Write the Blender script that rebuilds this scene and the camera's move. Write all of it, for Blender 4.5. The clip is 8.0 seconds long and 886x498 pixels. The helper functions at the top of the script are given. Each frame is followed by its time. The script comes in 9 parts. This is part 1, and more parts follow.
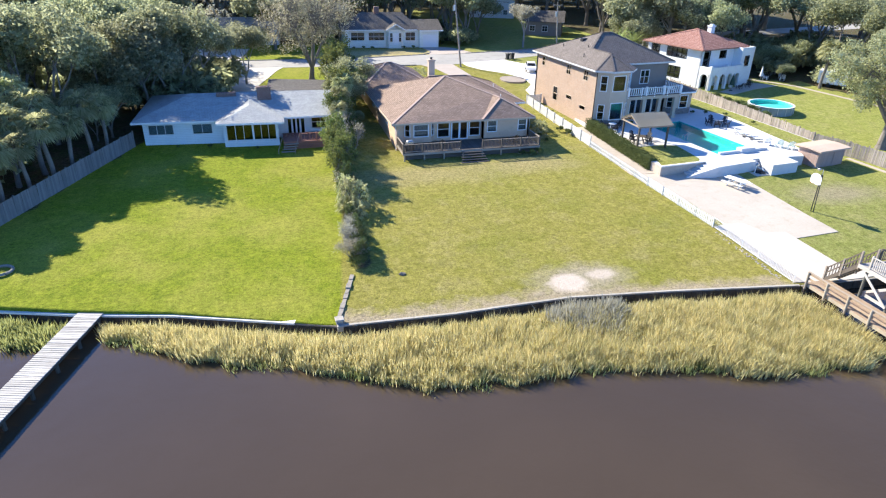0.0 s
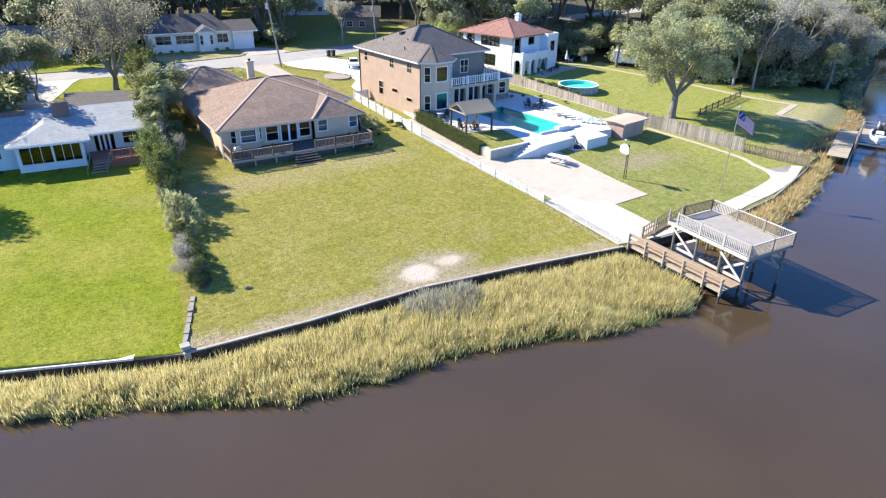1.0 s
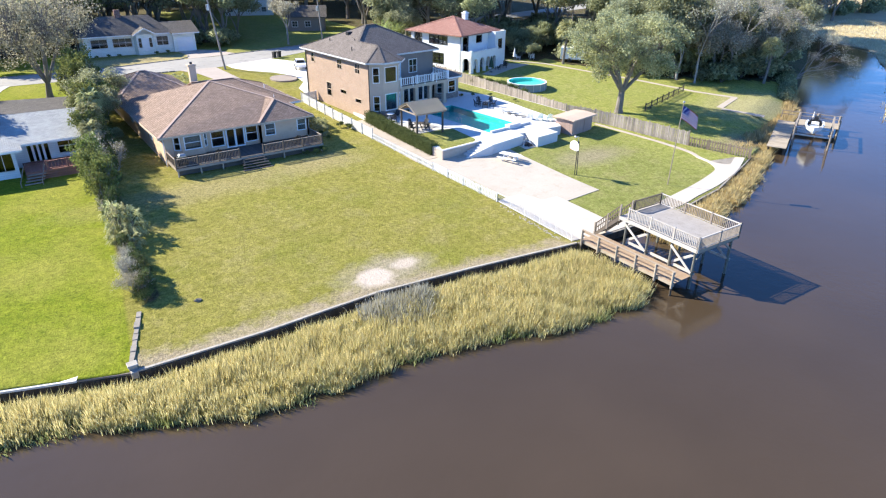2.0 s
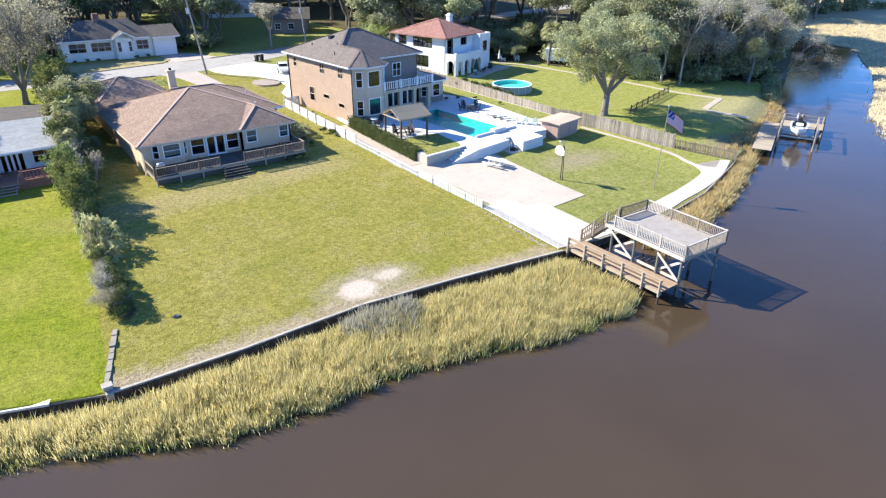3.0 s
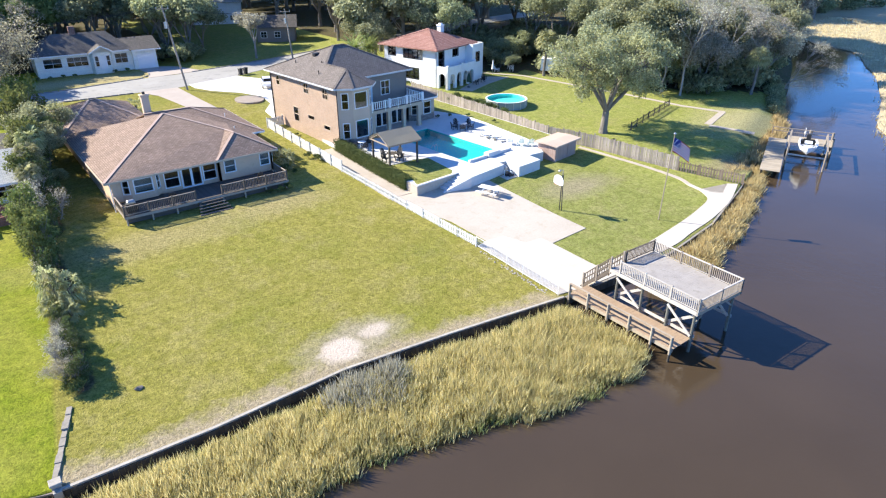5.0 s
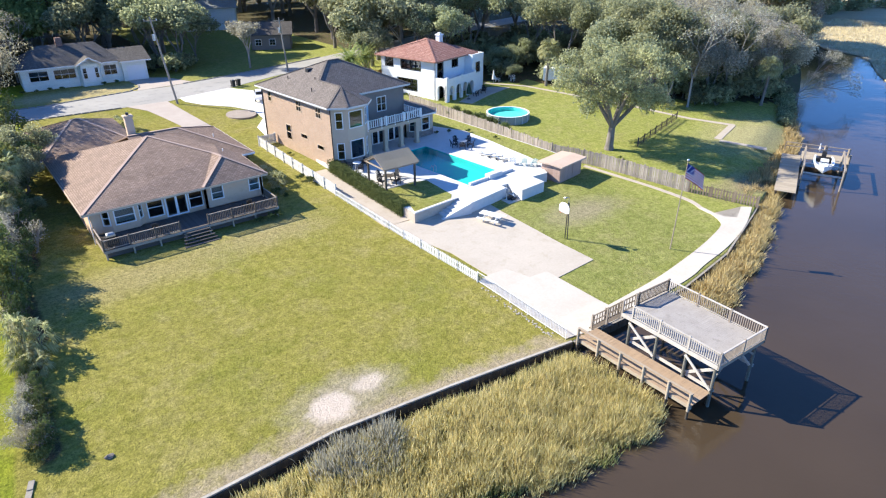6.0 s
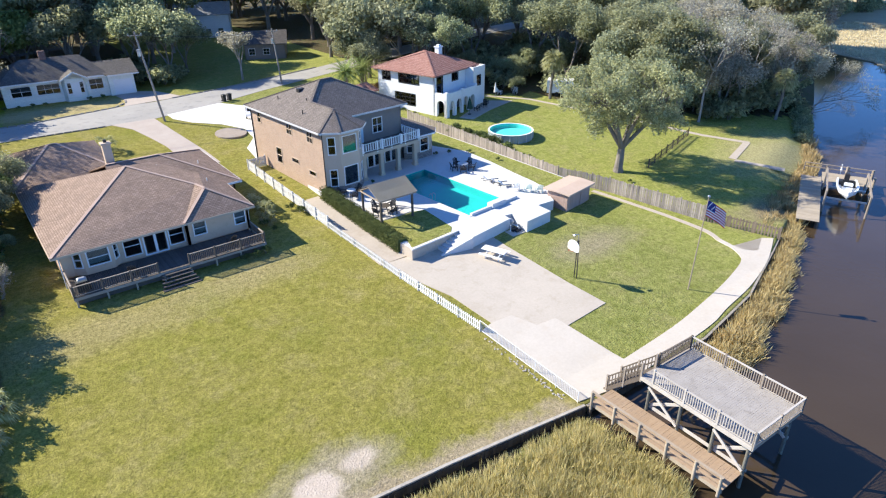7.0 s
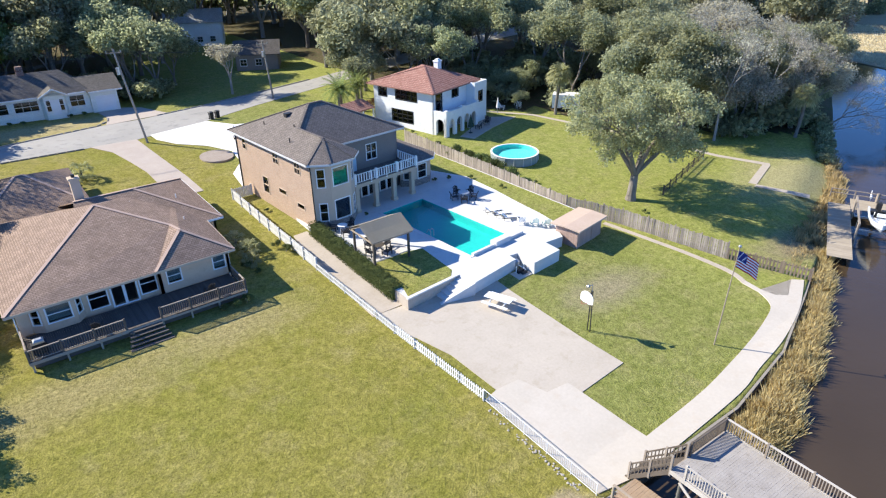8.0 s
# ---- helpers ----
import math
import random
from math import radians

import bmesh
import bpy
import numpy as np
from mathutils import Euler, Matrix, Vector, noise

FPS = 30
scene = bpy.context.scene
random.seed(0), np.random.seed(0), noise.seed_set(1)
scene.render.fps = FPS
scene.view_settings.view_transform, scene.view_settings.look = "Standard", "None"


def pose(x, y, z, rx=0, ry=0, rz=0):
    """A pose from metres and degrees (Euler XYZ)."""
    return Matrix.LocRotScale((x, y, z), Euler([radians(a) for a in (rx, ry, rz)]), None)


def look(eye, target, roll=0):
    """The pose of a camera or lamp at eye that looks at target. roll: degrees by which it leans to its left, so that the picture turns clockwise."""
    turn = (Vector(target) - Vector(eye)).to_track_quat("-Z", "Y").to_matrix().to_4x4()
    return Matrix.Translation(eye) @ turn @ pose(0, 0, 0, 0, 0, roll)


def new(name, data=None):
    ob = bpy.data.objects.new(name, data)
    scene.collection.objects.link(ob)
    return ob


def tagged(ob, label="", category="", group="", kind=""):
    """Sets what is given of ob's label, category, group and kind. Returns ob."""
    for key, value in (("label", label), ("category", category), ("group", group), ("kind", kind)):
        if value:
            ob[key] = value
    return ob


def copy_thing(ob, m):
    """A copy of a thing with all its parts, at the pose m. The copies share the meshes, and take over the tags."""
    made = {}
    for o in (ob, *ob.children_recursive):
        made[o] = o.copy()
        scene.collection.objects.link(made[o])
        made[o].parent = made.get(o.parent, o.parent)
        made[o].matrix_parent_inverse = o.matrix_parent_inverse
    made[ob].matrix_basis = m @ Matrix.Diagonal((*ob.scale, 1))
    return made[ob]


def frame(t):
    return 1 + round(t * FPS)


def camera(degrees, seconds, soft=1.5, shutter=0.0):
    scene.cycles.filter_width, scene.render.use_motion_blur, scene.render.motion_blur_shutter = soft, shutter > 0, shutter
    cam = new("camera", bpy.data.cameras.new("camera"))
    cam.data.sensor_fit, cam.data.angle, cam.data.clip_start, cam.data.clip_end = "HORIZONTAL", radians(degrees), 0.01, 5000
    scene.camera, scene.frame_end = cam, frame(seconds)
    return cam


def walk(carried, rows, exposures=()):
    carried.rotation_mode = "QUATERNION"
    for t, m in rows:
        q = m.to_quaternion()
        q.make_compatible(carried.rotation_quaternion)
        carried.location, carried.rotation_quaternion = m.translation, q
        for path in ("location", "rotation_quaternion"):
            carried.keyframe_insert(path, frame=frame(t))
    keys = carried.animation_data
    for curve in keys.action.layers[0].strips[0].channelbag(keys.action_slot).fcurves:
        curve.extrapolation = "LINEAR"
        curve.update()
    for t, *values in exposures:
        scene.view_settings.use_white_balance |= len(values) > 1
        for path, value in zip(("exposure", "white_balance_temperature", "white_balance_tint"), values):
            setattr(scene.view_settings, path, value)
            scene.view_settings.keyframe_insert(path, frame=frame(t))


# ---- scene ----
cam = camera(70.1, 8.0, soft=1.18)
METRES, EYE, TILT, LEAN, TURN = 25.24, 24.07, 0.0, 0.0, -16.0
ROWS = [
    (0.0, 0.0, 0.0, 0.0, 0.56, -26.19, -1.13),
    (0.5, -0.001, 0.0051, -0.0011, -9.78, -26.25, -0.78),
    (1.0, -0.006, 0.0115, -0.002, -15.2, -26.29, -0.66),
    (1.5, -0.0046, 0.0199, -0.0007, -18.08, -26.37, -0.58),
    (3.0, 0.0301, 0.0661, 0.02, -20.94, -26.5, -0.36),
    (3.5, 0.0463, 0.0982, 0.0332, -21.23, -26.59, -0.26),
    (4.0, 0.0674, 0.1428, 0.0493, -21.41, -26.68, -0.14),
    (4.5, 0.0926, 0.1983, 0.0694, -21.52, -26.78, -0.04),
    (6.0, 0.193, 0.4273, 0.1432, -21.65, -27.07, 0.31),
    (6.5, 0.2347, 0.5247, 0.1715, -21.65, -27.17, 0.45),
    (7.0, 0.2814, 0.6318, 0.1971, -21.65, -27.27, 0.56),
    (7.5, 0.3306, 0.75, 0.2226, -21.66, -27.36, 0.7),
    (8.0, 0.388, 0.8768, 0.2474, -21.64, -27.47, 0.81),
]
walk(cam, [(t, pose(0, 0, EYE, TILT, LEAN, TURN) @ pose(METRES * x, METRES * y, METRES * z, 90 + pitch, roll, yaw)) for t, x, y, z, yaw, pitch, roll in ROWS],
     [(0.0, 1.3), (4.5, 1.32), (8.0, 1.0)])

# ---- light ----
SUN_FROM = Vector((-0.616 * math.cos(radians(34)), 0.788 * math.cos(radians(34)), math.sin(radians(34))))
world = bpy.data.worlds.new("sky")
scene.world = world
world.use_nodes = True
sky = world.node_tree.nodes.new("ShaderNodeTexSky")
sky.sky_type = 'NISHITA'
sky.sun_disc = False
sky.sun_elevation = radians(34)
sky.sun_rotation = radians(-38)
sky.air_density, sky.dust_density, sky.ozone_density = 0.65, 0.0, 4.0
tint = world.node_tree.nodes.new("ShaderNodeMix")
tint.data_type, tint.blend_type = 'RGBA', 'MULTIPLY'
tint.inputs[0].default_value = 1.0
tint.inputs[7].default_value = (0.62, 0.95, 1.32, 1)      # a clear winter sky, deeper blue than the model's
world.node_tree.links.new(sky.outputs[0], tint.inputs[6])
world.node_tree.links.new(tint.outputs[2], world.node_tree.nodes["Background"].inputs[0])
world.node_tree.nodes["Background"].inputs[1].default_value = 0.125
sun = new("sun", bpy.data.lights.new("sun", 'SUN'))
sun.data.energy, sun.data.angle, sun.data.color = 5.0, radians(0.53), (1.0, 0.94, 0.80)
sun.matrix_world = look(SUN_FROM * 100, (0, 0, 0))

# ---- materials ----
def graph(name):
    m = bpy.data.materials.new(name)
    m.use_nodes = True
    t = m.node_tree
    return m, t, t.nodes["Principled BSDF"]


def node(t, kind, **kw):
    n = t.nodes.new(kind)
    for k, v in kw.items():
        n.inputs[k.replace("_", " ")].default_value = v
    return n


def mixrgb(t, fac, a, b, mode='MIX'):
    n = t.nodes.new("ShaderNodeMix")
    n.data_type, n.blend_type = 'RGBA', mode
    for socket, v in ((n.inputs[0], fac), (n.inputs[6], a), (n.inputs[7], b)):
        if isinstance(v, bpy.types.NodeSocket):
            t.links.new(v, socket)
        elif isinstance(v, (int, float)):
            socket.default_value = v if socket.type == 'VALUE' else (v, v, v, 1)
        else:
            socket.default_value = (*v, 1)
    return n.outputs[2]


def step(t, v, lo, hi):
    n = t.nodes.new("ShaderNodeMapRange")
    t.links.new(v, n.inputs[0])
    n.inputs[1].default_value, n.inputs[2].default_value = lo, hi
    return n.outputs[0]


def calc(t, op, a, b=0.0):
    n = t.nodes.new("ShaderNodeMath")
    n.operation = op
    for s, v in ((n.inputs[0], a), (n.inputs[1], b)):
        if isinstance(v, bpy.types.NodeSocket):
            t.links.new(v, s)
        else:
            s.default_value = v
    return n.outputs[0]


def noisy(t, co, scale, detail=4.0, rough=0.6):
    n = node(t, "ShaderNodeTexNoise", Scale=scale, Detail=detail, Roughness=rough)
    t.links.new(co, n.inputs["Vector"])
    return n.outputs["Fac"]


def relief(t, b, h, strength, dist=0.02):
    n = node(t, "ShaderNodeBump", Strength=strength, Distance=dist)
    t.links.new(h, n.inputs["Height"])
    t.links.new(n.outputs[0], b.inputs["Normal"])


def surf(name, a, b, fine=8.0, coarse=0.5, rough=0.8, bump=0.3, metal=0.0, spec=0.3, stain=None, per=0.0, dist=0.02):
    """A plain grained surface: two colours mixed by fine grain and large patches; stain: a third colour in blotches; per: shift from piece to piece."""
    m, t, p = graph(name)
    co = t.nodes.new("ShaderNodeNewGeometry").outputs["Position"]
    f = noisy(t, co, fine, 6)
    c = noisy(t, co, coarse, 3)
    k = calc(t, 'ADD', calc(t, 'MULTIPLY', f, 0.6), calc(t, 'MULTIPLY', c, 0.6))
    col = mixrgb(t, step(t, k, 0.35, 0.85), a, b)
    if stain:
        col = mixrgb(t, calc(t, 'MULTIPLY', step(t, noisy(t, co, coarse * 2.7, 5, 0.7), 0.54, 0.72), 0.7), col, stain)
    if per:
        info = t.nodes.new("ShaderNodeObjectInfo")
        hsv = t.nodes.new("ShaderNodeHueSaturation")
        t.links.new(calc(t, 'ADD', 1.0 - per, calc(t, 'MULTIPLY', info.outputs["Random"], 2 * per)), hsv.inputs["Value"])
        t.links.new(col, hsv.inputs["Color"])
        col = hsv.outputs[0]
    t.links.new(col, p.inputs["Base Color"])
    p.inputs["Roughness"].default_value = rough
    p.inputs["Metallic"].default_value = metal
    p.inputs["Specular IOR Level"].default_value = spec
    if bump:
        relief(t, p, f, bump, dist)
    return m


def coursed(name, a, b, joint, width, height, gap, rough=0.85, bump=0.6, offset=0.5, patch=0.4, spec=0.2, dist=0.03):
    """Courses of small units (brick, shingle, siding, roof tile) laid out in metres on the surface."""
    m, t, p = graph(name)
    uv = t.nodes.new("ShaderNodeUVMap")
    br = t.nodes.new("ShaderNodeTexBrick")
    br.offset = offset
    br.inputs["Scale"].default_value = 1.0
    br.inputs["Brick Width"].default_value = width
    br.inputs["Row Height"].default_value = height
    br.inputs["Mortar Size"].default_value = gap
    br.inputs["Mortar Smooth"].default_value = 0.3
    br.inputs["Bias"].default_value = 0.0
    br.inputs["Color1"].default_value = (*a, 1)
    br.inputs["Color2"].default_value = (*b, 1)
    br.inputs["Mortar"].default_value = (*joint, 1)
    t.links.new(uv.outputs[0], br.inputs["Vector"])
    co = t.nodes.new("ShaderNodeNewGeometry").outputs["Position"]
    big = noisy(t, co, 0.7, 5, 0.65)
    small = noisy(t, co, 9.0, 4, 0.7)
    v = calc(t, 'ADD', 1 - patch, calc(t, 'ADD', calc(t, 'MULTIPLY', big, patch * 1.2), calc(t, 'MULTIPLY', small, patch * 0.8)))
    col = mixrgb(t, 1.0, br.outputs["Color"], v, 'MULTIPLY')
    t.links.new(col, p.inputs["Base Color"])
    p.inputs["Roughness"].default_value = rough
    p.inputs["Specular IOR Level"].default_value = spec
    relief(t, p, calc(t, 'SUBTRACT', calc(t, 'MULTIPLY', small, 0.3), br.outputs["Fac"]), bump, dist)
    return m


def foliage(name, a, b, through_light=0.3, rough=0.55, patch=0.35, share=0.55):
    m, t, p = graph(name)
    geo = t.nodes.new("ShaderNodeNewGeometry")
    info = t.nodes.new("ShaderNodeObjectInfo")
    k = calc(t, 'ADD', calc(t, 'MULTIPLY', geo.outputs["Random Per Island"], share), calc(t, 'MULTIPLY', noisy(t, geo.outputs["Position"], patch, 3), 1.15 - share))
    col = mixrgb(t, step(t, k, 0.2, 0.9), a, b)
    hsv = t.nodes.new("ShaderNodeHueSaturation")
    t.links.new(calc(t, 'ADD', 0.8, calc(t, 'MULTIPLY', info.outputs["Random"], 0.4)), hsv.inputs["Value"])
    t.links.new(calc(t, 'ADD', 0.485, calc(t, 'MULTIPLY', info.outputs["Random"], 0.03)), hsv.inputs["Hue"])
    t.links.new(col, hsv.inputs["Color"])
    t.links.new(hsv.outputs[0], p.inputs["Base Color"])
    p.inputs["Roughness"].default_value = 0.85
    p.inputs["Specular IOR Level"].default_value = 0.12
    tr = t.nodes.new("ShaderNodeBsdfTranslucent")
    t.links.new(hsv.outputs[0], tr.inputs[0])
    mx = t.nodes.new("ShaderNodeMixShader")
    mx.inputs[0].default_value = through_light
    t.links.new(p.outputs[0], mx.inputs[1])
    t.links.new(tr.outputs[0], mx.inputs[2])
    t.links.new(mx.outputs[0], t.nodes["Material Output"].inputs[0])
    return m


def clear(name, tint, gloss=1.45, rough=0.02, ripple=0.0):
    """A thin clear sheet: what lies behind it, tinted, under a mirror that grows towards grazing."""
    m, t, p = graph(name)
    t.nodes.remove(p)
    fr = node(t, "ShaderNodeFresnel", IOR=gloss)
    tp, gl = t.nodes.new("ShaderNodeBsdfTransparent"), t.nodes.new("ShaderNodeBsdfGlossy")
    tp.inputs[0].default_value = (*tint, 1)
    gl.inputs["Roughness"].default_value = rough
    if ripple:
        co = t.nodes.new("ShaderNodeNewGeometry").outputs["Position"]
        bp = node(t, "ShaderNodeBump", Strength=ripple, Distance=0.05)
        t.links.new(noisy(t, co, 2.5, 3), bp.inputs["Height"])
        t.links.new(bp.outputs[0], gl.inputs["Normal"])
        t.links.new(bp.outputs[0], fr.inputs["Normal"])
    mx = t.nodes.new("ShaderNodeMixShader")
    t.links.new(fr.outputs[0], mx.inputs[0])
    t.links.new(tp.outputs[0], mx.inputs[1])
    t.links.new(gl.outputs[0], mx.inputs[2])
    t.links.new(mx.outputs[0], t.nodes["Material Output"].inputs[0])
    return m


def lawn_material():
    m, t, p = graph("lawn")
    geo = t.nodes.new("ShaderNodeNewGeometry")
    co = geo.outputs["Position"]
    sep = t.nodes.new("ShaderNodeSeparateXYZ")
    t.links.new(co, sep.inputs[0])
    x, y = sep.outputs[0], sep.outputs[1]
    def attr(n):
        a = t.nodes.new("ShaderNodeAttribute")
        a.attribute_name = n
        return a.outputs["Fac"]
    big, mid, fine = noisy(t, co, 0.12, 4), noisy(t, co, 1.1, 5, 0.65), noisy(t, co, 3.4, 6, 0.7)
    blades = noisy(t, co, 8.0, 4, 0.75)
    lush = mixrgb(t, step(t, mid, 0.3, 0.75), (0.155, 0.20, 0.012), (0.25, 0.27, 0.025))
    lush = mixrgb(t, step(t, big, 0.45, 0.75), lush, (0.315, 0.29, 0.06))
    dry = mixrgb(t, step(t, mid, 0.3, 0.75), (0.208, 0.195, 0.034), (0.318, 0.278, 0.076))
    dry = mixrgb(t, step(t, big, 0.5, 0.8), dry, (0.19, 0.20, 0.03))
    side = calc(t, 'SUBTRACT', calc(t, 'ADD', 3.35, calc(t, 'MULTIPLY', calc(t, 'SUBTRACT', y, 36.1), 0.135)), x)
    left = step(t, side, -0.15, 0.15)
    col = mixrgb(t, left, dry, lush)
    yard = mixrgb(t, step(t, mid, 0.3, 0.75), (0.175, 0.205, 0.05), (0.285, 0.295, 0.10))
    col = mixrgb(t, calc(t, 'MULTIPLY', step(t, x, 38.0, 44.0), 0.75), col, yard)
    sunny = mixrgb(t, step(t, mid, 0.3, 0.75), (0.225, 0.25, 0.05), (0.35, 0.35, 0.105))
    col = mixrgb(t, calc(t, 'MULTIPLY', step(t, x, 60.0, 66.0), 0.8), col, sunny)
    straw = mixrgb(t, step(t, fine, 0.3, 0.7), (0.29, 0.235, 0.115), (0.42, 0.34, 0.19))
    thin = calc(t, 'MULTIPLY', step(t, noisy(t, co, 0.4, 8, 0.75), 0.49, 0.72), 0.45)
    col = mixrgb(t, calc(t, 'MULTIPLY', thin, calc(t, 'SUBTRACT', 1.0, left)), col, straw)
    # pale washed strip along the sea wall of the middle lot, and two bare sand patches
    bank = calc(t, 'ADD', attr("bank"), calc(t, 'MULTIPLY', calc(t, 'SUBTRACT', noisy(t, co, 0.6, 5, 0.7), 0.5), 4.0))
    edge = calc(t, 'MULTIPLY', calc(t, 'SUBTRACT', 1.0, step(t, bank, 0.6, 1.9)), calc(t, 'SUBTRACT', 1.0, left))
    edge = calc(t, 'MULTIPLY', edge, calc(t, 'SUBTRACT', 1.0, step(t, x, 37.0, 38.5)))
    col = mixrgb(t, calc(t, 'MULTIPLY', edge, 0.85), col, (0.36, 0.29, 0.20))
    def spot(cx, cy, rx, ry, soft):
        a, b = calc(t, 'DIVIDE', calc(t, 'SUBTRACT', x, cx), rx), calc(t, 'DIVIDE', calc(t, 'SUBTRACT', y, cy), ry)
        d = calc(t, 'SQRT', calc(t, 'ADD', calc(t, 'MULTIPLY', a, a), calc(t, 'MULTIPLY', b, b)))
        d = calc(t, 'ADD', d, calc(t, 'MULTIPLY', calc(t, 'SUBTRACT', noisy(t, co, 0.9, 5, 0.7), 0.5), 1.2))
        return calc(t, 'SUBTRACT', 1.0, step(t, d, 1.0 - soft, 1.0 + soft))
    col = mixrgb(t, calc(t, 'MULTIPLY', spot(22.2, 38.3, 3.7, 1.9, 0.4), 0.75), col, (0.36, 0.305, 0.225))
    sand = calc(t, 'MAXIMUM', spot(20.9, 37.9, 1.5, 1.15, 0.25), calc(t, 'MULTIPLY', spot(23.9, 38.5, 1.1, 0.7, 0.3), 0.8))
    col = mixrgb(t, calc(t, 'MULTIPLY', spot(14.5, 61.0, 9.0, 2.4, 0.6), 0.5), col, straw)
    col = mixrgb(t, calc(t, 'MULTIPLY', spot(56.0, 48.0, 4.5, 2.0, 0.6), 0.65), col, (0.33, 0.27, 0.19))
    col = mixrgb(t, calc(t, 'MULTIPLY', spot(95.5, 50.5, 9.0, 5.5, 0.5), 0.75), col, (0.40, 0.35, 0.19))
    col = mixrgb(t, calc(t, 'MULTIPLY', spot(78.0, 41.8, 5.5, 2.4, 0.6), 0.8), col, (0.27, 0.215, 0.145))
    col = mixrgb(t, calc(t, 'MULTIPLY', spot(27.5, 62.2, 5.0, 2.2, 0.7), 0.6), col, straw)
    col = mixrgb(t, calc(t, 'MULTIPLY', spot(23.0, 127.5, 13.0, 3.6, 0.5), 0.85), col, (0.44, 0.36, 0.19))
    # leaf litter under the woods
    duff = mixrgb(t, step(t, fine, 0.3, 0.7), (0.07, 0.055, 0.03), (0.16, 0.12, 0.075))
    duff = mixrgb(t, step(t, mid, 0.45, 0.7), duff, (0.06, 0.085, 0.025))
    wild = calc(t, 'ADD', attr("wild"), calc(t, 'MULTIPLY', calc(t, 'SUBTRACT', mid, 0.5), 0.6))
    col = mixrgb(t, step(t, wild, 0.4, 0.6), col, duff)
    tufts = noisy(t, co, 2.2, 6, 0.8)
    tone = calc(t, 'MAXIMUM', 0.3, calc(t, 'ADD', -1.02, calc(t, 'ADD', calc(t, 'MULTIPLY', tufts, 0.8), calc(t, 'ADD', calc(t, 'MULTIPLY', fine, 1.3), calc(t, 'MULTIPLY', blades, 1.85)))))
    col = mixrgb(t, 1.0, col, tone, 'MULTIPLY')
    col = mixrgb(t, sand, col, mixrgb(t, step(t, fine, 0.3, 0.75), (0.52, 0.43, 0.34), (0.62, 0.52, 0.43)))
    t.links.new(col, p.inputs["Base Color"])
    p.inputs["Roughness"].default_value = 0.95
    p.inputs["Specular IOR Level"].default_value = 0.1
    relief(t, p, calc(t, 'ADD', calc(t, 'MULTIPLY', fine, 0.8), calc(t, 'MULTIPLY', blades, 0.9)), 1.0, 0.10)
    return m


def river_material():
    m, t, p = graph("river_water")
    co = t.nodes.new("ShaderNodeNewGeometry").outputs["Position"]
    silt = mixrgb(t, step(t, noisy(t, co, 0.05, 3), 0.3, 0.7), (0.052, 0.036, 0.021), (0.066, 0.046, 0.028))
    t.links.new(silt, p.inputs["Base Color"])
    p.inputs["Roughness"].default_value = 0.05
    p.inputs["IOR"].default_value = 1.43
    h = calc(t, 'ADD', calc(t, 'MULTIPLY', noisy(t, co, 0.9, 4, 0.6), 0.6), calc(t, 'MULTIPLY', noisy(t, co, 6.0, 3, 0.6), 0.12))
    relief(t, p, h, 0.3, 0.10)
    return m


M_LAWN, M_RIVER = lawn_material(), river_material()
M_CONC = surf("court_concrete", (0.41, 0.355, 0.29), (0.51, 0.45, 0.375), 5, 0.35, 0.9, 0.2, stain=(0.385, 0.325, 0.25))
M_SLAB = surf("pale_concrete", (0.46, 0.41, 0.345), (0.555, 0.50, 0.43), 5, 0.4, 0.9, 0.2, stain=(0.48, 0.41, 0.33))
M_PATH = surf("path_concrete", (0.39, 0.33, 0.265), (0.49, 0.425, 0.355), 5, 0.5, 0.9, 0.2, stain=(0.37, 0.305, 0.235))
M_DECKW = surf("pool_deck_paint", (0.54, 0.53, 0.515), (0.615, 0.605, 0.59), 4, 0.4, 0.8, 0.15, stain=(0.47, 0.46, 0.445))
M_CAPD = surf("dull_wall_cap", (0.21, 0.185, 0.155), (0.35, 0.315, 0.265), 6, 0.8, 0.9, 0.3, stain=(0.16, 0.15, 0.13))
M_CAPL = surf("bleached_wall_cap", (0.30, 0.27, 0.23), (0.47, 0.43, 0.37), 6, 0.8, 0.9, 0.3, stain=(0.19, 0.17, 0.15))
M_CAP = surf("wall_cap_concrete", (0.62, 0.59, 0.54), (0.76, 0.73, 0.68), 6, 0.8, 0.9, 0.3, stain=(0.36, 0.34, 0.31))
M_ROAD = surf("street_asphalt", (0.29, 0.275, 0.255), (0.39, 0.37, 0.34), 12, 0.2, 0.9, 0.3, stain=(0.17, 0.17, 0.17))
M_KERB = surf("kerb_stone", (0.20, 0.19, 0.18), (0.34, 0.32, 0.29), 6, 1, 0.9, 0.3)
M_DRIVE = surf("driveway_concrete", (0.50, 0.46, 0.41), (0.62, 0.58, 0.53), 6, 0.4, 0.9, 0.2, stain=(0.42, 0.37, 0.33))
M_DRIVE2 = surf("aggregate_driveway", (0.36, 0.30, 0.26), (0.46, 0.40, 0.35), 9, 0.5, 0.9, 0.3)
M_BRICKDRIVE = surf("bright_driveway", (0.66, 0.63, 0.58), (0.76, 0.73, 0.69), 6, 0.4, 0.9, 0.2)
M_SH_TAN = coursed("brown_shingle", (0.245, 0.17, 0.127), (0.325, 0.232, 0.178), (0.145, 0.10, 0.076), 0.34, 0.19, 0.02, patch=0.65)
M_SH_GREY = coursed("charcoal_shingle", (0.165, 0.138, 0.12), (0.22, 0.185, 0.162), (0.095, 0.08, 0.07), 0.34, 0.19, 0.02)
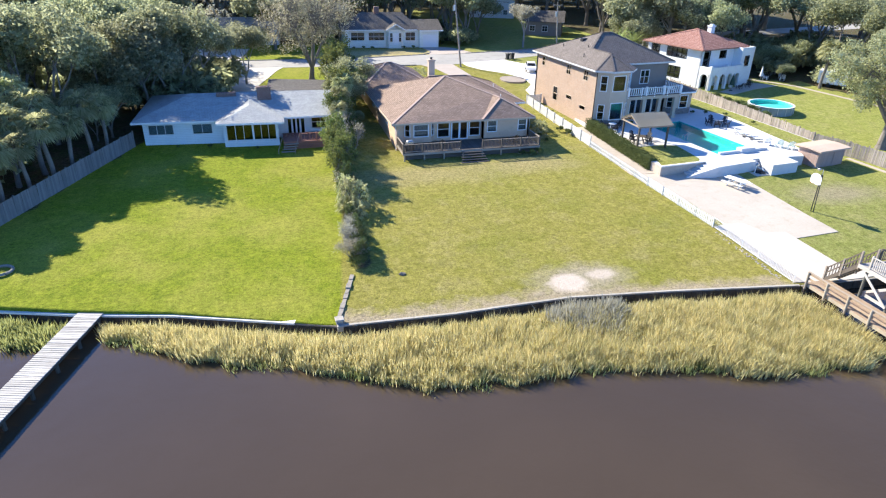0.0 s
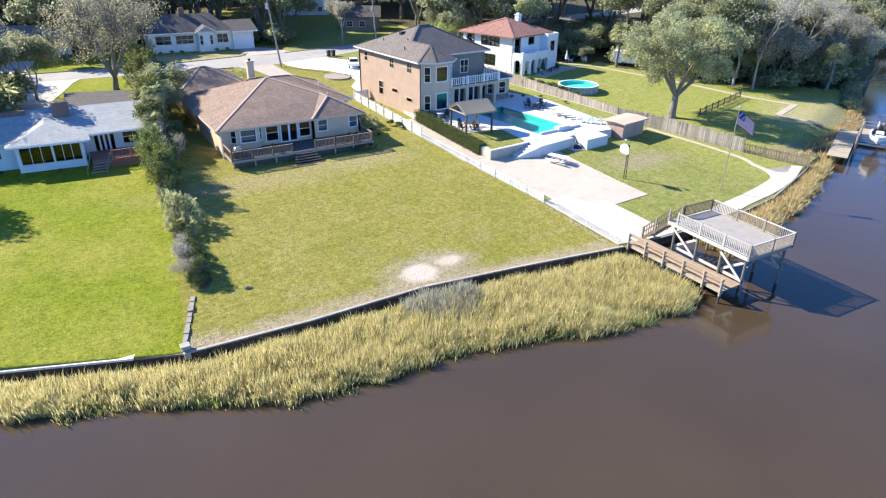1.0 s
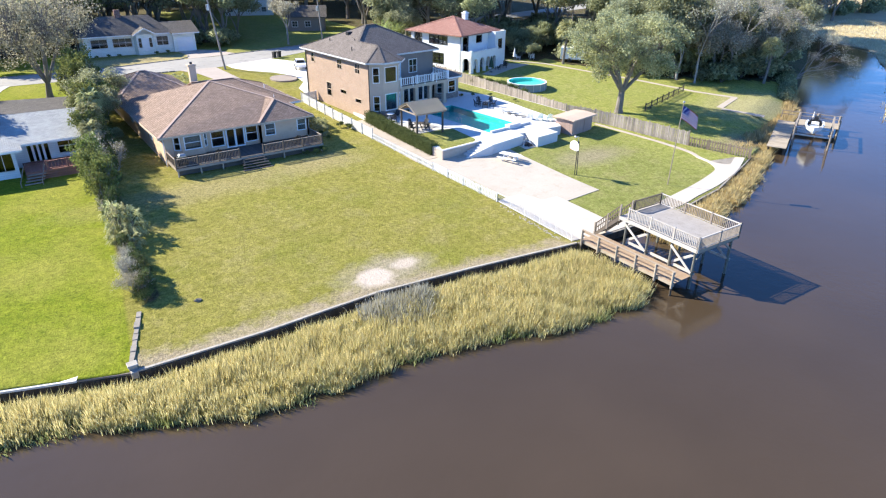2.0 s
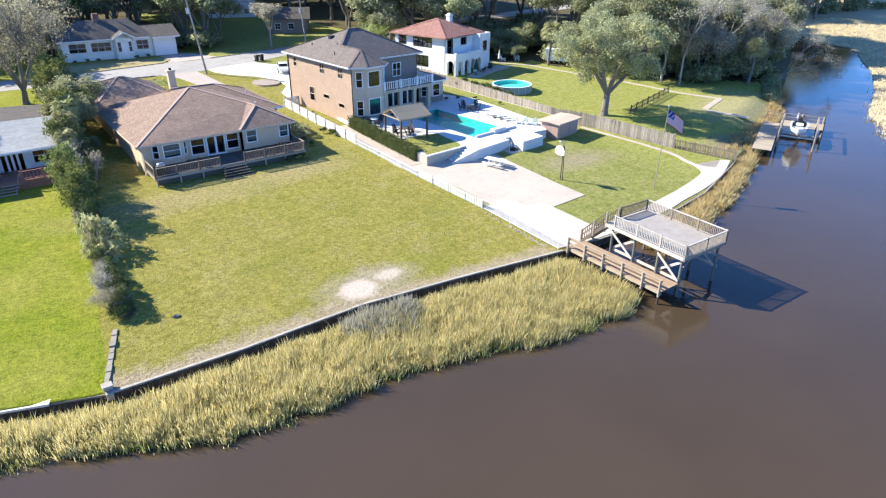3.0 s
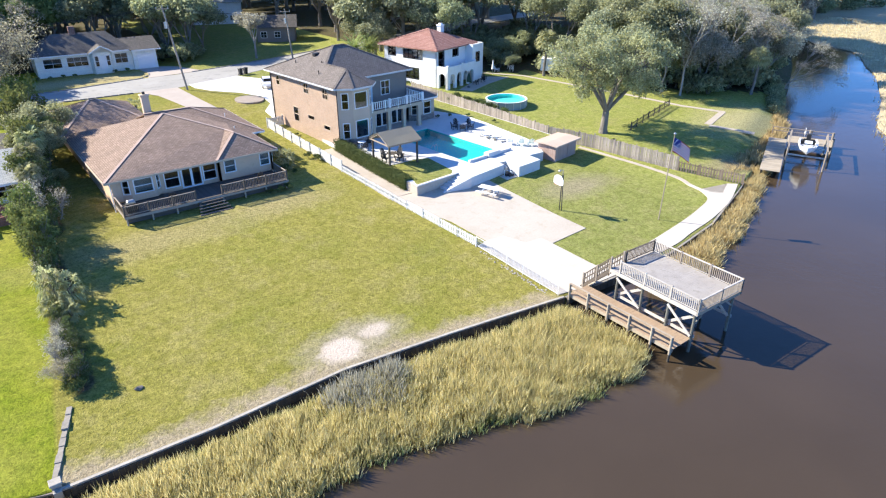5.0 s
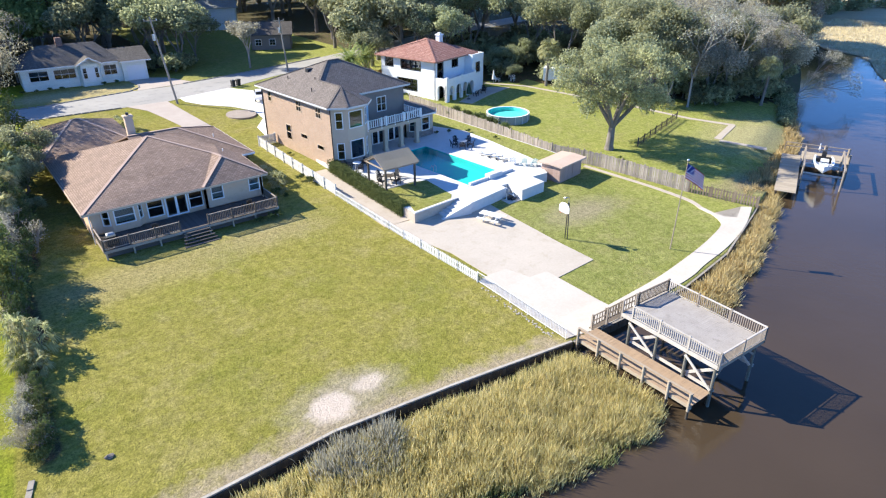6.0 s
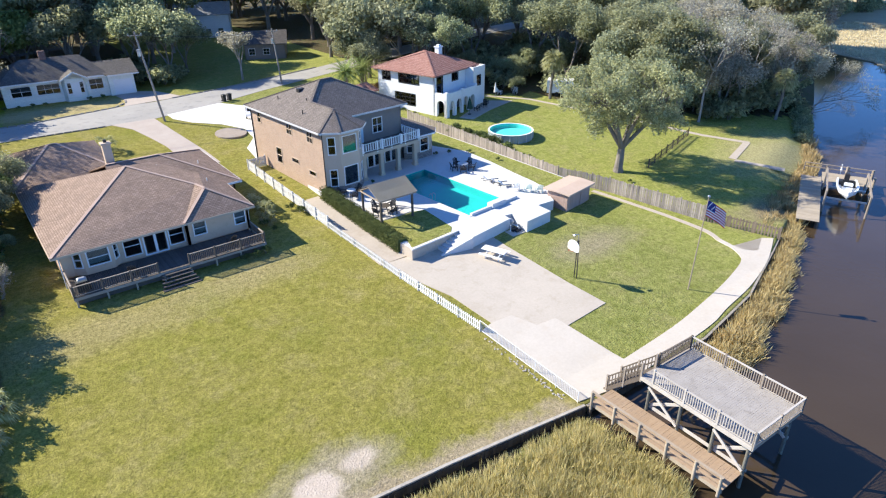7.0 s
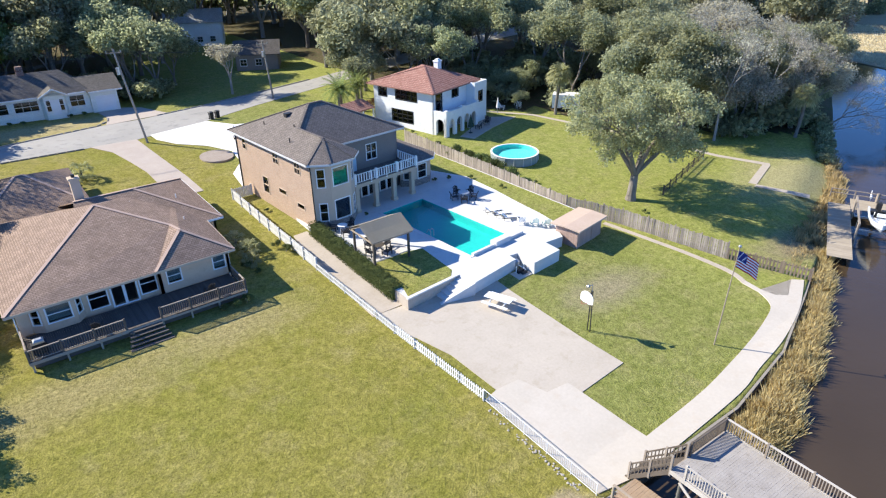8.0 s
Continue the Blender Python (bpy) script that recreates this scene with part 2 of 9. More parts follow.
M_SH_PALE = coursed("pale_grey_shingle", (0.33, 0.34, 0.335), (0.42, 0.43, 0.42), (0.22, 0.22, 0.22), 0.34, 0.19, 0.018)
M_SH_DARK = coursed("dark_shingle", (0.10, 0.09, 0.083), (0.15, 0.135, 0.125), (0.055, 0.05, 0.045), 0.34, 0.19, 0.02)
M_TILE = coursed("clay_roof_tile", (0.37, 0.18, 0.14), (0.48, 0.28, 0.225), (0.19, 0.09, 0.07), 0.25, 0.40, 0.045, bump=0.9, offset=0.0, dist=0.06)
M_BRICK = coursed("tan_brick", (0.43, 0.295, 0.21), (0.52, 0.365, 0.265), (0.46, 0.38, 0.30), 0.21, 0.075, 0.010, patch=0.25)
M_BRICKRED = coursed("red_brick", (0.15, 0.07, 0.055), (0.22, 0.10, 0.08), (0.35, 0.30, 0.26), 0.21, 0.075, 0.012, patch=0.3)
M_STONE = coursed("grey_stone_base", (0.22, 0.19, 0.17), (0.32, 0.28, 0.25), (0.14, 0.12, 0.11), 0.4, 0.2, 0.02, patch=0.4)
M_STUCCO = surf("tan_stucco", (0.60, 0.41, 0.275), (0.68, 0.485, 0.335), 14, 0.6, 0.9, 0.25, stain=(0.52, 0.35, 0.23))
M_STUCCO2 = surf("beige_stucco", (0.50, 0.385, 0.28), (0.58, 0.455, 0.34), 14, 0.6, 0.9, 0.25)
# siding of a far house; on the brick house this colour paints in shade
M_SHADE = surf("grey_siding_and_porch_shade", (0.21, 0.18, 0.16), (0.28, 0.24, 0.21), 10, 0.6, 0.85, 0.2)
M_WHITE = surf("white_stucco", (0.72, 0.73, 0.74), (0.84, 0.84, 0.83), 12, 0.5, 0.85, 0.25, stain=(0.66, 0.66, 0.65))
M_SIDING = coursed("white_siding", (0.76, 0.79, 0.80), (0.80, 0.82, 0.83), (0.60, 0.62, 0.64), 4.0, 0.2, 0.012, patch=0.15)
M_TRIM = surf("white_trim_paint", (0.74, 0.73, 0.71), (0.83, 0.82, 0.80), 8, 1.0, 0.55, 0.1)
M_FADED = surf("faded_white_vinyl", (0.52, 0.52, 0.51), (0.64, 0.63, 0.61), 6, 0.6, 0.6, 0.1, stain=(0.36, 0.35, 0.33))
M_BLIND = surf("white_blind", (0.62, 0.62, 0.60), (0.72, 0.72, 0.70), 8, 1.0, 0.8, 0.0)
M_GLASS = clear("window_glass", (0.62, 0.68, 0.70), 1.5, 0.02)
M_DARK = surf("dark_room", (0.05, 0.045, 0.04), (0.08, 0.07, 0.06), 2, 0.3, 0.9, 0.0)
M_WOOD = surf("weathered_grey_timber", (0.22, 0.18, 0.145), (0.34, 0.29, 0.24), 16, 1.0, 0.85, 0.35, per=0.16, stain=(0.25, 0.22, 0.19))
M_PLANK = surf("grey_deck_boards", (0.27, 0.245, 0.222), (0.385, 0.355, 0.33), 14, 0.9, 0.85, 0.3, per=0.015, stain=(0.20, 0.178, 0.16))
M_NEWOOD = surf("honey_timber_boards", (0.29, 0.20, 0.13), (0.385, 0.28, 0.19), 14, 0.9, 0.8, 0.3, per=0.05, stain=(0.24, 0.18, 0.13))
M_POST = surf("treated_post", (0.30, 0.245, 0.18), (0.42, 0.355, 0.27), 12, 1.0, 0.85, 0.3, per=0.12)
M_PILE = surf("greenish_piling", (0.11, 0.108, 0.088), (0.19, 0.182, 0.15), 10, 1.0, 0.85, 0.35, per=0.12, stain=(0.09, 0.085, 0.07))
M_RAILW = surf("bleached_rail_timber", (0.28, 0.22, 0.16), (0.38, 0.31, 0.24), 12, 1.0, 0.8, 0.25, per=0.08)
M_BLEACH = surf("sun_bleached_white_timber", (0.38, 0.345, 0.305), (0.52, 0.48, 0.43), 12, 1.0, 0.8, 0.25, per=0.08, stain=(0.38, 0.34, 0.30))
M_DULLRAIL = surf("dull_brown_rail_timber", (0.085, 0.068, 0.053), (0.15, 0.122, 0.098), 14, 1.0, 0.85, 0.3, per=0.12)
M_DARKWOOD = surf("wet_dark_timber", (0.045, 0.036, 0.028), (0.10, 0.082, 0.064), 10, 0.8, 0.7, 0.4, per=0.2)
M_REDDECK = surf("red_stained_deck", (0.26, 0.115, 0.085), (0.34, 0.165, 0.125), 12, 0.8, 0.8, 0.3, per=0.12)
M_DECKB = surf("dark_stained_deck", (0.085, 0.07, 0.06), (0.13, 0.11, 0.095), 12, 0.8, 0.8, 0.3, per=0.15)
M_FENCE = surf("grey_fence_boards", (0.27, 0.225, 0.19), (0.40, 0.345, 0.30), 12, 0.7, 0.85, 0.35, per=0.25, stain=(0.16, 0.135, 0.11))
M_FENCEB = surf("brown_fence_boards", (0.20, 0.145, 0.105), (0.30, 0.225, 0.165), 12, 0.7, 0.85, 0.35, per=0.2)
M_FENCED = surf("dull_privacy_fence", (0.17, 0.155, 0.145), (0.25, 0.23, 0.215), 12, 0.7, 0.85, 0.35, per=0.15)
M_SHEDW = surf("rose_brown_shed_boards", (0.33, 0.225, 0.185), (0.42, 0.30, 0.25), 10, 0.8, 0.85, 0.3, per=0.08)
M_SHEDR = surf("tan_felt_roof", (0.46, 0.345, 0.27), (0.54, 0.42, 0.34), 10, 0.8, 0.9, 0.3)
M_CANVAS = surf("sand_canvas", (0.43, 0.385, 0.30), (0.49, 0.44, 0.35), 6, 0.6, 0.9, 0.2)
M_POOLW = clear("pool_water", (0.70, 0.98, 0.98), 1.33, 0.01, 0.25)
M_POOLT = surf("aqua_pool_plaster", (0.015, 0.47, 0.44), (0.025, 0.54, 0.51), 1.2, 0.4, 0.7, 0.05)
M_POOLA = surf("pale_aqua_liner", (0.12, 0.62, 0.63), (0.18, 0.72, 0.72), 1.2, 0.4, 0.6, 0.05)
M_METAL = surf("galvanised_metal", (0.42, 0.43, 0.44), (0.55, 0.56, 0.57), 8, 1, 0.4, 0.1, metal=0.8)
M_BLACK = surf("black_plastic", (0.02, 0.02, 0.022), (0.035, 0.035, 0.038), 8, 1, 0.5, 0.1)
M_RUBBER = surf("tyre_rubber", (0.02, 0.02, 0.02), (0.035, 0.035, 0.035), 10, 1, 0.85, 0.2)
M_CARW = surf("white_car_paint", (0.78, 0.79, 0.80), (0.82, 0.83, 0.84), 4, 0.5, 0.25, 0.0, spec=0.5)
M_CARD = surf("dark_car_paint", (0.025, 0.028, 0.032), (0.04, 0.043, 0.048), 4, 0.5, 0.25, 0.0, spec=0.5)
M_RED = surf("flag_red", (0.42, 0.02, 0.035), (0.5, 0.03, 0.045), 20, 1, 0.8, 0.1)
M_BLUE = surf("flag_blue", (0.02, 0.03, 0.16), (0.03, 0.04, 0.2), 20, 1, 0.8, 0.1)
M_FLAGW = surf("flag_white", (0.75, 0.75, 0.75), (0.82, 0.82, 0.82), 20, 1, 0.8, 0.1)
M_MULCH = surf("grey_mulch_bed", (0.25, 0.20, 0.16), (0.38, 0.32, 0.27), 7, 1, 0.95, 0.5)
M_BARK = surf("grey_bark", (0.14, 0.12, 0.10), (0.26, 0.23, 0.20), 6, 1.0, 0.95, 0.6, dist=0.05)
M_PALE = surf("pale_bark", (0.22, 0.20, 0.18), (0.36, 0.335, 0.305), 6, 1.0, 0.95, 0.5, dist=0.05)
L_OAK = foliage("live_oak_leaves", (0.19, 0.20, 0.11), (0.46, 0.46, 0.29), 0.6)
L_DARK = foliage("dark_wood_leaves", (0.16, 0.18, 0.09), (0.52, 0.53, 0.315), 0.64)
L_GREY = foliage("mossy_grey_leaves", (0.27, 0.255, 0.185), (0.58, 0.545, 0.43), 0.55)
L_OLIVE = foliage("olive_green_leaves", (0.10, 0.13, 0.035), (0.27, 0.30, 0.10), 0.42)
L_PALM = foliage("palm_fronds", (0.25, 0.265, 0.11), (0.55, 0.54, 0.31), 0.55)
L_DATE = foliage("date_palm_fronds", (0.13, 0.17, 0.05), (0.36, 0.40, 0.15), 0.5)
L_SHRUB = foliage("shrub_leaves", (0.065, 0.095, 0.03), (0.165, 0.20, 0.075), 0.35)
L_PINK = foliage("rust_leaves", (0.20, 0.09, 0.05), (0.32, 0.17, 0.10))
L_MARSH = foliage("marsh_grass", (0.32, 0.305, 0.105), (0.92, 0.81, 0.42), 0.52, 0.8, 1.3, 0.5)
L_MARSHO = foliage("green_marsh_grass", (0.20, 0.215, 0.065), (0.46, 0.455, 0.19), 0.48, 0.8, 1.3, 0.45)
L_MARSHB = foliage("brown_marsh_grass", (0.34, 0.26, 0.12), (0.60, 0.46, 0.25), 0.45, 0.8)
L_MARSHF = foliage("far_marsh_grass", (0.48, 0.41, 0.27), (0.72, 0.63, 0.45), 0.45, 0.8)
L_MARSHG = foliage("grey_marsh_grass", (0.34, 0.34, 0.25), (0.58, 0.56, 0.44), 0.45, 0.8)

# ---- builders ----
TER = 2.68      # height of the pool terrace
ORIGIN = {}


def thing(name, at, label, category, group="", kind="", rz=0.0, local=False):
    """A top-level thing: an Empty at its base. Its parts are given in world metres, or in its own frame where local is set."""
    ob = new(name)
    ob.matrix_world = pose(*at, 0, 0, rz)
    ob.empty_display_size = 0.3
    if not local:
        ORIGIN[ob.name] = Vector(at)
    return tagged(ob, label, category, group, kind)


def root_of(ob):
    while ob.parent:
        ob = ob.parent
    return ob


def metric_uv(bm):
    layer = bm.loops.layers.uv.new("UVMap")
    up = Vector((0, 0, 1))
    for f in bm.faces:
        n = f.normal
        if abs(n.z) > 0.97:
            h, v = Vector((1, 0, 0)), Vector((0, 1, 0))
        else:
            h = up.cross(n).normalized()
            v = n.cross(h)
        for lp in f.loops:
            lp[layer].uv = (lp.vert.co.dot(h), lp.vert.co.dot(v))


def part(name, bm, material, parent=None, label="", smooth=False):
    """Links a bmesh as one mesh object under a thing or a part."""
    bmesh.ops.recalc_face_normals(bm, faces=bm.faces)
    if parent:
        off = ORIGIN.get(root_of(parent).name)
        if off:
            bmesh.ops.translate(bm, verts=bm.verts, vec=-off)
    metric_uv(bm)
    if smooth:
        for f in bm.faces:
            f.smooth = True
    me = bpy.data.meshes.new(name)
    bm.to_mesh(me)
    bm.free()
    for m in (material if isinstance(material, (list, tuple)) else [material]):
        me.materials.append(m)
    ob = new(name, me)
    if parent:
        ob.parent = parent
    if label:
        ob["label"] = label
    return ob


def piece(name, me, parent, m):
    """One more object on a shared mesh, at the pose m in the world (or in the thing's own frame)."""
    ob = new(name, me)
    if parent:
        ob.parent = parent
        off = ORIGIN.get(root_of(parent).name)
        ob.matrix_basis = Matrix.Translation(-off) @ m if off else m
    else:
        ob.matrix_basis = m
    return ob


def shared(name, bm, material):
    bmesh.ops.recalc_face_normals(bm, faces=bm.faces)
    metric_uv(bm)
    me = bpy.data.meshes.new(name)
    bm.to_mesh(me)
    bm.free()
    me.materials.append(material)
    return me


def box(bm, a, b, mat=0):
    x0, y0, z0 = a
    x1, y1, z1 = b
    v = [bm.verts.new(c) for c in ((x0, y0, z0), (x1, y0, z0), (x1, y1, z0), (x0, y1, z0), (x0, y0, z1), (x1, y0, z1), (x1, y1, z1), (x0, y1, z1))]
    for q in ((3, 2, 1, 0), (4, 5, 6, 7), (0, 1, 5, 4), (1, 2, 6, 5), (2, 3, 7, 6), (3, 0, 4, 7)):
        bm.faces.new([v[i] for i in q]).material_index = mat
    return v


def chbox(bm, a, b, c=0.02):
    """A box with its upper edges worn off."""
    x0, y0, z0 = a
    x1, y1, z1 = b
    rings = []
    for z, k in ((z0, 0), (z1 - c, 0), (z1, c)):
        rings.append([bm.verts.new(q) for q in ((x0 + k, y0 + k, z), (x1 - k, y0 + k, z), (x1 - k, y1 - k, z), (x0 + k, y1 - k, z))])
    for lo, hi in zip(rings, rings[1:]):
        for i in range(4):
            bm.faces.new((lo[i], lo[(i + 1) % 4], hi[(i + 1) % 4], hi[i]))
    bm.faces.new(rings[-1])
    bm.faces.new(rings[0][::-1])


def beam(bm, p, q, w, h, mat=0):
    """A bar from p to q, w wide and h high, centred on the line."""
    p, q = Vector(p), Vector(q)
    d = (q - p).normalized()
    s = d.cross(Vector((0, 0, 1)))
    s = s.normalized() if s.length > 1e-4 else Vector((1, 0, 0))
    u = s.cross(d)
    v = [bm.verts.new(e + s * (i * w / 2) + u * (j * h / 2)) for e in (p, q) for i, j in ((-1, -1), (1, -1), (1, 1), (-1, 1))]
    for k in ((0, 1, 2, 3), (7, 6, 5, 4), (0, 4, 5, 1), (1, 5, 6, 2), (2, 6, 7, 3), (3, 7, 4, 0)):
        bm.faces.new([v[i] for i in k]).material_index = mat


def rod(bm, p, q, r, r2=None, n=8, mat=0):
    p, q = Vector(p), Vector(q)
    d = (q - p).normalized()
    s = d.orthogonal().normalized()
    u = d.cross(s)
    r2 = r if r2 is None else r2
    a = [bm.verts.new(p + (s * math.cos(k * math.tau / n) + u * math.sin(k * math.tau / n)) * r) for k in range(n)]
    b = [bm.verts.new(q + (s * math.cos(k * math.tau / n) + u * math.sin(k * math.tau / n)) * r2) for k in range(n)]
    for k in range(n):
        bm.faces.new((a[k], a[(k + 1) % n], b[(k + 1) % n], b[k])).material_index = mat
    bm.faces.new(a[::-1]).material_index = mat
    bm.faces.new(b).material_index = mat


def prism(bm, pts, z0, z1):
    lo = [bm.verts.new((x, y, z0)) for x, y in pts]
    hi = [bm.verts.new((x, y, z1)) for x, y in pts]
    n = len(pts)
    for i in range(n):
        bm.faces.new((lo[i], lo[(i + 1) % n], hi[(i + 1) % n], hi[i]))
    bm.faces.new(hi)
    bm.faces.new(lo[::-1])


def slab(bm, pts, th=0.14):
    """A sloping roof plane with thickness."""
    top = [bm.verts.new(p) for p in pts]
    low = [bm.verts.new((p[0], p[1], p[2] - th)) for p in pts]
    n = len(pts)
    bm.faces.new(top)
    bm.faces.new(low[::-1])
    for i in range(n):
        bm.faces.new((top[i], low[i], low[(i + 1) % n], top[(i + 1) % n]))


def shore_y(x):
    return float(np.interp(x, [-400, -120, -60, -18.9, -13.6, -7.4, 0.33, 3.3, 11, 20, 28.3, 33, 38.3, 44.4, 51.3, 59.9, 69.4, 73, 80, 90, 101.6, 115, 135, 150, 170, 190, 240, 900],
                           [180, 82, 57, 43.4, 41.7, 40.1, 37.2, 36.1, 35.75, 35.9, 34.9, 34.2, 33.4, 33.1, 32.9, 34.1, 37.0, 38.2, 40.3, 43.4, 47.1, 53.5, 62.5, 69.5, 80, 95, 130, 420]))


def level(y):
    return float(np.interp(y, [36, 56, 66, 90, 118], [0.62, 1.6, 1.95, 2.8, 3.5]))


def ground_z(x, y):
    """Height of the land: level behind the sea wall, a soft bank where there is none."""
    z = level(y)
    soft = min(1.0, max(0.0, (x - 76) / 6)) + min(1.0, max(0.0, (-40 - x) / 10))
    if soft:
        s = y - shore_y(x)
        z = z * (1 - soft) + soft * (-0.35 + (z + 0.35) * min(1.0, max(0.0, s / 5.0)))
    return z


def drape(name, pts, dz, material, parent=None, thick=0.12, label=""):
    """A thin sheet of paving that follows the slope of the land."""
    bm = bmesh.new()
    f = bm.faces.new([bm.verts.new((x, y, 0)) for x, y in pts])
    bmesh.ops.triangulate(bm, faces=[f])
    for y in (36.0, 56.0, 66.0, 90.0, 118.0):
        bmesh.ops.bisect_plane(bm, geom=bm.verts[:] + bm.edges[:] + bm.faces[:], plane_co=(0, y, 0), plane_no=(0, 1, 0))
    for v in bm.verts:
        v.co.z = level(v.co.y) + dz
    rim = [e for e in bm.edges if e.is_boundary]
    ext = bmesh.ops.extrude_edge_only(bm, edges=rim)
    for g in ext["geom"]:
        if isinstance(g, bmesh.types.BMVert):
            g.co.z -= thick
    return part(name, bm, material, parent, label)


def wall(house, p, q, z0, z1, material, holes=(), t=0.22, name="wall", trim=None, label=""):
    """A wall from p to q in plan (outside on the right) with real openings. holes: (u0, u1, z0, z1, kind, columns, rows)."""
    p, q = Vector((*p, 0)), Vector((*q, 0))
    d = (q - p).normalized()
    n = Vector((d.y, -d.x, 0))
    length = (q - p).length
    def at(u, w, z):
        return p + d * u + n * w + Vector((0, 0, z))
    def brick(bm, u0, u1, w0, w1, a, b):
        v = [bm.verts.new(at(u, w, z)) for z in (a, b) for u, w in ((u0, w0), (u1, w0), (u1, w1), (u0, w1))]
        for k in ((3, 2, 1, 0), (4, 5, 6, 7), (0, 1, 5, 4), (1, 2, 6, 5), (2, 3, 7, 6), (3, 0, 4, 7)):
            bm.faces.new([v[i] for i in k])
    def lattice(us, zs, solid, w0, w1):
        """One connected sheet of cells with thickness, open where solid() says so."""
        bm = bmesh.new()
        made = {}
        def vert(i, j, w):
            if (i, j, w) not in made:
                made[i, j, w] = bm.verts.new(at(us[i], w, zs[j]))
            return made[i, j, w]
        def full(i, j):
            return 0 <= i < len(us) - 1 and 0 <= j < len(zs) - 1 and solid((us[i] + us[i + 1]) / 2, (zs[j] + zs[j + 1]) / 2)
        for i in range(len(us) - 1):
            for j in range(len(zs) - 1):
                if not full(i, j):
                    continue
                for k in (w1, w0):
                    bm.faces.new((vert(i, j, k), vert(i + 1, j, k), vert(i + 1, j + 1, k), vert(i, j + 1, k)))
                for di, dj, e in ((-1, 0, ((i, j), (i, j + 1))), (1, 0, ((i + 1, j), (i + 1, j + 1))), (0, -1, ((i, j), (i + 1, j))), (0, 1, ((i, j + 1), (i + 1, j + 1)))):
                    if not full(i + di, j + dj):
                        bm.faces.new((vert(*e[0], w1), vert(*e[1], w1), vert(*e[1], w0), vert(*e[0], w0)))
        return bm
    us = sorted({0.0, length, *[h[0] for h in holes], *[h[1] for h in holes]})
    zs = sorted({z0, z1, *[h[2] for h in holes], *[h[3] for h in holes]})
    bm = lattice(us, zs, lambda u, z: not any(h[0] < u < h[1] and h[2] < z < h[3] for h in holes), -t, 0.0)
    w = part(name, bm, material, house, label)
    for h in holes:
        u0, u1, a, b, kind, cols, rows = h
        fm = trim or M_TRIM
        c = 0.10 if kind != "door" else 0.14
        bars = 0.05 if kind in ("window", "blind") else 0.22
        ub = [u0 + (u1 - u0) * i / cols for i in range(1, cols)]
        zb = [a + (b - a) * j / rows for j in range(1, rows)]
        us = sorted({u0 - c, u0, u1, u1 + c, *[u - bars / 2 for u in ub], *[u + bars / 2 for u in ub]})
        zs = sorted({a - c, a, b, b + c, *[z - bars / 2 for z in zb], *[z + bars / 2 for z in zb]})
        bm = lattice(us, zs, lambda u, z: not (u0 < u < u1 and a < z < b) or any(abs(u - q) < bars / 2 for q in ub) or any(abs(z - q) < bars / 2 for q in zb), -0.10, 0.04)
        if kind in ("garage", "panel"):
            brick(bm, u0 - 0.02, u1 + 0.02, -0.14, 0.0, a - 0.02, b + 0.02)
            part("garage_door" if kind == "garage" else "door", bm, fm, house)
            continue
        win = part("window" if kind != "door" else "glazed_door", bm, fm, house)
        for i in range(cols):
            for j in range(rows):
                bm = bmesh.new()
                e = bars / 2 if kind != "door" else 0.11
                brick(bm, u0 + (u1 - u0) * i / cols + e, u0 + (u1 - u0) * (i + 1) / cols - e, -0.085, -0.07,
                      a + (b - a) * j / rows + e, a + (b - a) * (j + 1) / rows - e)
                part("pane", bm, M_GLASS, win)
        if kind == "blind":
            bm = bmesh.new()
            brick(bm, u0, u1, -0.16, -0.14, a + (b - a) * 0.06, b)
            part("blind", bm, M_BLIND, win, "white roller blind")
    return w


def build_ground():
    xs = sorted({*np.arange(-60, 130.01, 1.25), *np.arange(-400, -60, 20.0), *np.arange(130, 260, 6.0), *np.arange(260, 901, 40.0)})
    ss = [0, 0.25, 0.5, 0.8, 1.2, 1.7, 2.3, 3, 4, 5, 6.5, 8, 10, 12, 14, 16, 18, 20, 22, 24, 26, 28, 30] + list(np.arange(32, 110, 2.5)) + [115, 125, 140, 160, 190, 230, 300, 420, 700, 1300]
    verts, faces, bank, wild = [], [], [], []
    for x in xs:
        y0 = shore_y(x)
        verts.append((x, y0, -1.6))
        bank.append(0.0), wild.append(0.0)
        for s in ss:
            y = y0 + s
            under_pool = 46.8 < x < 55.6 and 57.2 < y < 73.6
            verts.append((x, y, 0.4 if under_pool else ground_z(x, y)))
            bank.append(s)
            w = 0.0
            if x < -23.2 + (y - 55) * 0.40 and y > 46 and y < 112:
                w = 1.0
            if x > 79 + (y < 92) * 19 and y > 68 and (y - 62) > (x - 99) * -2.2:
                w = 1.0
            if x > 120 and y > 60:
                w = 1.0
            if y > 142 and not (44 < x < 92 and y < 205):
                w = 1.0
            if abs(x - (6.0 + (y - 46) * 0.1)) < 0.65 and 43 < y < 92:
                w = 0.9
            if x > 90 and y > (88 - (x - 90) * 2.2 if x < 98 else 70.4 - (x - 98) * 0.85):
                w = max(w, 0.9)
            wild.append(w)
    k = len(ss) + 1
    for i in range(len(xs) - 1):
        for j in range(k - 1):
            a = i * k + j
            faces.append((a, a + k, a + k + 1, a + 1))
    me = bpy.data.meshes.new("ground")
    me.from_pydata(verts, [], faces)
    for n, values in (("bank", bank), ("wild", wild)):
        me.attributes.new(n, 'FLOAT', 'POINT').data.foreach_set("value", values)
    me.polygons.foreach_set("use_smooth", [True] * len(me.polygons))
    me.materials.append(M_LAWN)
    return tagged(new("ground", me), "sloping lawns of green and dry straw-coloured grass", "lawn", kind="structure")


ground = build_ground()

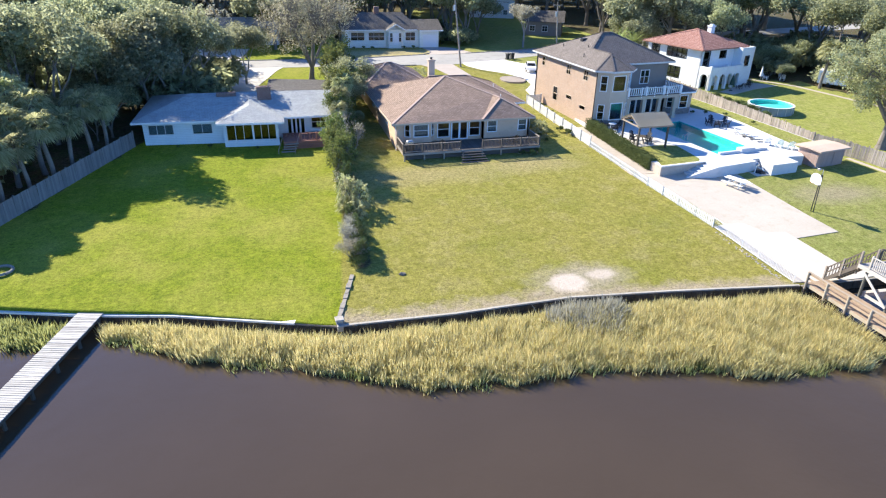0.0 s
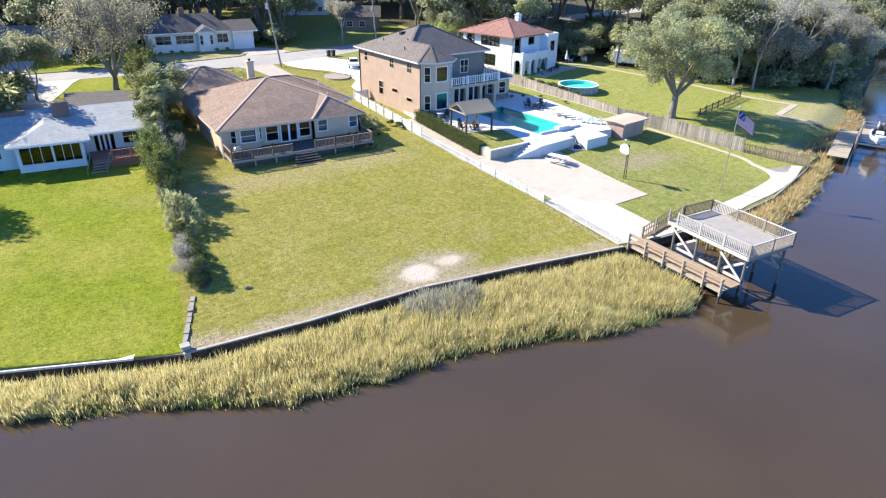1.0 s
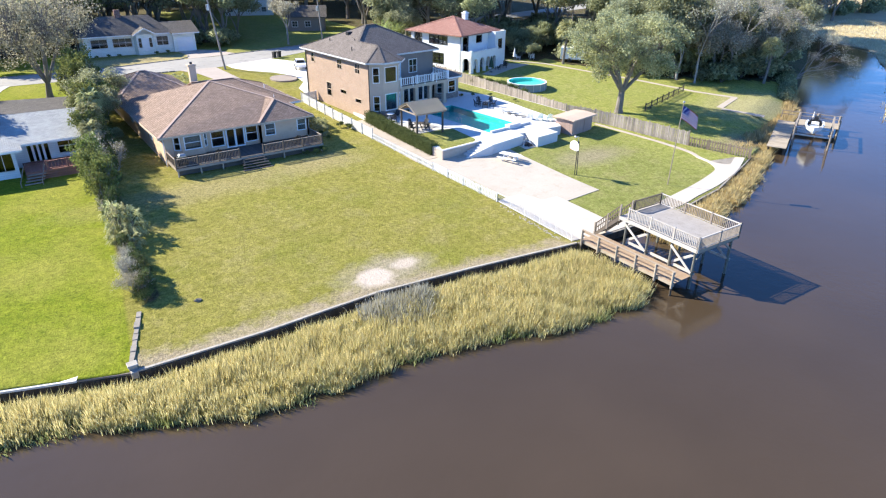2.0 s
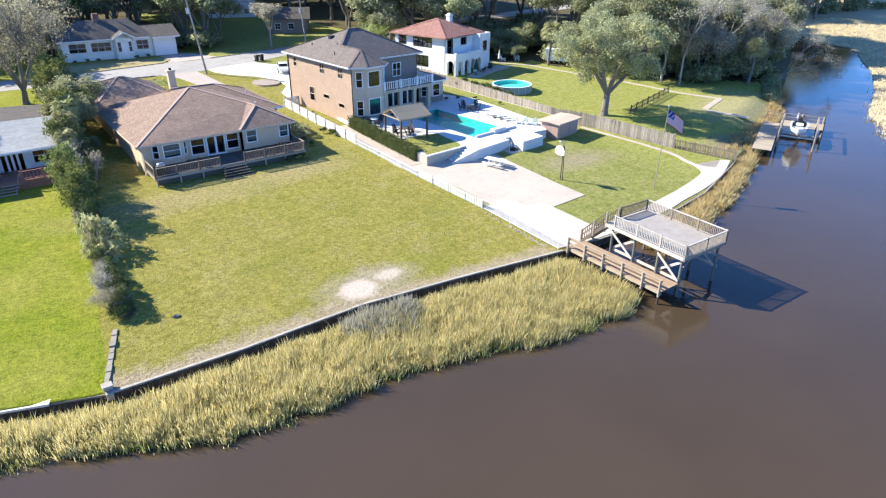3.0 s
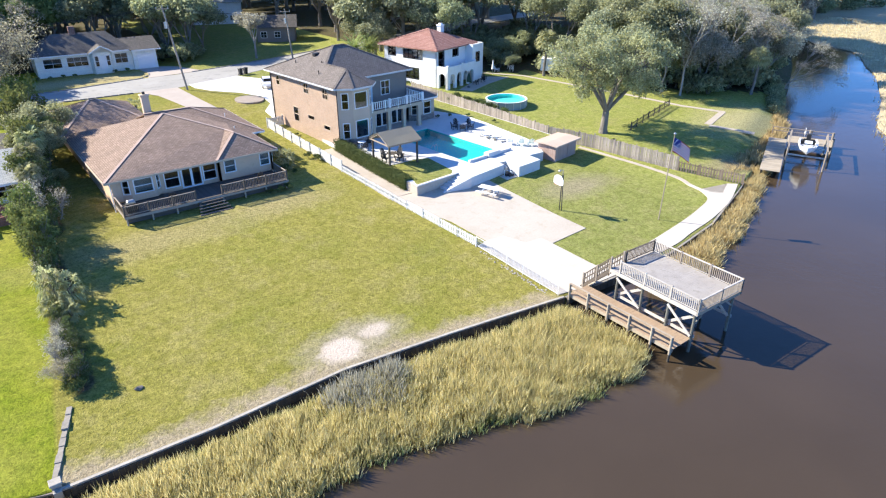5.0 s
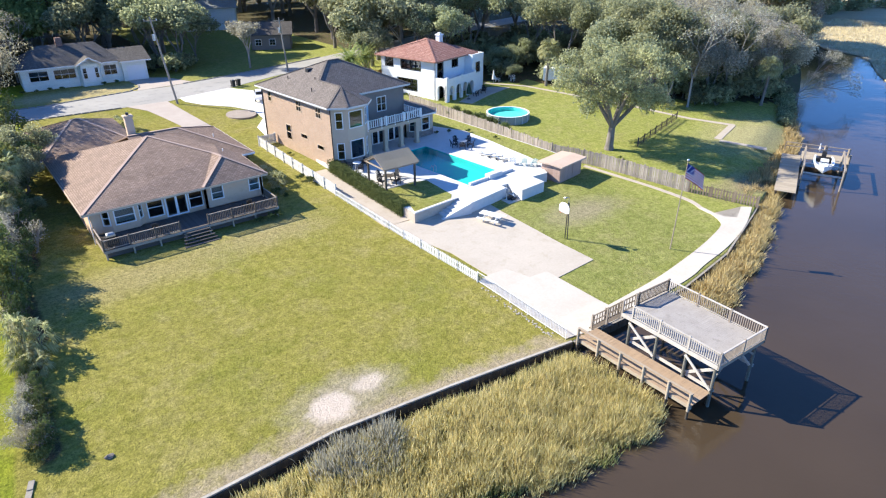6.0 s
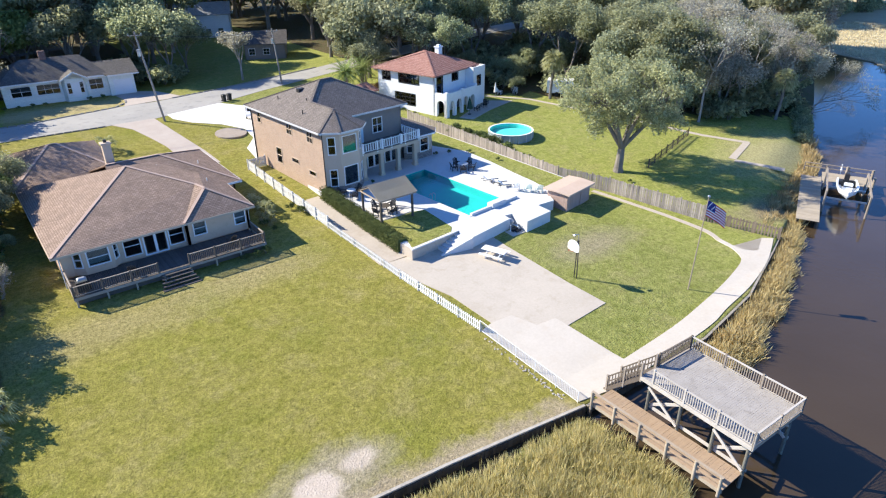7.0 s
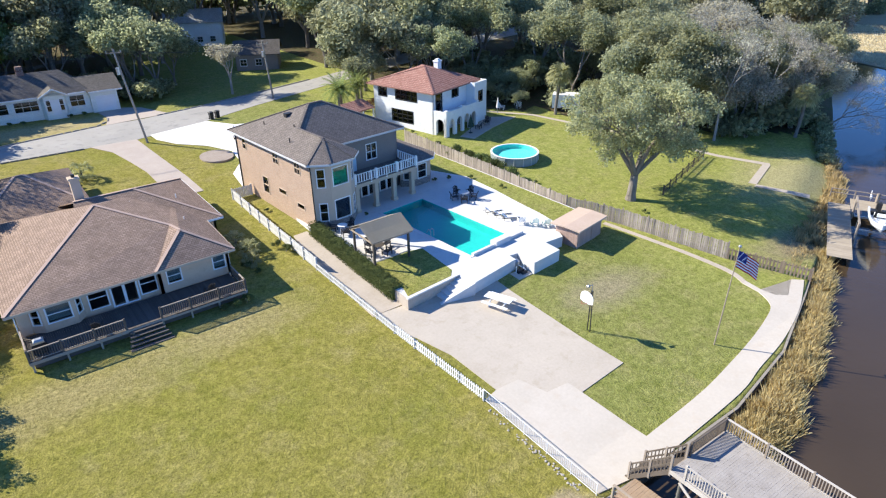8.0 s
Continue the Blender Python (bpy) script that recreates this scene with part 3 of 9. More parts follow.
bm = bmesh.new()
bm.faces.new([bm.verts.new(c) for c in ((-1500, -1500, 0), (2500, -1500, 0), (2500, 1500, 0), (-1500, 1500, 0))])
tagged(part("water", bm, M_RIVER), "still brown tidal creek with blue sky reflections", "water", kind="structure")

# far marsh island across the creek
bm = bmesh.new()
prism(bm, [(92, -120), (97, 10), (101, 31), (112, 39), (131, 45.6), (152, 54.5), (160, 59.5), (172, 65.5), (178, 70), (182, 80), (195, 92), (240, 118), (330, 160), (900, 330), (1500, 300), (1500, -500), (300, -500)], -0.8, 0.18)
tagged(part("marsh_bank", bm, surf("marsh_mud", (0.38, 0.30, 0.17), (0.56, 0.46, 0.29), 2.5, 0.1, 0.95, 0.5)), "low tan marsh flat across the creek", "marsh", kind="structure")


# ---- street and drives ----
drape("road", [(-120, 114.5), (-20, 115.0), (5, 115.2), (17.2, 114.5), (27.7, 114.0), (33.5, 113.7), (38, 114.8), (45, 116.6), (54, 120.2), (70, 125.4), (120, 141), (220, 160), (220, 168), (118, 148.5),
               (70, 131.8), (57, 128.2), (47.3, 125.8), (41.6, 125.0), (36.9, 124.0), (31.7, 124.2), (25, 123.2), (17.9, 122.0), (8, 122.3), (-20, 122.6), (-120, 122)], 0.03, M_ROAD)
tagged(bpy.data.objects["road"], "pale worn asphalt street past the houses", "street", kind="structure")


def kerb(pts, gap=0):
    """Kerb stones end to end along a line."""
    holder = thing("kerb", (pts[0][0], pts[0][1], level(pts[0][1])), "dark weathered kerb stones along the street", "kerb", kind="structure")
    bm = bmesh.new()
    box(bm, (0.02, -0.09, -0.12), (0.98, 0.09, 0.14))
    me = shared("kerb_stone", bm, M_KERB)
    for a, b in zip(pts, pts[1:]):
        a, b = Vector((*a, 0)), Vector((*b, 0))
        n = max(1, int((b - a).length))
        for i in range(n):
            c = a.lerp(b, i / n)
            piece("kerb_stone", me, holder, pose(c.x, c.y, level(c.y) + 0.02, 0, 0, math.degrees(math.atan2(b.y - a.y, b.x - a.x))))


kerb([(-8, 122.6), (8, 122.4), (17.9, 122.1), (25, 123.3), (30.6, 124.2), (32.6, 126.2), (33.0, 128.2)])
kerb([(39.5, 124.6), (47.3, 125.9), (57, 128.3), (70, 131.9)])
kerb([(17.2, 114.4), (27.0, 113.9)])
for name, pts, m, lab in (
        ("driveway", [(27.7, 114.2), (29.7, 110.2), (30.6, 105), (31.3, 100), (31.4, 90), (34.9, 90), (34.8, 95.7), (34.2, 105), (33.7, 113.9)], M_DRIVE2, "brownish aggregate driveway"),
        ("driveway", [(35.8, 114.7), (44.6, 116.4), (47.5, 112), (48, 106), (47, 95), (44, 89), (39.0, 88.6), (39.6, 93), (42, 96.5), (42.6, 101), (40.8, 105), (37.6, 108.5), (35.9, 112)], M_BRICKDRIVE, "bright white concrete driveway"),
        ("driveway", [(-10, 115.3), (3.6, 115.4), (2.4, 112.9), (0.6, 106.8), (-0.8, 102.5), (-1.4, 97.5), (-6.5, 97.5), (-7.4, 104), (-8.4, 110)], M_DRIVE, "pale concrete driveway in tree shade"),
        ("driveway", [(31.9, 124.0), (41.4, 124.8), (39.0, 131.5), (36.4, 133.6), (32.4, 133.8), (33.1, 128.2)], M_DRIVE2, "grey-brown concrete driveway"),
        ("driveway", [(-16, 122.7), (-4, 122.6), (-2, 136), (-14, 138)], M_DRIVE, "pale concrete driveway")):
    tagged(drape(name, pts, 0.05, m), lab, "driveway", kind="structure")

# planting bed in the bend of the bright driveway
bm = bmesh.new()
prism(bm, [(40.2 + 2.1 * math.cos(a), 100.2 + 2.6 * math.sin(a)) for a in np.linspace(0, math.tau, 24, endpoint=False)], level(100) - 0.1, level(100) + 0.16)
tagged(part("planting_bed", bm, M_MULCH), "round grey mulch planting bed beside the driveway", "planting bed", kind="structure")

# ---- paving of the pool lot ----
def curve(pts, n=6):
    """A smooth line through points in plan."""
    out = []
    q = [pts[0], *pts, pts[-1]]
    for i in range(1, len(q) - 2):
        for k in range(n):
            t = k / n
            out.append(tuple(0.5 * (2 * q[i][c] + (q[i + 1][c] - q[i - 1][c]) * t + (2 * q[i - 1][c] - 5 * q[i][c] + 4 * q[i + 1][c] - q[i + 2][c]) * t * t
                                    + (3 * q[i][c] - q[i - 1][c] - 3 * q[i + 1][c] + q[i + 2][c]) * t ** 3) for c in (0, 1)))
    return out + [pts[-1]]


tagged(drape("pavement_court", [(39.4, 44.02), (42.0, 41.6), (43.9, 41.2), (44.0, 40.3), (48.95, 40.6), (48.78, 44.5), (48.83, 52.6), (49.0, 55.0), (47.0, 55.4), (44.6, 56.2), (37.2, 56.6), (37.4, 53.6), (38.3, 52.2), (39.2, 48.9), (39.3, 46.3)], 0.05, M_CONC), "beige concrete court with faint stains", "court", kind="structure")
tagged(drape("pavement_slab", [(38.2, 33.9), (41.0, 33.3), (44.5, 33.2), (44.2, 35.0), (44.02, 40.3), (43.95, 41.55), (42.05, 41.75), (41.35, 43.92), (39.33, 44.05), (38.15, 43.75)], 0.075, M_SLAB), "bright pale concrete slab by the dock", "pavement", kind="structure")
tagged(drape("pavement_path", [(37.1, 56.6), (39.95, 56.6), (39.75, 73.5), (38.2, 73.4), (37.3, 68.5)], 0.05, M_PATH), "sandy concrete path between fence and hedge", "path", kind="structure")
tagged(drape("pavement_walk", curve([(44.5, 33.25), (52.7, 33.5), (56.5, 34.1), (61.4, 34.8), (66.9, 36.2), (71.7, 38.15)]) + [(70.8, 38.9), (68.0, 37.75), (67.1, 38.5), (66.95, 39.7), (67.2, 41.3), (66.6, 41.2)] + curve([(66.4, 39.6), (65.8, 38.5), (64.9, 37.7), (62.9, 37.1), (59.5, 36.4), (55.1, 35.75), (50.7, 35.25), (44.2, 35.0)]), 0.06, M_SLAB), "curving pale concrete walk along the creek", "path", kind="structure")
tagged(drape("pavement_strip", curve([(67.2, 41.2), (67.85, 43.1), (67.6, 47.2), (67.0, 51), (66.05, 56.5)]) + curve([(65.5, 56.4), (66.45, 51), (67.05, 47.1), (67.25, 43.1), (66.6, 41.2)]), 0.05, M_PATH), "narrow concrete mowing strip by the fence", "path", kind="structure")
tagged(drape("pavement_garden", [(82.6, 94.4), (87.2, 88.3), (92.4, 70.3), (94.3, 60.5), (96.8, 54.8), (96.1, 54.3), (93.6, 60.2), (91.7, 70.0), (86.6, 88.0), (82.0, 94.0)], 0.05, M_PATH), "narrow pale garden path under trees", "path", kind="structure")
tagged(drape("pavement_garden", [(96.3, 54.4), (96.2, 55.3), (88.6, 53.1), (88.9, 52.2)], 0.055, M_PATH), "pale concrete garden path to the water", "path", kind="structure")
tagged(drape("pavement_garden", [(88.9, 52.2), (88.1, 52.1), (90.3, 46.5), (91.2, 46.9)], 0.055, M_PATH), "pale concrete garden path to the water", "path", kind="structure")
tagged(drape("pavement_patio", [(70.9, 87.0), (75.2, 89.3), (80.2, 91.9), (84.0, 89.2), (77.3, 87.3), (72.0, 85.1)], 0.05, M_PATH), "pale patio beside the white house", "patio", kind="structure")

# ---- sea walls ----
def sea_wall(pts, top, board_mat, cap_mat, cap_w, cap_h, label, cap_label):
    holder = thing("sea_wall", (pts[0][0], pts[0][1], 0), label, "sea wall", kind="structure")
    bm = bmesh.new()
    chbox(bm, (-0.135, -0.05, -1.2), (0.135, 0.05, top), 0.015)
    me = shared("board", bm, board_mat)
    rnd = random.Random(5)
    for a, b in zip(pts, pts[1:]):
        a, b = Vector((*a, 0)), Vector((*b, 0))
        ang = math.degrees(math.atan2(b.y - a.y, b.x - a.x))
        n = int((b - a).length / 0.28)
        for i in range(n):
            c = a.lerp(b, (i + 0.5) / n)
            piece("board", me, holder, pose(c.x, c.y - 0.06 + rnd.uniform(-0.015, 0.015), rnd.uniform(-0.04, 0.0), 0, 0, ang))
        seg = max(1, int((b - a).length / 3.0))
        d, nrm = (b - a).normalized(), Vector((0, 0, 1)).cross((b - a).normalized())
        for i in range(seg):
            bm = bmesh.new()
            p, q = a.lerp(b, i / seg), a.lerp(b, (i + 1) / seg)
            p, q = p + d * 0.008, q - d * 0.008
            z = top + cap_h / 2 + rnd.uniform(-0.01, 0.01)
            beam(bm, (*(p + nrm * cap_w * 0.25).xy, z), (*(q + nrm * cap_w * 0.25).xy, z), cap_w, cap_h)
            part("cap", bm, cap_mat, holder, cap_label)
    return holder


sea_wall([(-58, 56.4), (-18.9, 43.35), (-13.6, 41.65), (-7.4, 40.05), (0.4, 37.2)], 0.56, M_DARKWOOD, M_CAP, 0.62, 0.14, "dark timber sea wall with a broad white cap", "weathered white concrete cap")
sea_wall([(0.4, 37.2), (3.2, 36.15)], 0.50, M_DARKWOOD, M_WOOD, 0.25, 0.12, "short dark timber sea wall", "grey timber cap")
sea_wall([(3.3, 36.1), (11, 35.75), (20, 35.9), (28.3, 34.9), (33, 34.2), (38.2, 33.4)], 0.58, M_DARKWOOD, M_CAPL, 0.20, 0.11, "dark timber sea wall edging the lawn", "thin pale weathered cap")
sea_wall([(38.3, 33.3), (44.4, 33.0), (51.3, 32.8), (59.9, 34.0), (69.4, 36.9), (73, 38.1)], 0.60, M_DARKWOOD, M_CAPD, 0.18, 0.06, "dark timber sea wall under the creek walk", "thin grey cap")

# pillar where the two sea walls meet, and the low kerb wall on the boundary
bm = bmesh.new()
chbox(bm, (3.08, 36.25, 0.3), (3.55, 36.72, 0.92), 0.03)
chbox(bm, (3.02, 36.2, 0.92), (3.62, 36.78, 1.02), 0.03)
chbox(bm, (3.1, 35.88, 0.3), (3.5, 36.24, 0.74), 0.03)
tagged(part("corner_pillar", bm, M_CAPL), "white concrete pillar where two sea walls meet", "pillar", kind="structure")
holder = thing("boundary_wall", (3.5, 37, 0.6), "low pale weathered block wall on the lot boundary", "wall", kind="structure")
rnd = random.Random(21)
for i in range(9):
    y = 36.8 + i * 0.62
    x0, x1 = 3.35 + (y - 37) * 0.31, 3.35 + (y - 36.37) * 0.31
    w, dz = rnd.uniform(0.24, 0.36), rnd.uniform(-0.06, 0.05)
    bm = bmesh.new()
    beam(bm, (x0, y, level(y) + dz), (x1, y + 0.62, level(y) + dz + rnd.uniform(-0.03, 0.03)), w, 0.3)
    part("block", bm, M_CAPD, holder)

# ---- pool terrace ----
POOL_AT, POOL_RZ, PW, PL = (51.1, 65.15), 5.0, 2.85, 6.75


def pool_pt(u, v):
    a = radians(POOL_RZ)
    return (POOL_AT[0] + u * math.cos(a) - v * math.sin(a), POOL_AT[1] + u * math.sin(a) + v * math.cos(a))


def build_terrace():
    outer = [(40.0, 55.7), (45.7, 56.2), (45.75, 54.15), (51.6, 55.1), (51.65, 55.95), (52.55, 55.85), (52.45, 53.5), (56.1, 53.85), (56.2, 55.75), (58.4, 55.6), (59.5, 57.6), (64.4, 58.4), (64.1, 74), (63.6, 88), (40.2, 88), (40.0, 73)]
    inner = [pool_pt(-PW, -PL), pool_pt(PW, -PL), pool_pt(PW, PL), pool_pt(-PW, PL)]
    bm = bmesh.new()
    loops = []
    for ring in (outer, inner):
        vs = [bm.verts.new((x, y, TER)) for x, y in ring]
        es = [bm.edges.new((vs[i], vs[(i + 1) % len(vs)])) for i in range(len(vs))]
        loops.append((vs, es))
    bmesh.ops.triangle_fill(bm, use_beauty=True, edges=loops[0][1] + loops[1][1])
    for vs, _ in loops:
        low = [bm.verts.new((v.co.x, v.co.y, 0.2)) for v in vs]
        for i in range(len(vs)):
            j = (i + 1) % len(vs)
            bm.faces.new((vs[i], vs[j], low[j], low[i]))
    return tagged(part("pool_terrace", bm, M_DECKW), "raised white painted concrete pool terrace", "terrace", kind="structure")


build_terrace()
bm = bmesh.new()
# path-coloured slab that covers the white west side
box(bm, (39.93, 55.6, 0.3), (39.994, 73.0, TER + 0.003))
# south wall's shade put into the colour of a tan strip
prism(bm, [(39.94, 55.615), (45.7, 56.12), (45.7, 56.195), (39.94, 55.69)], 0.3, TER - 0.035)
tagged(part("retaining_face", bm, M_PATH), "thin tan facing on the white terrace, darkening its shaded south wall", "wall", kind="structure")
pool = thing("swimming_pool", (*POOL_AT, TER), "rectangular turquoise swimming pool with white coping", "swimming pool", rz=POOL_RZ, local=True)
bm = bmesh.new()
e = 0.003
FLOOR = -0.85
for a, b in (((-PW + e, -PL + e, FLOOR - 0.05), (PW - e, PL - e, FLOOR)), ((-PW + e, -PL + e, FLOOR), (-PW + 0.05, PL - e, -0.02)), ((PW - 0.05, -PL + e, FLOOR), (PW - e, PL - e, -0.02)),
             ((-PW + 0.05, -PL + e, FLOOR), (PW - 0.05, -PL + 0.05, -0.02)), ((-PW + 0.05, PL - 0.05, FLOOR), (PW - 0.05, PL - e, -0.02))):
    box(bm, a, b)
part("basin", bm, M_POOLT, pool, "aqua plaster basin")
bm = bmesh.new()
bm.faces.new([bm.verts.new(c) for c in ((-PW + 0.05, -PL + 0.05, -0.1), (PW - 0.05, -PL + 0.05, -0.1), (PW - 0.05, PL - 0.05, -0.1), (-PW + 0.05, PL - 0.05, -0.1))])
wt = part("water_surface", bm, M_POOLW, pool, "clear turquoise water")
wt.visible_shadow = False
for a, b in (((-PW - 0.3, -PL - 0.3), (PW + 0.3, -PL + 0.03)), ((-PW - 0.3, PL - 0.03), (PW + 0.3, PL + 0.3)), ((-PW - 0.3, -PL + 0.03), (-PW + 0.03, PL - 0.03)), ((PW - 0.03, -PL + 0.03), (PW + 0.3, PL - 0.03))):
    bm = bmesh.new()
    chbox(bm, (*a, 0.004), (*b, 0.04), 0.015)
    part("coping", bm, M_DECKW, pool)
bm = bmesh.new()
chbox(bm, (-PW + 0.1, -PL - 0.28, 0.006), (PW + 1.3, -PL + 0.04, 0.26), 0.02)
part("ledge_wall", bm, M_DECKW, pool, "low white wall at the shallow end")
bm = bmesh.new()
chbox(bm, (0.1, -PL - 0.45, 0.008), (2.1, -PL + 0.35, 0.5), 0.03)
part("spillway_block", bm, M_DECKW, pool, "raised white spillway block")
for x in (-PW - 0.05, -PW + 0.35):
    bm = bmesh.new()
    for q in (((x, -1.2, 0.0), (x, -1.2, 0.6)), ((x, -1.2, 0.6), (x, -0.9, 0.75)), ((x, -0.9, 0.75), (x, -0.6, 0.3))):
        rod(bm, *q, 0.025, n=6)
    part("grab_rail", bm, M_METAL, pool, "metal grab rail")


# grass on the terrace
def lawn_patch(name, pts, z, label):
    bm = bmesh.new()
    prism(bm, pts, z - 0.06, z)
    ob = part(name, bm, M_LAWN)
    for n in ("bank", "wild"):
        ob.data.attributes.new(n, 'FLOAT', 'POINT').data.foreach_set("value", [20.0 if n == "bank" else 0.0] * len(ob.data.vertices))
    return tagged(ob, label, "lawn", kind="structure")


lawn_patch("lawn_terrace", [(40.2, 56.0), (45.1, 56.4), (45.8, 57.2), (46.2, 62.2), (44.9, 62.6), (40.7, 62.6), (40.6, 57.2)], TER + 0.02, "small raised lawn above the retaining wall")
lawn_patch("lawn_side", [(60.2, 58.0), (64.2, 58.8), (63.9, 74), (63.5, 87), (59.6, 87), (59.6, 78.6), (61.6, 74.2), (61.4, 69), (60.9, 64.2), (60.7, 61.0)], TER + 0.02, "narrow side lawn along the board fence")

# retaining wall cap, stairs and sloping cheek wall
bm = bmesh.new()
beam(bm, (39.9, 55.66, TER + 0.03), (45.7, 56.17, TER + 0.03), 0.26, 0.12)
tagged(part("retaining_cap", bm, M_CAP), "pale concrete cap on the retaining wall", "wall", kind="structure")
st = thing("terrace_stairs", (44.2, 55.0, 1.55), "white concrete steps down from the pool terrace", "stairs", kind="structure")
for i in range(5):
    x = 45.72 - i * 0.52
    k = i / 5
    bm = bmesh.new()
    prism(bm, [(x - 0.54, 54.3 + k * 0.42), (x, 54.25 + k * 0.42), (x, 56.12 - 0.045 * i), (x - 0.54, 56.08 - 0.045 * i)], 1.0, TER - 0.172 * (i + 1))
    part("step", bm, M_DECKW, st)
bm = bmesh.new()
a, b, w = Vector((45.9, 54.15, 0)), Vector((42.6, 54.72, 0)), 0.13
d = (b - a).normalized()
s = Vector((-d.y, d.x, 0)) * w
v = [bm.verts.new((p.x + k * s.x, p.y + k * s.y, z)) for p, zt in ((a, TER + 0.06), (b, 1.66)) for k in (-1, 1) for z in (0.9, zt)]
for q in ((0, 1, 3, 2), (4, 6, 7, 5), (0, 2, 6, 4), (1, 5, 7, 3), (0, 4, 5, 1), (2, 3, 7, 6)):
    bm.faces.new([v[i] for i in q])
part("cheek_wall", bm, M_DECKW, st, "sloping white cheek wall")

# ---- houses ----
M_PALEBLUE = surf("pale_blue_paint", (0.42, 0.58, 0.68), (0.52, 0.66, 0.75), 8, 1, 0.4, 0.05)
def roof(house, planes, material, eaves=(), label="", th=0.14, fascia_m=None):
    bm = bmesh.new()
    for p in planes:
        slab(bm, p, th)
    bmesh.ops.remove_doubles(bm, verts=bm.verts, dist=0.05)
    r = part("roof", bm, material, house, label)
    for a, b in eaves:
        bm = bmesh.new()
        beam(bm, (a[0], a[1], a[2] - 0.12), (b[0], b[1], b[2] - 0.12), 0.10, 0.20)
        part("fascia", bm, fascia_m or M_TRIM, house)
    return r


def ridge_caps(house, lines, material):
    for a, b in lines:
        bm = bmesh.new()
        beam(bm, (a[0], a[1], a[2] + 0.02), (b[0], b[1], b[2] + 0.02), 0.28, 0.03)
        part("ridge_cap", bm, material, house)


def baluster_rail(house, a, b, h, rail_m, bal_m, gap=0.16, posts=True, low=0.12, w=0.05):
    """A railing from a to b (at floor height): posts, two rails, and each baluster."""
    a, b = Vector(a), Vector(b)
    ln = (b - a).length
    d = (b - a) / ln
    up = Vector((0, 0, 1))
    for z, hh in ((h, 0.06), (low, 0.05)):
        bm = bmesh.new()
        beam(bm, a + up * z, b + up * z, 0.11 if z == h else 0.06, hh)
        part("rail", bm, rail_m, house)
    bm = bmesh.new()
    box(bm, (-w / 2, -w / 2, low), (w / 2, w / 2, h - 0.03))
    me = shared("baluster", bm, bal_m)
    n = max(1, int(ln / gap))
    ang = math.degrees(math.atan2(d.y, d.x))
    for i in range(n):
        c = a + d * (ln * (i + 0.5) / n)
        piece("baluster", me, house, pose(c.x, c.y, c.z, 0, 0, ang))
    if posts:
        k = max(1, round(ln / 2.2))
        bm = bmesh.new()
        chbox(bm, (-0.06, -0.06, -0.25), (0.06, 0.06, h + 0.1), 0.015)
        me = shared("post", bm, bal_m)
        for i in range(k + 1):
            c = a + d * (ln * i / k)
            piece("post", me, house, pose(c.x, c.y, c.z, 0, 0, ang))


# tan bungalow in the middle lot
M_RIDGE = surf("ridge_shingle", (0.36, 0.255, 0.205), (0.46, 0.34, 0.28), 9, 0.7, 0.9, 0.4)
E0 = 5.35
h = thing("bungalow", (22, 77, 1.9), "single-storey tan stucco bungalow with brown shingle hip roof", "house")
FL = 2.95
bm = bmesh.new()
prism(bm, [(14.0, 69.4), (30.0, 69.3), (30.0, 76.3), (31.6, 76.3), (31.6, 88.1), (22.5, 88.1), (22.5, 99.9), (13.7, 99.9)], 1.6, FL)
part("foundation", bm, M_STUCCO, h)
wall(h, (14.0, 69.1), (14.8, 69.1), FL, E0, M_STUCCO)
wall(h, (14.8, 69.1), (15.6, 68.55), FL, E0, M_STUCCO, [(0.22, 0.76, FL + 0.75, FL + 2.05, "window", 1, 2)])
wall(h, (15.6, 68.55), (17.9, 68.55), FL, E0, M_STUCCO, [(0.35, 1.95, FL + 0.75, FL + 2.05, "blind", 1, 2)])
wall(h, (17.9, 68.55), (18.5, 69.3), FL, E0, M_STUCCO, [(0.2, 0.74, FL + 0.75, FL + 2.05, "window", 1, 2)])
wall(h, (18.5, 69.3), (24.2, 69.3), FL, E0, M_STUCCO, [(0.45, 1.75, FL + 0.35, FL + 2.1, "window", 1, 2), (2.15, 3.95, FL + 0.05, FL + 2.1, "door", 2, 1), (4.3, 5.5, FL + 0.35, FL + 2.1, "window", 1, 2)])
wall(h, (24.2, 69.3), (24.2, 68.85), FL, E0, M_STUCCO)
wall(h, (24.2, 68.85), (30.1, 68.85), FL, E0, M_STUCCO, [(0.7, 1.75, FL + 0.8, FL + 2.0, "blind", 1, 2), (4.55, 5.5, FL + 0.8, FL + 2.0, "blind", 1, 2)])
wall(h, (30.1, 68.85), (30.1, 76.2), 1.6, E0, M_STUCCO, [(3.0, 4.2, FL + 0.9, FL + 2.0, "window", 2, 2)])
wall(h, (30.1, 76.2), (31.7, 76.2), 1.6, E0, M_STUCCO)
wall(h, (31.7, 76.2), (31.7, 88.2), 1.6, E0, M_STUCCO, [(2.0, 3.2, FL + 0.9, FL + 2.0, "window", 2, 2)])
wall(h, (31.7, 88.2), (22.6, 88.2), 1.6, E0, M_STUCCO, [(0.5, 4.7, FL - 0.3, FL + 1.9, "garage", 4, 4)])
wall(h, (22.6, 88.2), (22.6, 100), 1.6, E0, M_STUCCO)
wall(h, (22.6, 100), (13.6, 100), 1.6, E0, M_STUCCO, [(2.0, 3.6, FL + 0.9, FL + 2.0, "window", 2, 2), (5, 6.6, FL + 0.9, FL + 2.0, "window", 2, 2)])
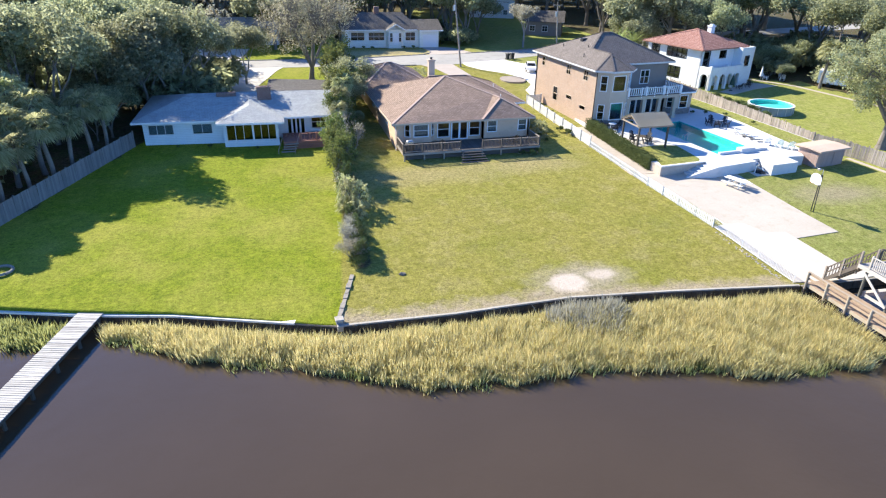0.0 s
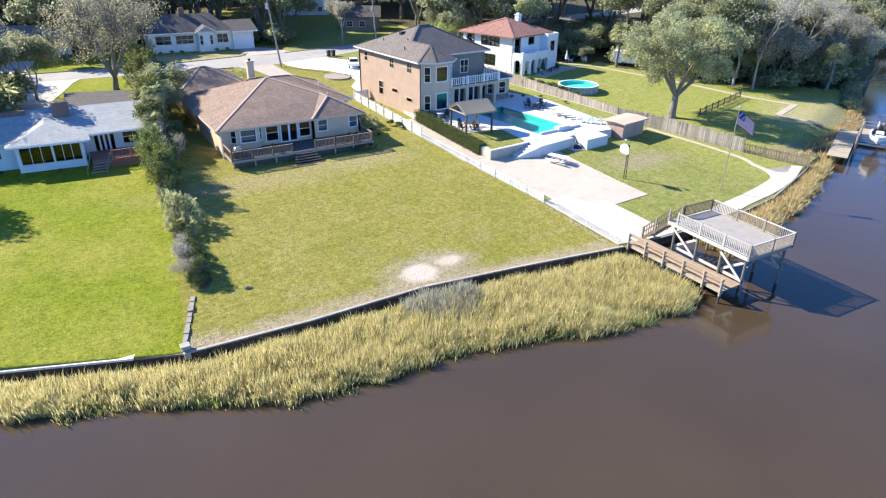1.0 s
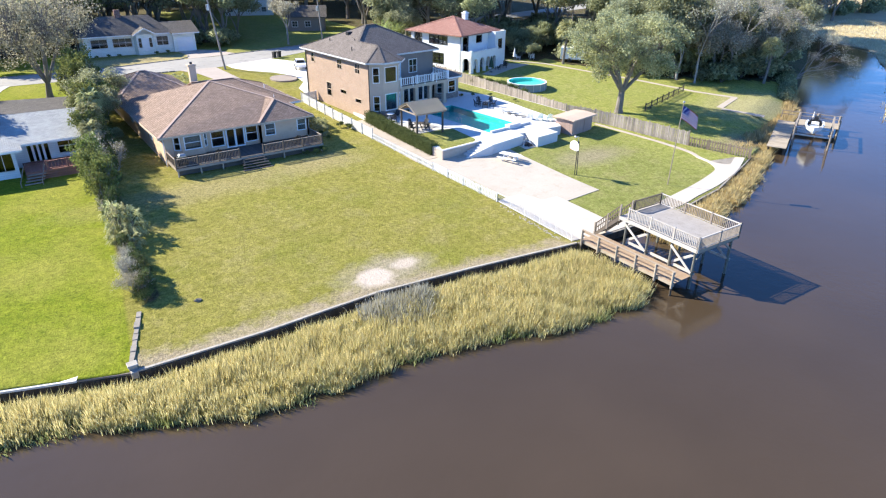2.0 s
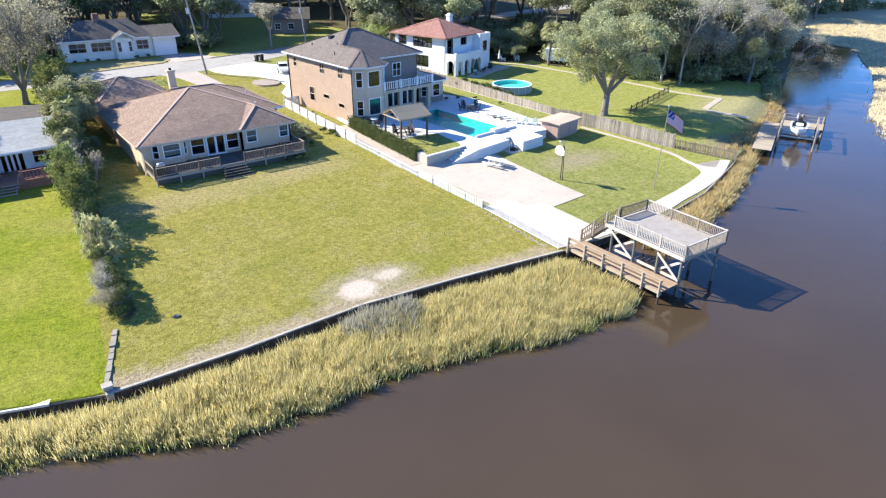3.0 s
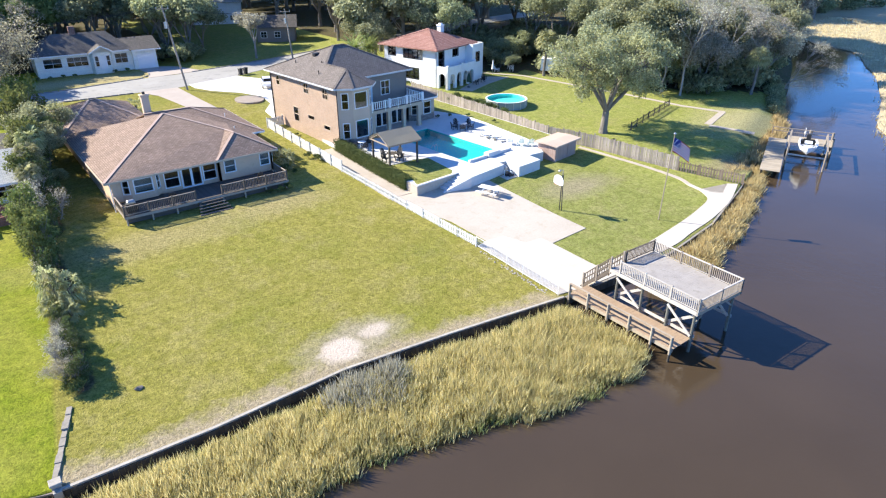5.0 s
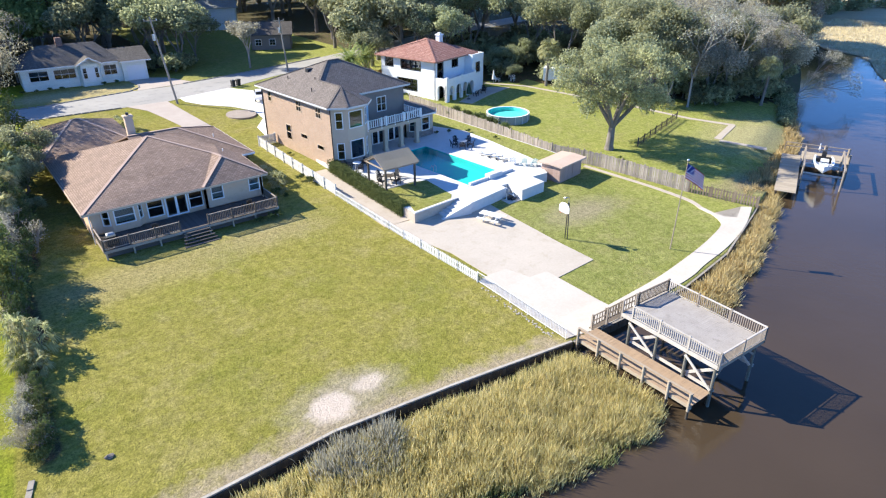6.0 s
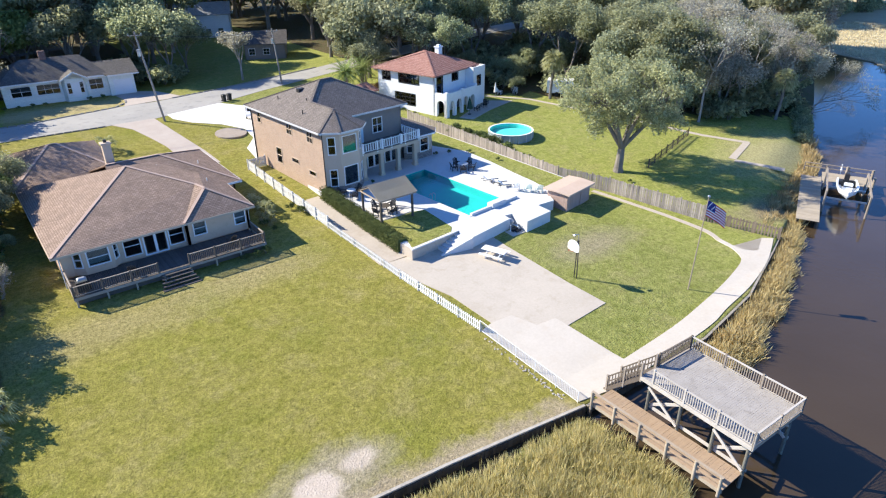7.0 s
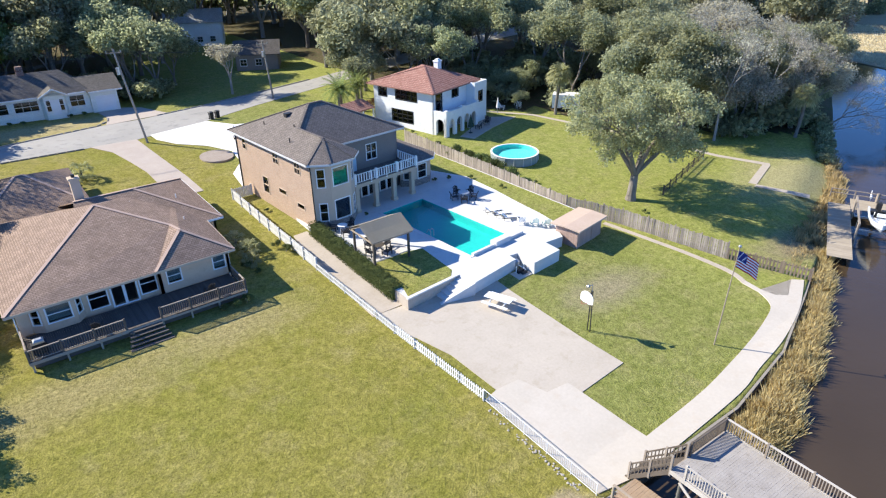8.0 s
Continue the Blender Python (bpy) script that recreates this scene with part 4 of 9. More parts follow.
wall(h, (13.6, 100), (14.0, 69.1), 1.6, E0, M_STUCCO, [(9, 10.2, FL + 0.9, FL + 2.0, "window", 2, 2), (16, 17.2, FL + 0.9, FL + 2.0, "window", 2, 2), (25, 26.2, FL + 0.9, FL + 2.0, "window", 2, 2)])
P, W = (22.1, 78.2, 8.5), (27.2, 71.45, 7.04)
sw, se, ne, nw = (13.35, 68.3, E0), (30.6, 68.35, E0), (30.9, 87.3, E0), (13.1, 87.6, E0)
vl = (24.0, 68.35, E0)
V = (26.85, 73.0, 7.04)
roof(h, [[sw, vl, V, P], [V, W, ne], [V, ne, P], [nw, sw, P], [ne, nw, P], [vl, W, V], [vl, se, W], [W, se, ne]],
     M_SH_TAN, [(sw, vl), (vl, se), (se, (30.75, 76.0, E0)), (nw, sw)], "brown shingle hip roof", fascia_m=M_STUCCO2)
g0, g1 = (21.0, 82.2, 7.75), (26.2, 82.2, 7.75)
ga, gb, gc, gd = (20.0, 75.7, E0), (32.3, 75.7, E0), (32.3, 88.8, E0), (20.0, 88.8, E0)
roof(h, [[ga, gb, g1, g0], [gb, gc, g1], [gc, gd, g0, g1]], M_SH_TAN, [((30.7, 75.7, E0), gb), (gb, gc), (gc, (23.2, 88.8, E0))])
k0, k1 = (17.6, 94.0, 7.6), (18.4, 94.0, 7.6)
ka, kb, kc, kd = (12.9, 87.2, E0), (23.2, 87.2, E0), (23.2, 100.8, E0), (12.9, 100.8, E0)
roof(h, [[ka, kb, k1, k0], [kb, kc, k1], [kc, kd, k0, k1], [kd, ka, k0]], M_SH_TAN, [(kc, kd), (kd, ka)])
ridge_caps(h, [(sw, P), (P, V), (V, W), (W, vl), (W, se), (gb, g1), (gc, g1), (g0, g1), (k0, k1), (ka, k0), (kb, k1), (kd, k0)], M_RIDGE)
bm = bmesh.new()
chbox(bm, (21.3, 83.0, 5.6), (22.1, 83.7, 9.5), 0.02)
chbox(bm, (21.2, 82.9, 9.5), (22.2, 83.8, 9.68), 0.03)
part("chimney", bm, M_STUCCO2, h, "beige stucco chimney")
bm = bmesh.new()
rod(bm, (21.7, 83.35, 9.68), (21.7, 83.35, 9.95), 0.16)
part("chimney_pot", bm, M_BLACK, h, "dark metal chimney cap")
for q in ((28.6, 75.0, 6.2), (29.6, 80.6, 6.35), (25.3, 80.0, 6.95)):
    bm = bmesh.new()
    rod(bm, (q[0], q[1], q[2] - 0.4), (q[0], q[1], q[2] + 0.45), 0.05, n=6)
    part("vent_pipe", bm, M_TRIM, h, "white vent pipe")
for x, y in ((13.45, 68.45), (30.5, 68.45)):
    bm = bmesh.new()
    rod(bm, (x + 0.45 if x < 20 else x - 0.35, y + 0.55, 1.9), (x + 0.45 if x < 20 else x - 0.35, y + 0.55, E0), 0.05, n=6)
    part("downspout", bm, M_TRIM, h, "white downspout")

# its deck
dk = thing("timber_deck", (22, 67, 1.7), "dark timber deck with pale railing behind the bungalow", "deck")
DZ = 2.88
bm = bmesh.new()
box(bm, (-0.07, -1.9, -0.03), (0.07, 1.9, 0.0))
me = shared("board", bm, M_DECKB)
for i in range(int(16.0 / 0.15)):
    x = 14.05 + i * 0.15
    piece("board", me, dk, pose(x, 67.1 if x < 24.2 else 66.98, DZ))
bm = bmesh.new()
box(bm, (13.95, 65.17, DZ - 0.28), (30.1, 65.21, DZ - 0.032))
box(bm, (13.93, 65.2, DZ - 0.28), (13.97, 68.9, DZ - 0.032))
box(bm, (30.06, 65.2, DZ - 0.28), (30.1, 68.7, DZ - 0.032))
part("rim_board", bm, M_WOOD, dk)
# added dark sheet, set back, that paints the shade below the deck
bm = bmesh.new()
box(bm, (14.2, 65.75, 1.5), (29.9, 65.8, DZ - 0.3))
part("skirting", bm, M_DECKB, dk, "dark sheet standing in for shade under the deck")
bm = bmesh.new()
box(bm, (-0.07, -0.07, 0), (0.07, 0.07, 1.2))
me = shared("post", bm, M_POST)
for x in np.linspace(14.1, 29.9, 8):
    piece("post", me, dk, pose(x, 65.35, 1.62))
baluster_rail(dk, (13.98, 65.28, DZ), (20.5, 65.28, DZ), 0.92, M_WOOD, M_DULLRAIL)
baluster_rail(dk, (23.1, 65.28, DZ), (30.02, 65.28, DZ), 0.92, M_WOOD, M_DULLRAIL)
baluster_rail(dk, (13.98, 68.6, DZ), (13.98, 65.4, DZ), 0.92, M_WOOD, M_DULLRAIL)
baluster_rail(dk, (30.02, 65.4, DZ), (30.02, 68.5, DZ), 0.92, M_WOOD, M_DULLRAIL)
for i in range(5):
    bm = bmesh.new()
    chbox(bm, (20.6 - 0.1 * i, 65.15 - 0.32 * (i + 1), DZ - 0.19 * (i + 1) - 0.06), (23.0 + 0.1 * i, 65.15 - 0.32 * i + 0.02, DZ - 0.19 * (i + 1)), 0.01)
    part("step", bm, M_DECKB, dk, "dark timber step")

# white ranch house on the left lot
r = thing("ranch_house", (-4, 78, 2.2), "low white ranch house with a pale grey hip roof", "house")
F1, E1 = 2.25, 5.15
wall(r, (-13.6, 75.9), (-4.9, 75.2), F1 - 0.5, E1, M_SIDING, [(0.6, 3.2, F1 + 1.25, F1 + 2.3, "blind", 3, 1), (5.3, 7.4, F1 + 1.25, F1 + 2.3, "blind", 2, 1)])
wall(r, (-4.9, 75.2), (-4.9, 73.7), F1 - 0.5, E1, M_SIDING)
wall(r, (-4.9, 73.7), (1.1, 73.3), F1 - 0.5, E1, M_SIDING, [(0.35, 3.1, F1 + 0.75, F1 + 2.45, "window", 3, 1), (3.3, 5.7, F1 + 0.75, F1 + 2.45, "window", 3, 1)])
wall(r, (1.1, 73.3), (1.1, 76.2), F1 - 0.5, E1, M_SIDING)
wall(r, (1.1, 76.2), (7.2, 75.8), F1 - 0.5, E1, M_SIDING, [(1.2, 3.1, F1 + 0.5, F1 + 2.5, "door", 4, 1), (4.0, 6.0, F1 + 1.1, F1 + 2.5, "window", 2, 2)])
wall(r, (7.2, 75.8), (7.6, 86), F1 - 0.5, E1, M_SIDING)
wall(r, (7.6, 86), (-13.0, 87.5), F1 - 0.5, E1, M_SIDING)
wall(r, (-13.0, 87.5), (-13.6, 75.9), F1 - 0.5, E1, M_SIDING)
bm = bmesh.new()
prism(bm, [(-13.4, 76.1), (-4.7, 75.45), (-4.7, 73.95), (0.9, 73.55), (0.9, 76.4), (7.0, 76.05), (7.3, 85.8), (-12.8, 87.2)], F1 - 0.4, F1)
part("floor_slab", bm, M_DARK, r)
a1, b1 = (-14.6, 75.0, E1), (8.2, 74.6, E1)
c1, d1 = (8.6, 87.0, E1), (-14.0, 88.6, E1)
p1, q1 = (-8.6, 81.6, 6.75), (8.4, 80.8, 6.75)
roof(r, [[a1, (-5.6, 74.45, E1), (-1.9, 79.0, 6.2), (-1.9, 81.4, 6.75), p1], [(1.8, 74.45, E1), b1, q1, (-1.9, 81.4, 6.75), (-1.9, 79.0, 6.2)], [b1, c1, q1], [c1, d1, p1, q1], [d1, a1, p1],
         [(-5.6, 72.9, E1), (1.8, 72.4, E1), (-1.9, 76.4, 6.25)], [(-5.6, 74.45, E1), (-5.6, 72.9, E1), (-1.9, 76.4, 6.25), (-1.9, 79.4, 6.25)], [(1.8, 72.4, E1), (1.8, 74.45, E1), (-1.9, 79.4, 6.25), (-1.9, 76.4, 6.25)]],
     M_SH_PALE, [(a1, (-5.6, 74.45, E1)), ((-5.6, 72.9, E1), (1.8, 72.4, E1)), ((1.8, 74.45, E1), b1)], "pale grey shingle roof")
bm = bmesh.new()
chbox(bm, (-0.9, 79.0, 5.6), (0.7, 79.8, 7.6), 0.03)
chbox(bm, (-1.0, 78.9, 7.6), (0.8, 79.9, 7.75), 0.03)
part("chimney", bm, M_BRICKRED, r, "red brick chimney")
bm = bmesh.new()
box(bm, (-5.6, 80.3, 6.3), (-3.4, 81.1, 6.9))
part("roof_vent", bm, M_BRICKRED, r, "low rusty roof vent")
roof(r, [[(0.2, 83.6, 6.36), (8.9, 81.2, 6.36), (9.3, 88.0, 6.5), (0.7, 90.2, 6.5)]], M_SH_DARK, [((0.2, 83.6, 6.36), (8.9, 81.2, 6.36))], "low dark rear roof", 0.18)
wall(r, (0.6, 86.9), (0.9, 89.7), F1 - 0.5, 6.2, M_SIDING)
wall(r, (0.9, 89.7), (8.9, 87.6), F1 - 0.5, 6.2, M_SIDING)
wall(r, (8.9, 87.6), (8.6, 85.9), F1 - 0.5, 6.2, M_SIDING)
dk = thing("timber_deck", (4, 73, 1.9), "red-stained timber deck with steps beside the white house", "deck")
bm = bmesh.new()
box(bm, (-0.07, -1.8, -0.03), (0.07, 1.8, 0))
me = shared("board", bm, M_REDDECK)
for i in range(38):
    piece("board", me, dk, pose(1.6 + i * 0.15, 73.6, 3.0))
for i in range(5):
    bm = bmesh.new()
    box(bm, (1.5, 71.75, 1.85 + i * 0.23), (7.2, 71.79, 2.05 + i * 0.23))
    part("skirt_board", bm, M_REDDECK, dk)
baluster_rail(dk, (3.4, 71.85, 3.0), (7.1, 71.85, 3.0), 0.85, M_REDDECK, M_REDDECK, 0.3)
for i in range(5):
    bm = bmesh.new()
    chbox(bm, (1.6 - 0.15 * i, 71.7 - 0.3 * (i + 1), 2.75 - 0.2 * i), (3.2 - 0.15 * i, 71.7 - 0.3 * i, 2.82 - 0.2 * i), 0.01)
    part("step", bm, M_RAILW, dk, "pale timber step")
for x in (1.45, 3.25):
    bm = bmesh.new()
    beam(bm, (x - 0.6, 70.2, 2.55), (x, 71.8, 3.6), 0.06, 0.1)
    beam(bm, (x - 0.6, 70.2, 1.9), (x - 0.6, 70.2, 2.6), 0.08, 0.08)
    part("handrail", bm, M_RAILW, dk, "pale sloping handrail")

# two-storey brick house
b = thing("brick_house", (40.4, 72.4, TER), "two-storey tan brick house with grey hip roof and balcony", "house", rz=5.0, local=True)
Z2, ZE = 3.3, 7.05      # upper floor and eaves above the terrace
ZB = -0.9
wn = "window"
wall(b, (0, 15.8), (0, 0), ZB, ZE, M_BRICK, [(1.6, 2.3, 5.3, 6.45, "blind", 1, 2), (8.4, 9.4, 5.3, 6.45, "blind", 2, 2), (12.7, 13.7, 5.3, 6.45, "blind", 2, 2),
                                            (5.4, 6.5, 1.2, 3.0, "blind", 1, 2), (8.9, 10.3, 2.1, 2.55, "blind", 1, 1), (12.5, 13.8, 1.5, 1.95, "blind", 1, 1)], trim=M_STUCCO2, label="tan brick side wall")
bay = [(0, 0), (1.5, -1.0), (3.9, -1.0), (5.1, 0.15), (5.1, 1.9)]
holes = {0: [(0.55, 1.25, 0.9, 2.7, wn, 1, 2), (0.55, 1.25, 4.5, 6.3, wn, 1, 2)], 1: [(0.35, 2.05, 0.9, 2.9, wn, 1, 1), (0.35, 2.05, 4.5, 6.3, wn, 1, 1)], 2: [(0.45, 1.2, 0.9, 2.7, wn, 1, 2), (0.45, 1.2, 4.5, 6.3, wn, 1, 2)]}
for i in range(4):
    wall(b, bay[i], bay[i + 1], 0.85, ZE, M_STUCCO2, [q for q in holes.get(i, [])], label="beige stucco bay wall")
    wall(b, bay[i], bay[i + 1], ZB, 0.84, M_STONE, label="grey stone base")
# shade under the balcony is put into this wall's darker colour
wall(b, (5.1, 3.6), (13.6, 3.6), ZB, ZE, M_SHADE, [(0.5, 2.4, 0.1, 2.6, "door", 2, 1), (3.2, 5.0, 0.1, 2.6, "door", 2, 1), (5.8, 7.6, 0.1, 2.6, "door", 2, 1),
                                                (4.2, 5.5, Z2 + 0.9, Z2 + 2.6, wn, 2, 2)], label="grey-brown porch wall with shade put into its colour")
wall(b, (5.1, 1.9), (5.1, 3.6), ZB, ZE, M_STUCCO2)
bm = bmesh.new()
box(bm, (6.75, 3.45, Z2 + 0.06), (7.75, 3.56, Z2 + 2.6))
part("balcony_door", bm, M_PALEBLUE, b, "pale blue balcony door")
# side away from the sun gets the same painted shade
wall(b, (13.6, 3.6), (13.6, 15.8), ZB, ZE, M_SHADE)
wall(b, (13.6, 15.8), (0, 15.8), ZB, ZE, M_BRICK)
wing = [(13.4, 3.0), (14.6, 1.9), (17.0, 1.9), (18.0, 2.9), (18.0, 10.5), (13.61, 10.5)]
for i, hl in ((0, [(0.45, 1.15, 0.9, 2.5, wn, 1, 2)]), (1, [(0.6, 1.8, 0.9, 2.5, wn, 1, 2)]), (2, []), (3, []), (4, [])):
    wall(b, wing[i], wing[i + 1], 0.85, 3.1, M_STUCCO2, hl)
    wall(b, wing[i], wing[i + 1], ZB, 0.84, M_STONE)
bm = bmesh.new()
box(bm, (0.3, 3.9, Z2 - 0.3), (13.3, 15.5, Z2 - 0.1))
part("floor_slab", bm, M_DARK, b)
bm = bmesh.new()
box(bm, (0.3, 3.9, -0.3), (13.3, 15.5, 0.02))
part("floor_slab", bm, M_DARK, b)
bm = bmesh.new()
prism(bm, [(0.3, 0.3), (1.6, -0.7), (3.8, -0.7), (4.8, 0.3), (4.8, 3.9), (0.3, 3.9)], Z2 - 0.3, Z2 - 0.1)
part("floor_slab", bm, M_DARK, b)
# porch, balcony and columns
bm = bmesh.new()
box(bm, (5.2, 0.2, Z2 - 0.45), (13.5, 3.58, Z2 - 0.02))
part("balcony_slab", bm, M_STUCCO2, b)
bm = bmesh.new()
box(bm, (5.15, 0.1, Z2 - 0.018), (13.55, 3.57, Z2 + 0.05))
part("balcony_floor", bm, M_SH_GREY, b, "dark balcony floor")
for x in (5.5, 8.0, 10.5, 13.1):
    bm = bmesh.new()
    chbox(bm, (x - 0.3, 0.25, 0.004), (x + 0.3, 0.85, 0.35), 0.03)
    chbox(bm, (x - 0.22, 0.33, 0.35), (x + 0.22, 0.77, Z2 - 0.65), 0.01)
    chbox(bm, (x - 0.28, 0.27, Z2 - 0.65), (x + 0.28, 0.83, Z2 - 0.45), 0.02)
    part("column", bm, M_STUCCO2, b, "square beige stucco column")
baluster_rail(b, (5.2, 0.2, Z2 + 0.05), (13.5, 0.2, Z2 + 0.05), 1.0, M_TRIM, M_TRIM, 0.33, w=0.09)
baluster_rail(b, (13.5, 0.3, Z2 + 0.05), (13.5, 3.4, Z2 + 0.05), 1.0, M_TRIM, M_TRIM, 0.33, w=0.09)
for x in (5.2, 7.97, 10.74, 13.5):
    bm = bmesh.new()
    chbox(bm, (x - 0.13, 0.07, Z2 + 0.05), (x + 0.13, 0.33, Z2 + 1.2), 0.03)
    part("newel_post", bm, M_TRIM, b, "white newel post")
# roofs
o = 0.55
A, B, C, D = (-o, -o, ZE), (14.2, 3.0, ZE), (14.2, 16.4, ZE), (-o, 16.4, ZE)
PK, PN = (5.6, 8.6, 10.3), (7.2, 8.6, 10.3)
bayr = [(-o, -0.25, ZE), (1.3, -1.6, ZE), (4.1, -1.6, ZE), (5.7, -0.1, ZE), (5.7, 3.0, ZE)]
BP, BR = (2.575, 1.5, 8.70), (2.575, 5.84, 8.70)
roof(b, [[D, (-o, -0.25, ZE), BP, BR, PK], [bayr[4], B, PN, PK, BR], [B, C, PN], [C, D, PK, PN], [bayr[0], bayr[1], BP], [bayr[1], bayr[2], BP], [bayr[2], bayr[3], BP], [bayr[3], bayr[4], BR, BP]],
     M_SH_GREY, [(bayr[0], bayr[1]), (bayr[1], bayr[2]), (bayr[2], bayr[3]), (bayr[4], B), (B, C), (D, bayr[0])], "charcoal shingle hip roof", fascia_m=M_FADED)
ridge_caps(b, [(BP, BR), (BR, PK), (PK, PN), (PN, B), (PN, C), (PK, D), (bayr[0], BP), (bayr[1], BP), (bayr[2], BP)], M_SH_GREY)
wr = [(13.2, 2.6, 3.15), (14.4, 1.4, 3.15), (17.2, 1.4, 3.15), (18.5, 2.7, 3.15), (18.5, 11, 3.15), (13.65, 11, 3.15), (13.65, 5.2, 4.35), (13.65, 8.4, 4.35)]
roof(b, [[wr[0], wr[1], wr[6]], [wr[1], wr[2], wr[6]], [wr[2], wr[3], wr[6]], [wr[3], wr[4], wr[7], wr[6]], [wr[4], wr[5], wr[7]]], M_SH_GREY, [(wr[0], wr[1]), (wr[1], wr[2]), (wr[2], wr[3]), (wr[3], wr[4])])
bm = bmesh.new()
box(bm, (3.2, 9.3, 8.95), (4.6, 9.9, 9.45))
part("ridge_vent", bm, M_BLACK, b, "dark roof vent")
for q in ((1.6, 11.5, 8.3), (2.6, 6.8, 8.7), (0.9, 5.0, 8.0)):
    bm = bmesh.new()
    rod(bm, (q[0], q[1], q[2] - 0.5), (q[0], q[1], q[2] + 0.25), 0.06, n=6)
    part("vent_pipe", bm, M_BLACK, b)
for x, y in ((-0.06, -0.03), (-0.06, 15.7)):
    bm = bmesh.new()
    rod(bm, (x, y, ZB), (x, y, ZE), 0.055, n=6)
    part("downspout", bm, M_BLACK, b, "dark downspout")

# white house with red tile roof
s = thing("stucco_house", (68.4, 90.0, 2.6), "two-storey white stucco house with red clay tile roof", "house", rz=15.0, local=True)
hh = 6.35
wall(s, (0, 11.4), (0, 0), -0.5, hh, M_WHITE, [(1.0, 2.6, 4.6, 5.9, wn, 2, 2), (4.4, 8.4, 4.5, 5.9, wn, 4, 2), (3.6, 7.6, 1.2, 2.9, wn, 4, 3)], trim=M_BLACK, label="white stucco wall")
wall(s, (0, 0), (10.0, 0), -0.5, hh, M_WHITE, [(0.7, 2.0, 3.3, 5.9, "door", 1, 2), (4.5, 6.0, 4.7, 5.8, wn, 2, 1), (1.2, 2.4, 0.1, 2.3, "door", 1, 1), (5.0, 6.2, 0.1, 2.3, "door", 1, 1)], trim=M_BLACK)
wall(s, (10.0, 0), (10.0, 11.4), -0.5, hh, M_WHITE)
wall(s, (10.0, 11.4), (0, 11.4), -0.5, hh, M_WHITE)
bm = bmesh.new()
box(bm, (0.1, 0.1, 2.9), (9.9, 11.3, 3.1))
part("floor_slab", bm, M_DARK, s)
# arcade porch with a terrace on top, and a square tower
def arcade(house, p, q, spans, z0, zs, z1, t):
    """A wall from p to q pierced by round arches."""
    p, q = Vector((*p, 0)), Vector((*q, 0))
    dv = (q - p).normalized()
    nv = Vector((dv.y, -dv.x, 0))
    ln = (q - p).length
    # outline of the underside: piers down to the ground, arches between them
    line = [(0.0, z0)]
    for u0, u1 in spans:
        c, rr = (u0 + u1) / 2, (u1 - u0) / 2
        line.append((u0, z0))
        line += [(c - rr * math.cos(math.pi * k / 10), zs + rr * math.sin(math.pi * k / 10)) for k in range(11)]
        line.append((u1, z0))
    line.append((ln, z0))
    bm = bmesh.new()
    def row(w, top):
        return [bm.verts.new(p + dv * u - nv * w + Vector((0, 0, z1 if top else z))) for u, z in line]
    low0, low1, top0, top1 = row(0, False), row(t, False), row(0, True), row(t, True)
    for i in range(len(line) - 1):
        if abs(line[i + 1][0] - line[i][0]) > 1e-6:
            bm.faces.new((low0[i], low0[i + 1], top0[i + 1], top0[i]))
            bm.faces.new((low1[i + 1], low1[i], top1[i], top1[i + 1]))
            bm.faces.new((top0[i], top0[i + 1], top1[i + 1], top1[i]))
        bm.faces.new((low0[i + 1], low0[i], low1[i], low1[i + 1]))
    for i in (0, -1):
        bm.faces.new((low0[i], top0[i], top1[i], low1[i]))
    bmesh.ops.remove_doubles(bm, verts=bm.verts, dist=0.001)
    part("arcade", bm, M_WHITE, house, "white stucco arcade")


arcade(s, (0.03, -2.3), (8.0, -2.3), [(0.75, 2.0), (2.6, 3.9), (4.4, 5.7), (6.2, 7.4)], -0.5, 1.9, 2.76, 0.4)
arcade(s, (0.03, -0.02), (0.03, -2.29), [(0.4, 1.85)], -0.5, 1.9, 2.76, 0.3)
bm = bmesh.new()
box(bm, (0.03, -2.3, 2.76), (8.0, -0.01, 3.05))
part("porch_roof", bm, M_WHITE, s)
bm = bmesh.new()
box(bm, (0.03, -2.3, 3.05), (8.0, -2.1, 3.75))
box(bm, (0.03, -2.1, 3.05), (0.23, -0.01, 3.75))
for x in (0.04, 3.9, 7.6):
    box(bm, (x - 0.02, -2.33, 3.06), (x + 0.42, -1.9, 3.95))
part("parapet", bm, M_WHITE, s, "white parapet with posts")
bm = bmesh.new()
box(bm, (0.13, -2.2, -0.6), (8.0, -0.02, 0.02))
part("porch_floor", bm, M_DRIVE, s)
wall(s, (8.01, -1.6), (11.2, -1.6), -0.5, 5.5, M_WHITE, [(1.0, 2.0, 3.4, 4.9, wn, 1, 2)], trim=M_BLACK)
wall(s, (11.2, -1.6), (11.2, 2.6), -0.5, 5.5, M_WHITE, [(1.4, 2.3, 3.4, 4.9, wn, 1, 2)], trim=M_BLACK)
wall(s, (11.2, 2.6), (10.01, 2.6), -0.5, 5.5, M_WHITE)
wall(s, (8.01, -0.01), (8.01, -1.38), -0.5, 5.5, M_WHITE)
bm = bmesh.new()
box(bm, (8.0, -1.6, 5.5), (11.2, 2.6, 5.62))
part("tower_roof", bm, M_WHITE, s)
bm = bmesh.new()
for a, c in (((8.0, -1.6, 5.62), (11.2, -1.45, 6.3)), ((11.05, -1.45, 5.62), (11.2, 2.6, 6.3)), ((8.0, -1.45, 5.62), (8.15, 0, 6.3))):
    box(bm, a, c)
part("tower_parapet", bm, M_WHITE, s)
ro = 0.75
